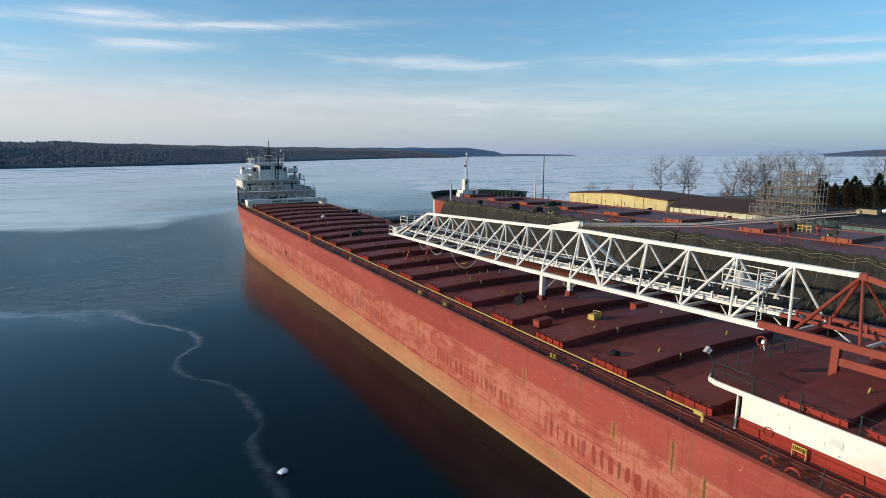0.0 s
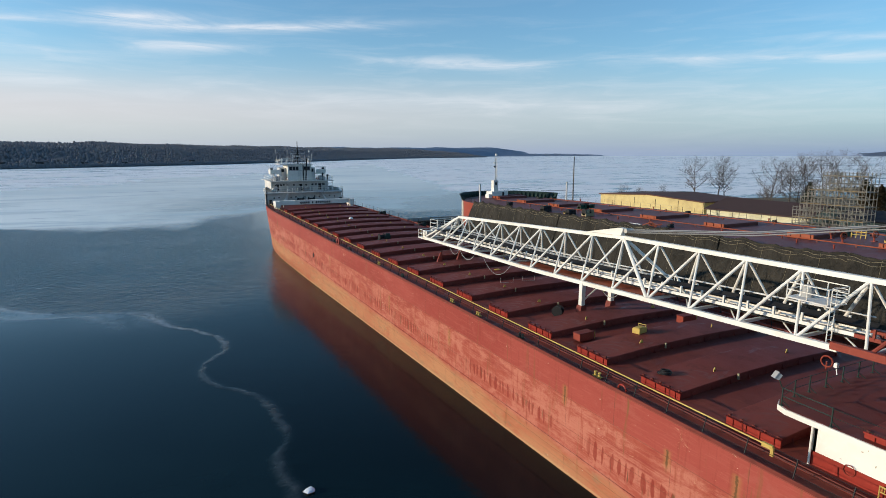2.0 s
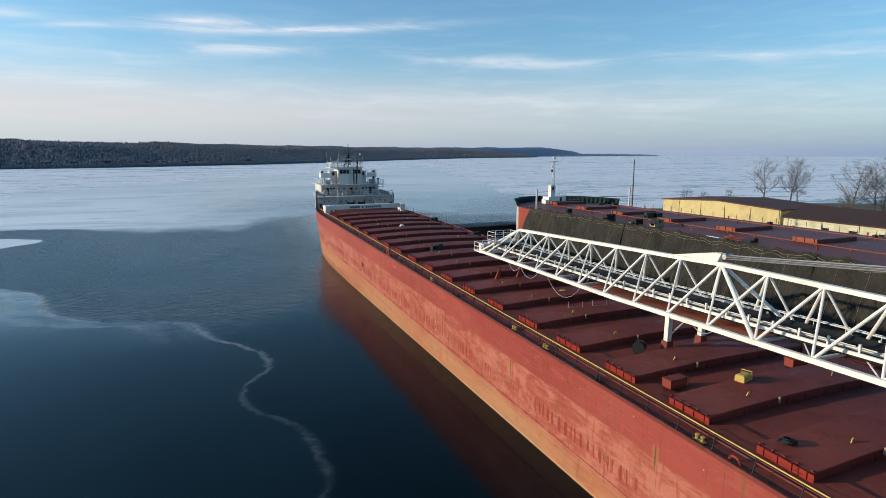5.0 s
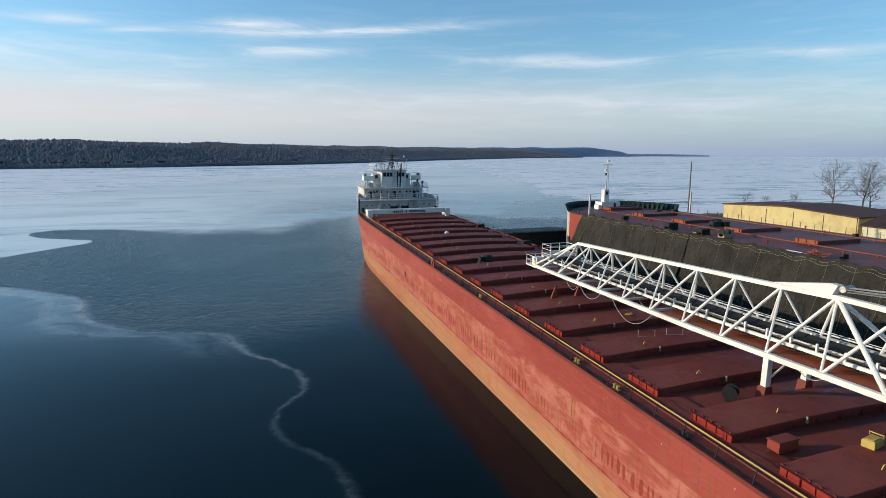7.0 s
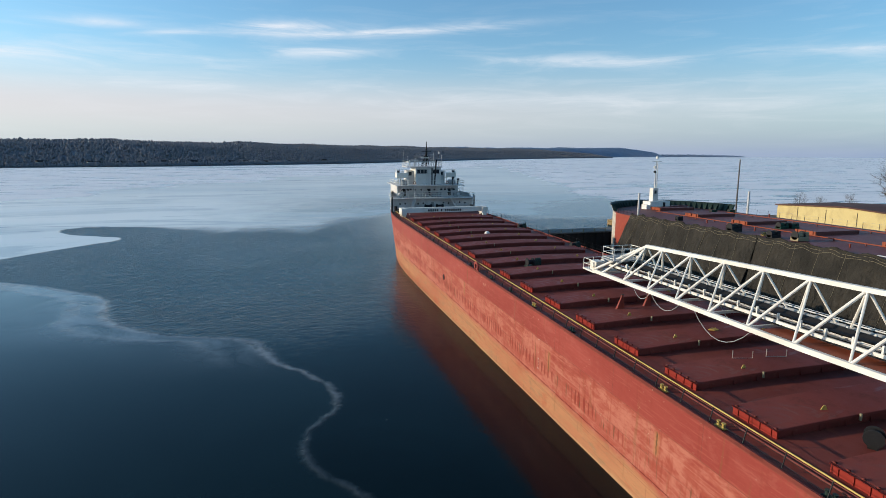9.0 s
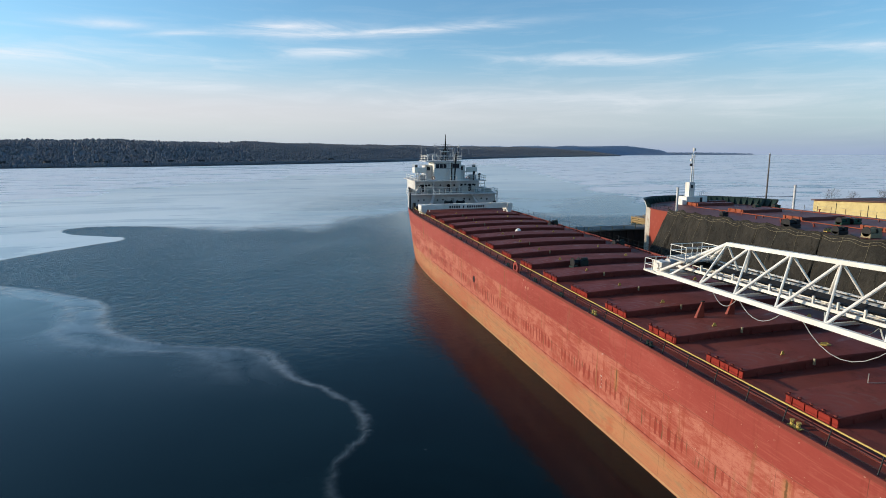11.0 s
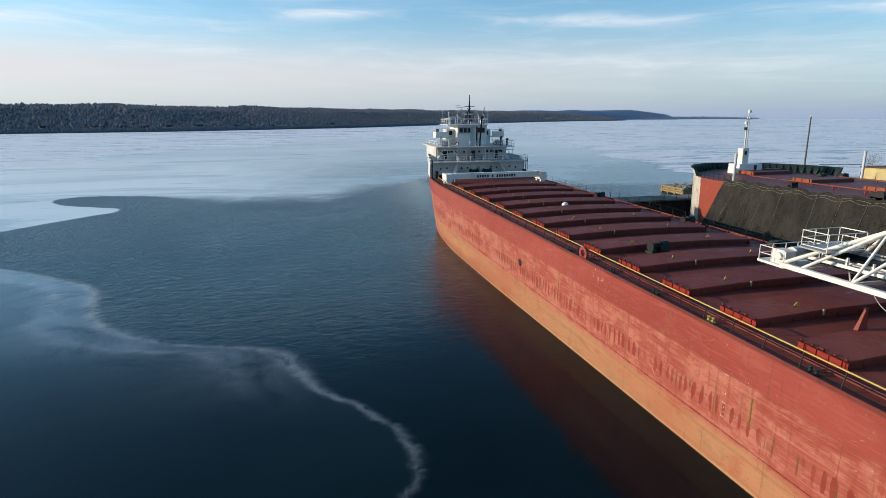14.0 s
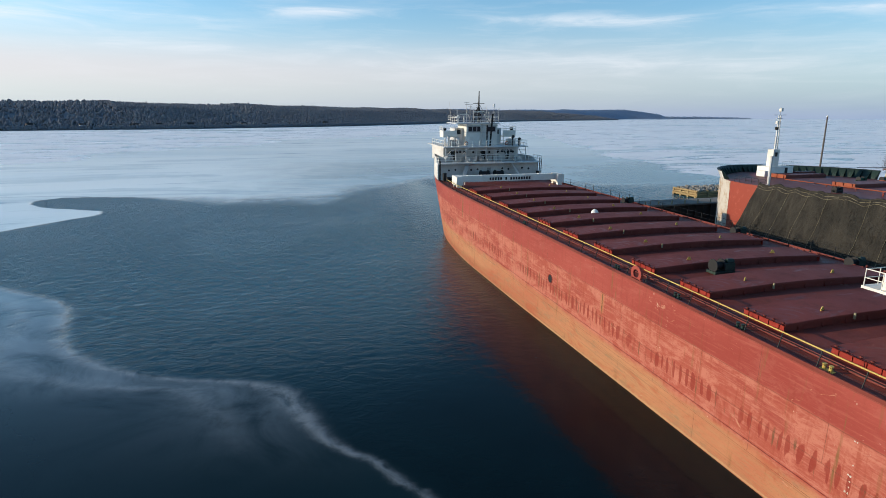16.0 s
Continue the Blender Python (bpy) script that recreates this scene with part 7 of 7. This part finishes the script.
# scaffold tower
sc = thing("scaffold_tower", "tall tangled galvanised scaffold tower", "scaffold")
sx, sy = 98.0, 49.5
lv, nx, ny, bay = 1.6, 4, 11, 1.5
heights = [5, 7, 8, 8, 10, 10, 10, 10, 10, 10, 10]
for i in range(nx):
    for j in range(ny):
        h = heights[ny - 1 - j]
        part("standard", Geo().tube((sx + i * bay, sy + j * bay, 1.8), (sx + i * bay, sy + j * bay, 1.8 + h * lv + 0.9), 0.08, 5), SCAF, sc)
        for k in range(1, h + 1):
            z = 1.8 + k * lv
            if j < ny - 1 and k <= heights[ny - 2 - j]:
                part("ledger", Geo().tube((sx + i * bay, sy + j * bay, z), (sx + i * bay, sy + j * bay + bay, z), 0.07, 4), SCAF, sc)
                if i == 0:
                    part("guard_rail", Geo().tube((sx, sy + j * bay, z + 0.75), (sx, sy + j * bay + bay, z + 0.75), 0.05, 4), SCAF, sc)
                if (i + j + k) % 3 == 0:
                    part("brace", Geo().tube((sx + i * bay, sy + j * bay, z - lv), (sx + i * bay, sy + j * bay + bay, z), 0.06, 4), SCAF, sc)
            if i < nx - 1:
                part("transom", Geo().tube((sx + i * bay, sy + j * bay, z), (sx + i * bay + bay, sy + j * bay, z), 0.07, 4), SCAF, sc)
            if i == 0 and k <= heights[ny - 1 - j] and (k % 2 == 0 or (j * k) % 5 == 1) and j < ny - 1 and k <= heights[ny - 2 - j]:
                part("plank", Geo().box(sx, sx + bay, sy + j * bay, sy + j * bay + bay, z + 0.08, z + 0.14), LOG, sc)

# poles
for x, y, h in ((118.2, 166.1, 19.4), (96, 25, 12), (99, 18, 11)):
    p = thing("utility_pole", "slender grey utility pole", "pole", "poles", at=pose(x, y, 2.0))
    part("shaft", Geo().tube((0, 0, -0.2), (0, 0, h), 0.28, 8, 0.18), BARK, p)
    part("lamp", Geo().tube((0, 0, h), (0, 0, h + 0.35), 0.3, 8, 0.15), WHITE, p)


# ---- trees ----
def bare_tree(seed, tall):
    """A leader with limbs along it, each dividing into fine twigs: two meshes."""
    r = random.Random(seed)
    trunk, crown = Geo(), Geo()

    def twig(p, d, length, rad, depth):
        bend = (d + Vector((r.uniform(-0.2, 0.2), r.uniform(-0.2, 0.2), r.uniform(-0.02, 0.22)))).normalized()
        m = p + d * length * 0.5
        q = m + bend * length * 0.5
        crown.tube(p, m, rad, 3, rad * 0.8)
        crown.tube(m, q, rad * 0.8, 3, rad * 0.5)
        if depth == 0:
            return
        for k in range(4 if depth > 1 else 5):
            u = r.uniform(0.3, 1.0)
            at = p.lerp(m, u * 2) if u < 0.5 else m.lerp(q, u * 2 - 1)
            side = Vector((r.uniform(-1, 1), r.uniform(-1, 1), r.uniform(-0.35, 0.75))).normalized()
            twig(at, (bend * 0.75 + side * 0.75).normalized(), length * r.uniform(0.38, 0.62), rad * 0.5, depth - 1)

    p = Vector((0, 0, -0.3))
    d = Vector((r.uniform(-0.05, 0.05), r.uniform(-0.05, 0.05), 1)).normalized()
    rad = tall * 0.021
    steps = 11
    for i in range(steps):
        q = p + d * (tall * 0.9 / steps)
        trunk.tube(p, q, rad, 7, rad * 0.86)
        h = (i + 1) / steps
        if h > 0.2:
            for k in range(3):
                a = r.uniform(0, 6.283)
                reach = tall * (0.16 + 0.26 * math.sin(math.pi * min(1.0, (h - 0.1) / 0.95))) * r.uniform(0.75, 1.15)
                up = 0.45 + 0.9 * h
                twig(p.lerp(q, r.random()), Vector((math.cos(a), math.sin(a), up)).normalized(), reach, rad * r.uniform(0.35, 0.5), 3 if reach > tall * 0.2 else 2)
        d = (d + Vector((r.uniform(-0.12, 0.12), r.uniform(-0.12, 0.12), 0.05))).normalized()
        p, rad = q, rad * 0.86
    return trunk.mesh("trunk", BARK), crown.mesh("crown", TWIG)


KINDS = [bare_tree(s, 15) for s in (11, 12, 13, 14)]


def plant(kind, x, y, size, turn, label="tall leafless deciduous tree with fine grey-brown twigs"):
    t = thing("tree", label, "tree", "bare trees on the shore", at=pose(x, y, 2.0, 0, 0, turn) @ Matrix.Diagonal((size, size, size, 1)))
    part("trunk", KINDS[kind][0], BARK, t)
    part("crown", KINDS[kind][1], TWIG, t)
    return t


for kind, x, y, size, turn in ((0, 191.7, 167.6, 1.20, 0), (1, 204, 164, 1.22, 70), (3, 207, 163, 0.95, 10), (2, 176, 172, 0.42, 30), (3, 146, 166, 0.48, 10), (1, 153, 165, 0.40, 80), (3, 172, 118, 1.18, 200),
                               (0, 176, 113, 1.12, 30), (2, 179, 112, 1.05, 120), (1, 185, 112, 1.30, 250), (2, 197, 113, 1.28, 300), (3, 203, 110, 1.34, 20), (0, 208, 105, 1.28, 110), (3, 232, 92, 1.42, 330),
                               (1, 166, 116, 0.62, 75), (0, 163, 113, 0.5, 20), (0, 206, 66, 1.3, 40), (1, 240, 88, 1.3, 15)):
    plant(kind, x, y, size, turn)


def conifer(seed, tall, wide):
    r = random.Random(seed)
    q = Geo()
    for k in range(1000):
        u = r.random() ** 0.8
        z = tall * (0.08 + 0.9 * u)
        rad = wide * (1 - u) ** 0.7 * r.uniform(0.45, 1.1)
        a = r.uniform(0, 6.283)
        c = Vector((rad * math.cos(a), rad * math.sin(a), z))
        s = r.uniform(0.18, 0.42) * wide / 2.4
        o = [Vector((r.uniform(-1, 1), r.uniform(-1, 1), r.uniform(-0.6, 0.6))) * s for _ in range(4)]
        q.add([c + v for v in o], [(0, 1, 2), (0, 2, 3), (0, 3, 1), (1, 3, 2)])
    me = bpy.data.meshes.new("crown")
    me.from_pydata(q.v, [], q.f)
    return me


CON = [conifer(s, 10, 2.6) for s in (1, 2)]
CED = [conifer(s, 8.5, 1.9) for s in (3, 4)]
for me in CON:
    me.materials.append(CONIFER)
for me in CED:
    me.materials.append(CEDAR)
trunk_me = Geo().tube((0, 0, -0.3), (0, 0, 6), 0.22, 7, 0.08).mesh("trunk", BARK)


def evergreen(me, x, y, s, label, group):
    t = thing("evergreen_tree", label, "tree", group, at=pose(x, y, 2.0, 0, 0, rnd.uniform(0, 360)) @ Matrix.Diagonal((s * 1.15, s * 1.15, s, 1)))
    part("trunk", trunk_me, BARK, t)
    part("crown", me, CONIFER, t)


for k in range(22):
    evergreen(CED[k % 2], 186.5 + k * 1.05 + rnd.uniform(-0.5, 0.5), 94.5 - k * 0.78 + rnd.uniform(-0.8, 0.8), rnd.uniform(1.0, 1.25), "brownish winter cedar in a dense row", "cedar row")
for x, y, s in ((181, 109, 1.55), (210, 105, 1.6), (212.5, 104, 1.35), (216, 98.5, 1.6), (219, 97, 1.75), (222, 96.5, 1.5), (229, 93, 1.9), (231, 90, 1.5), (243, 80, 1.6), (247, 75, 1.5)):
    evergreen(CON[int(x) % 2], x, y, s * 0.68, "dark green conifer among bare trees", "conifers")
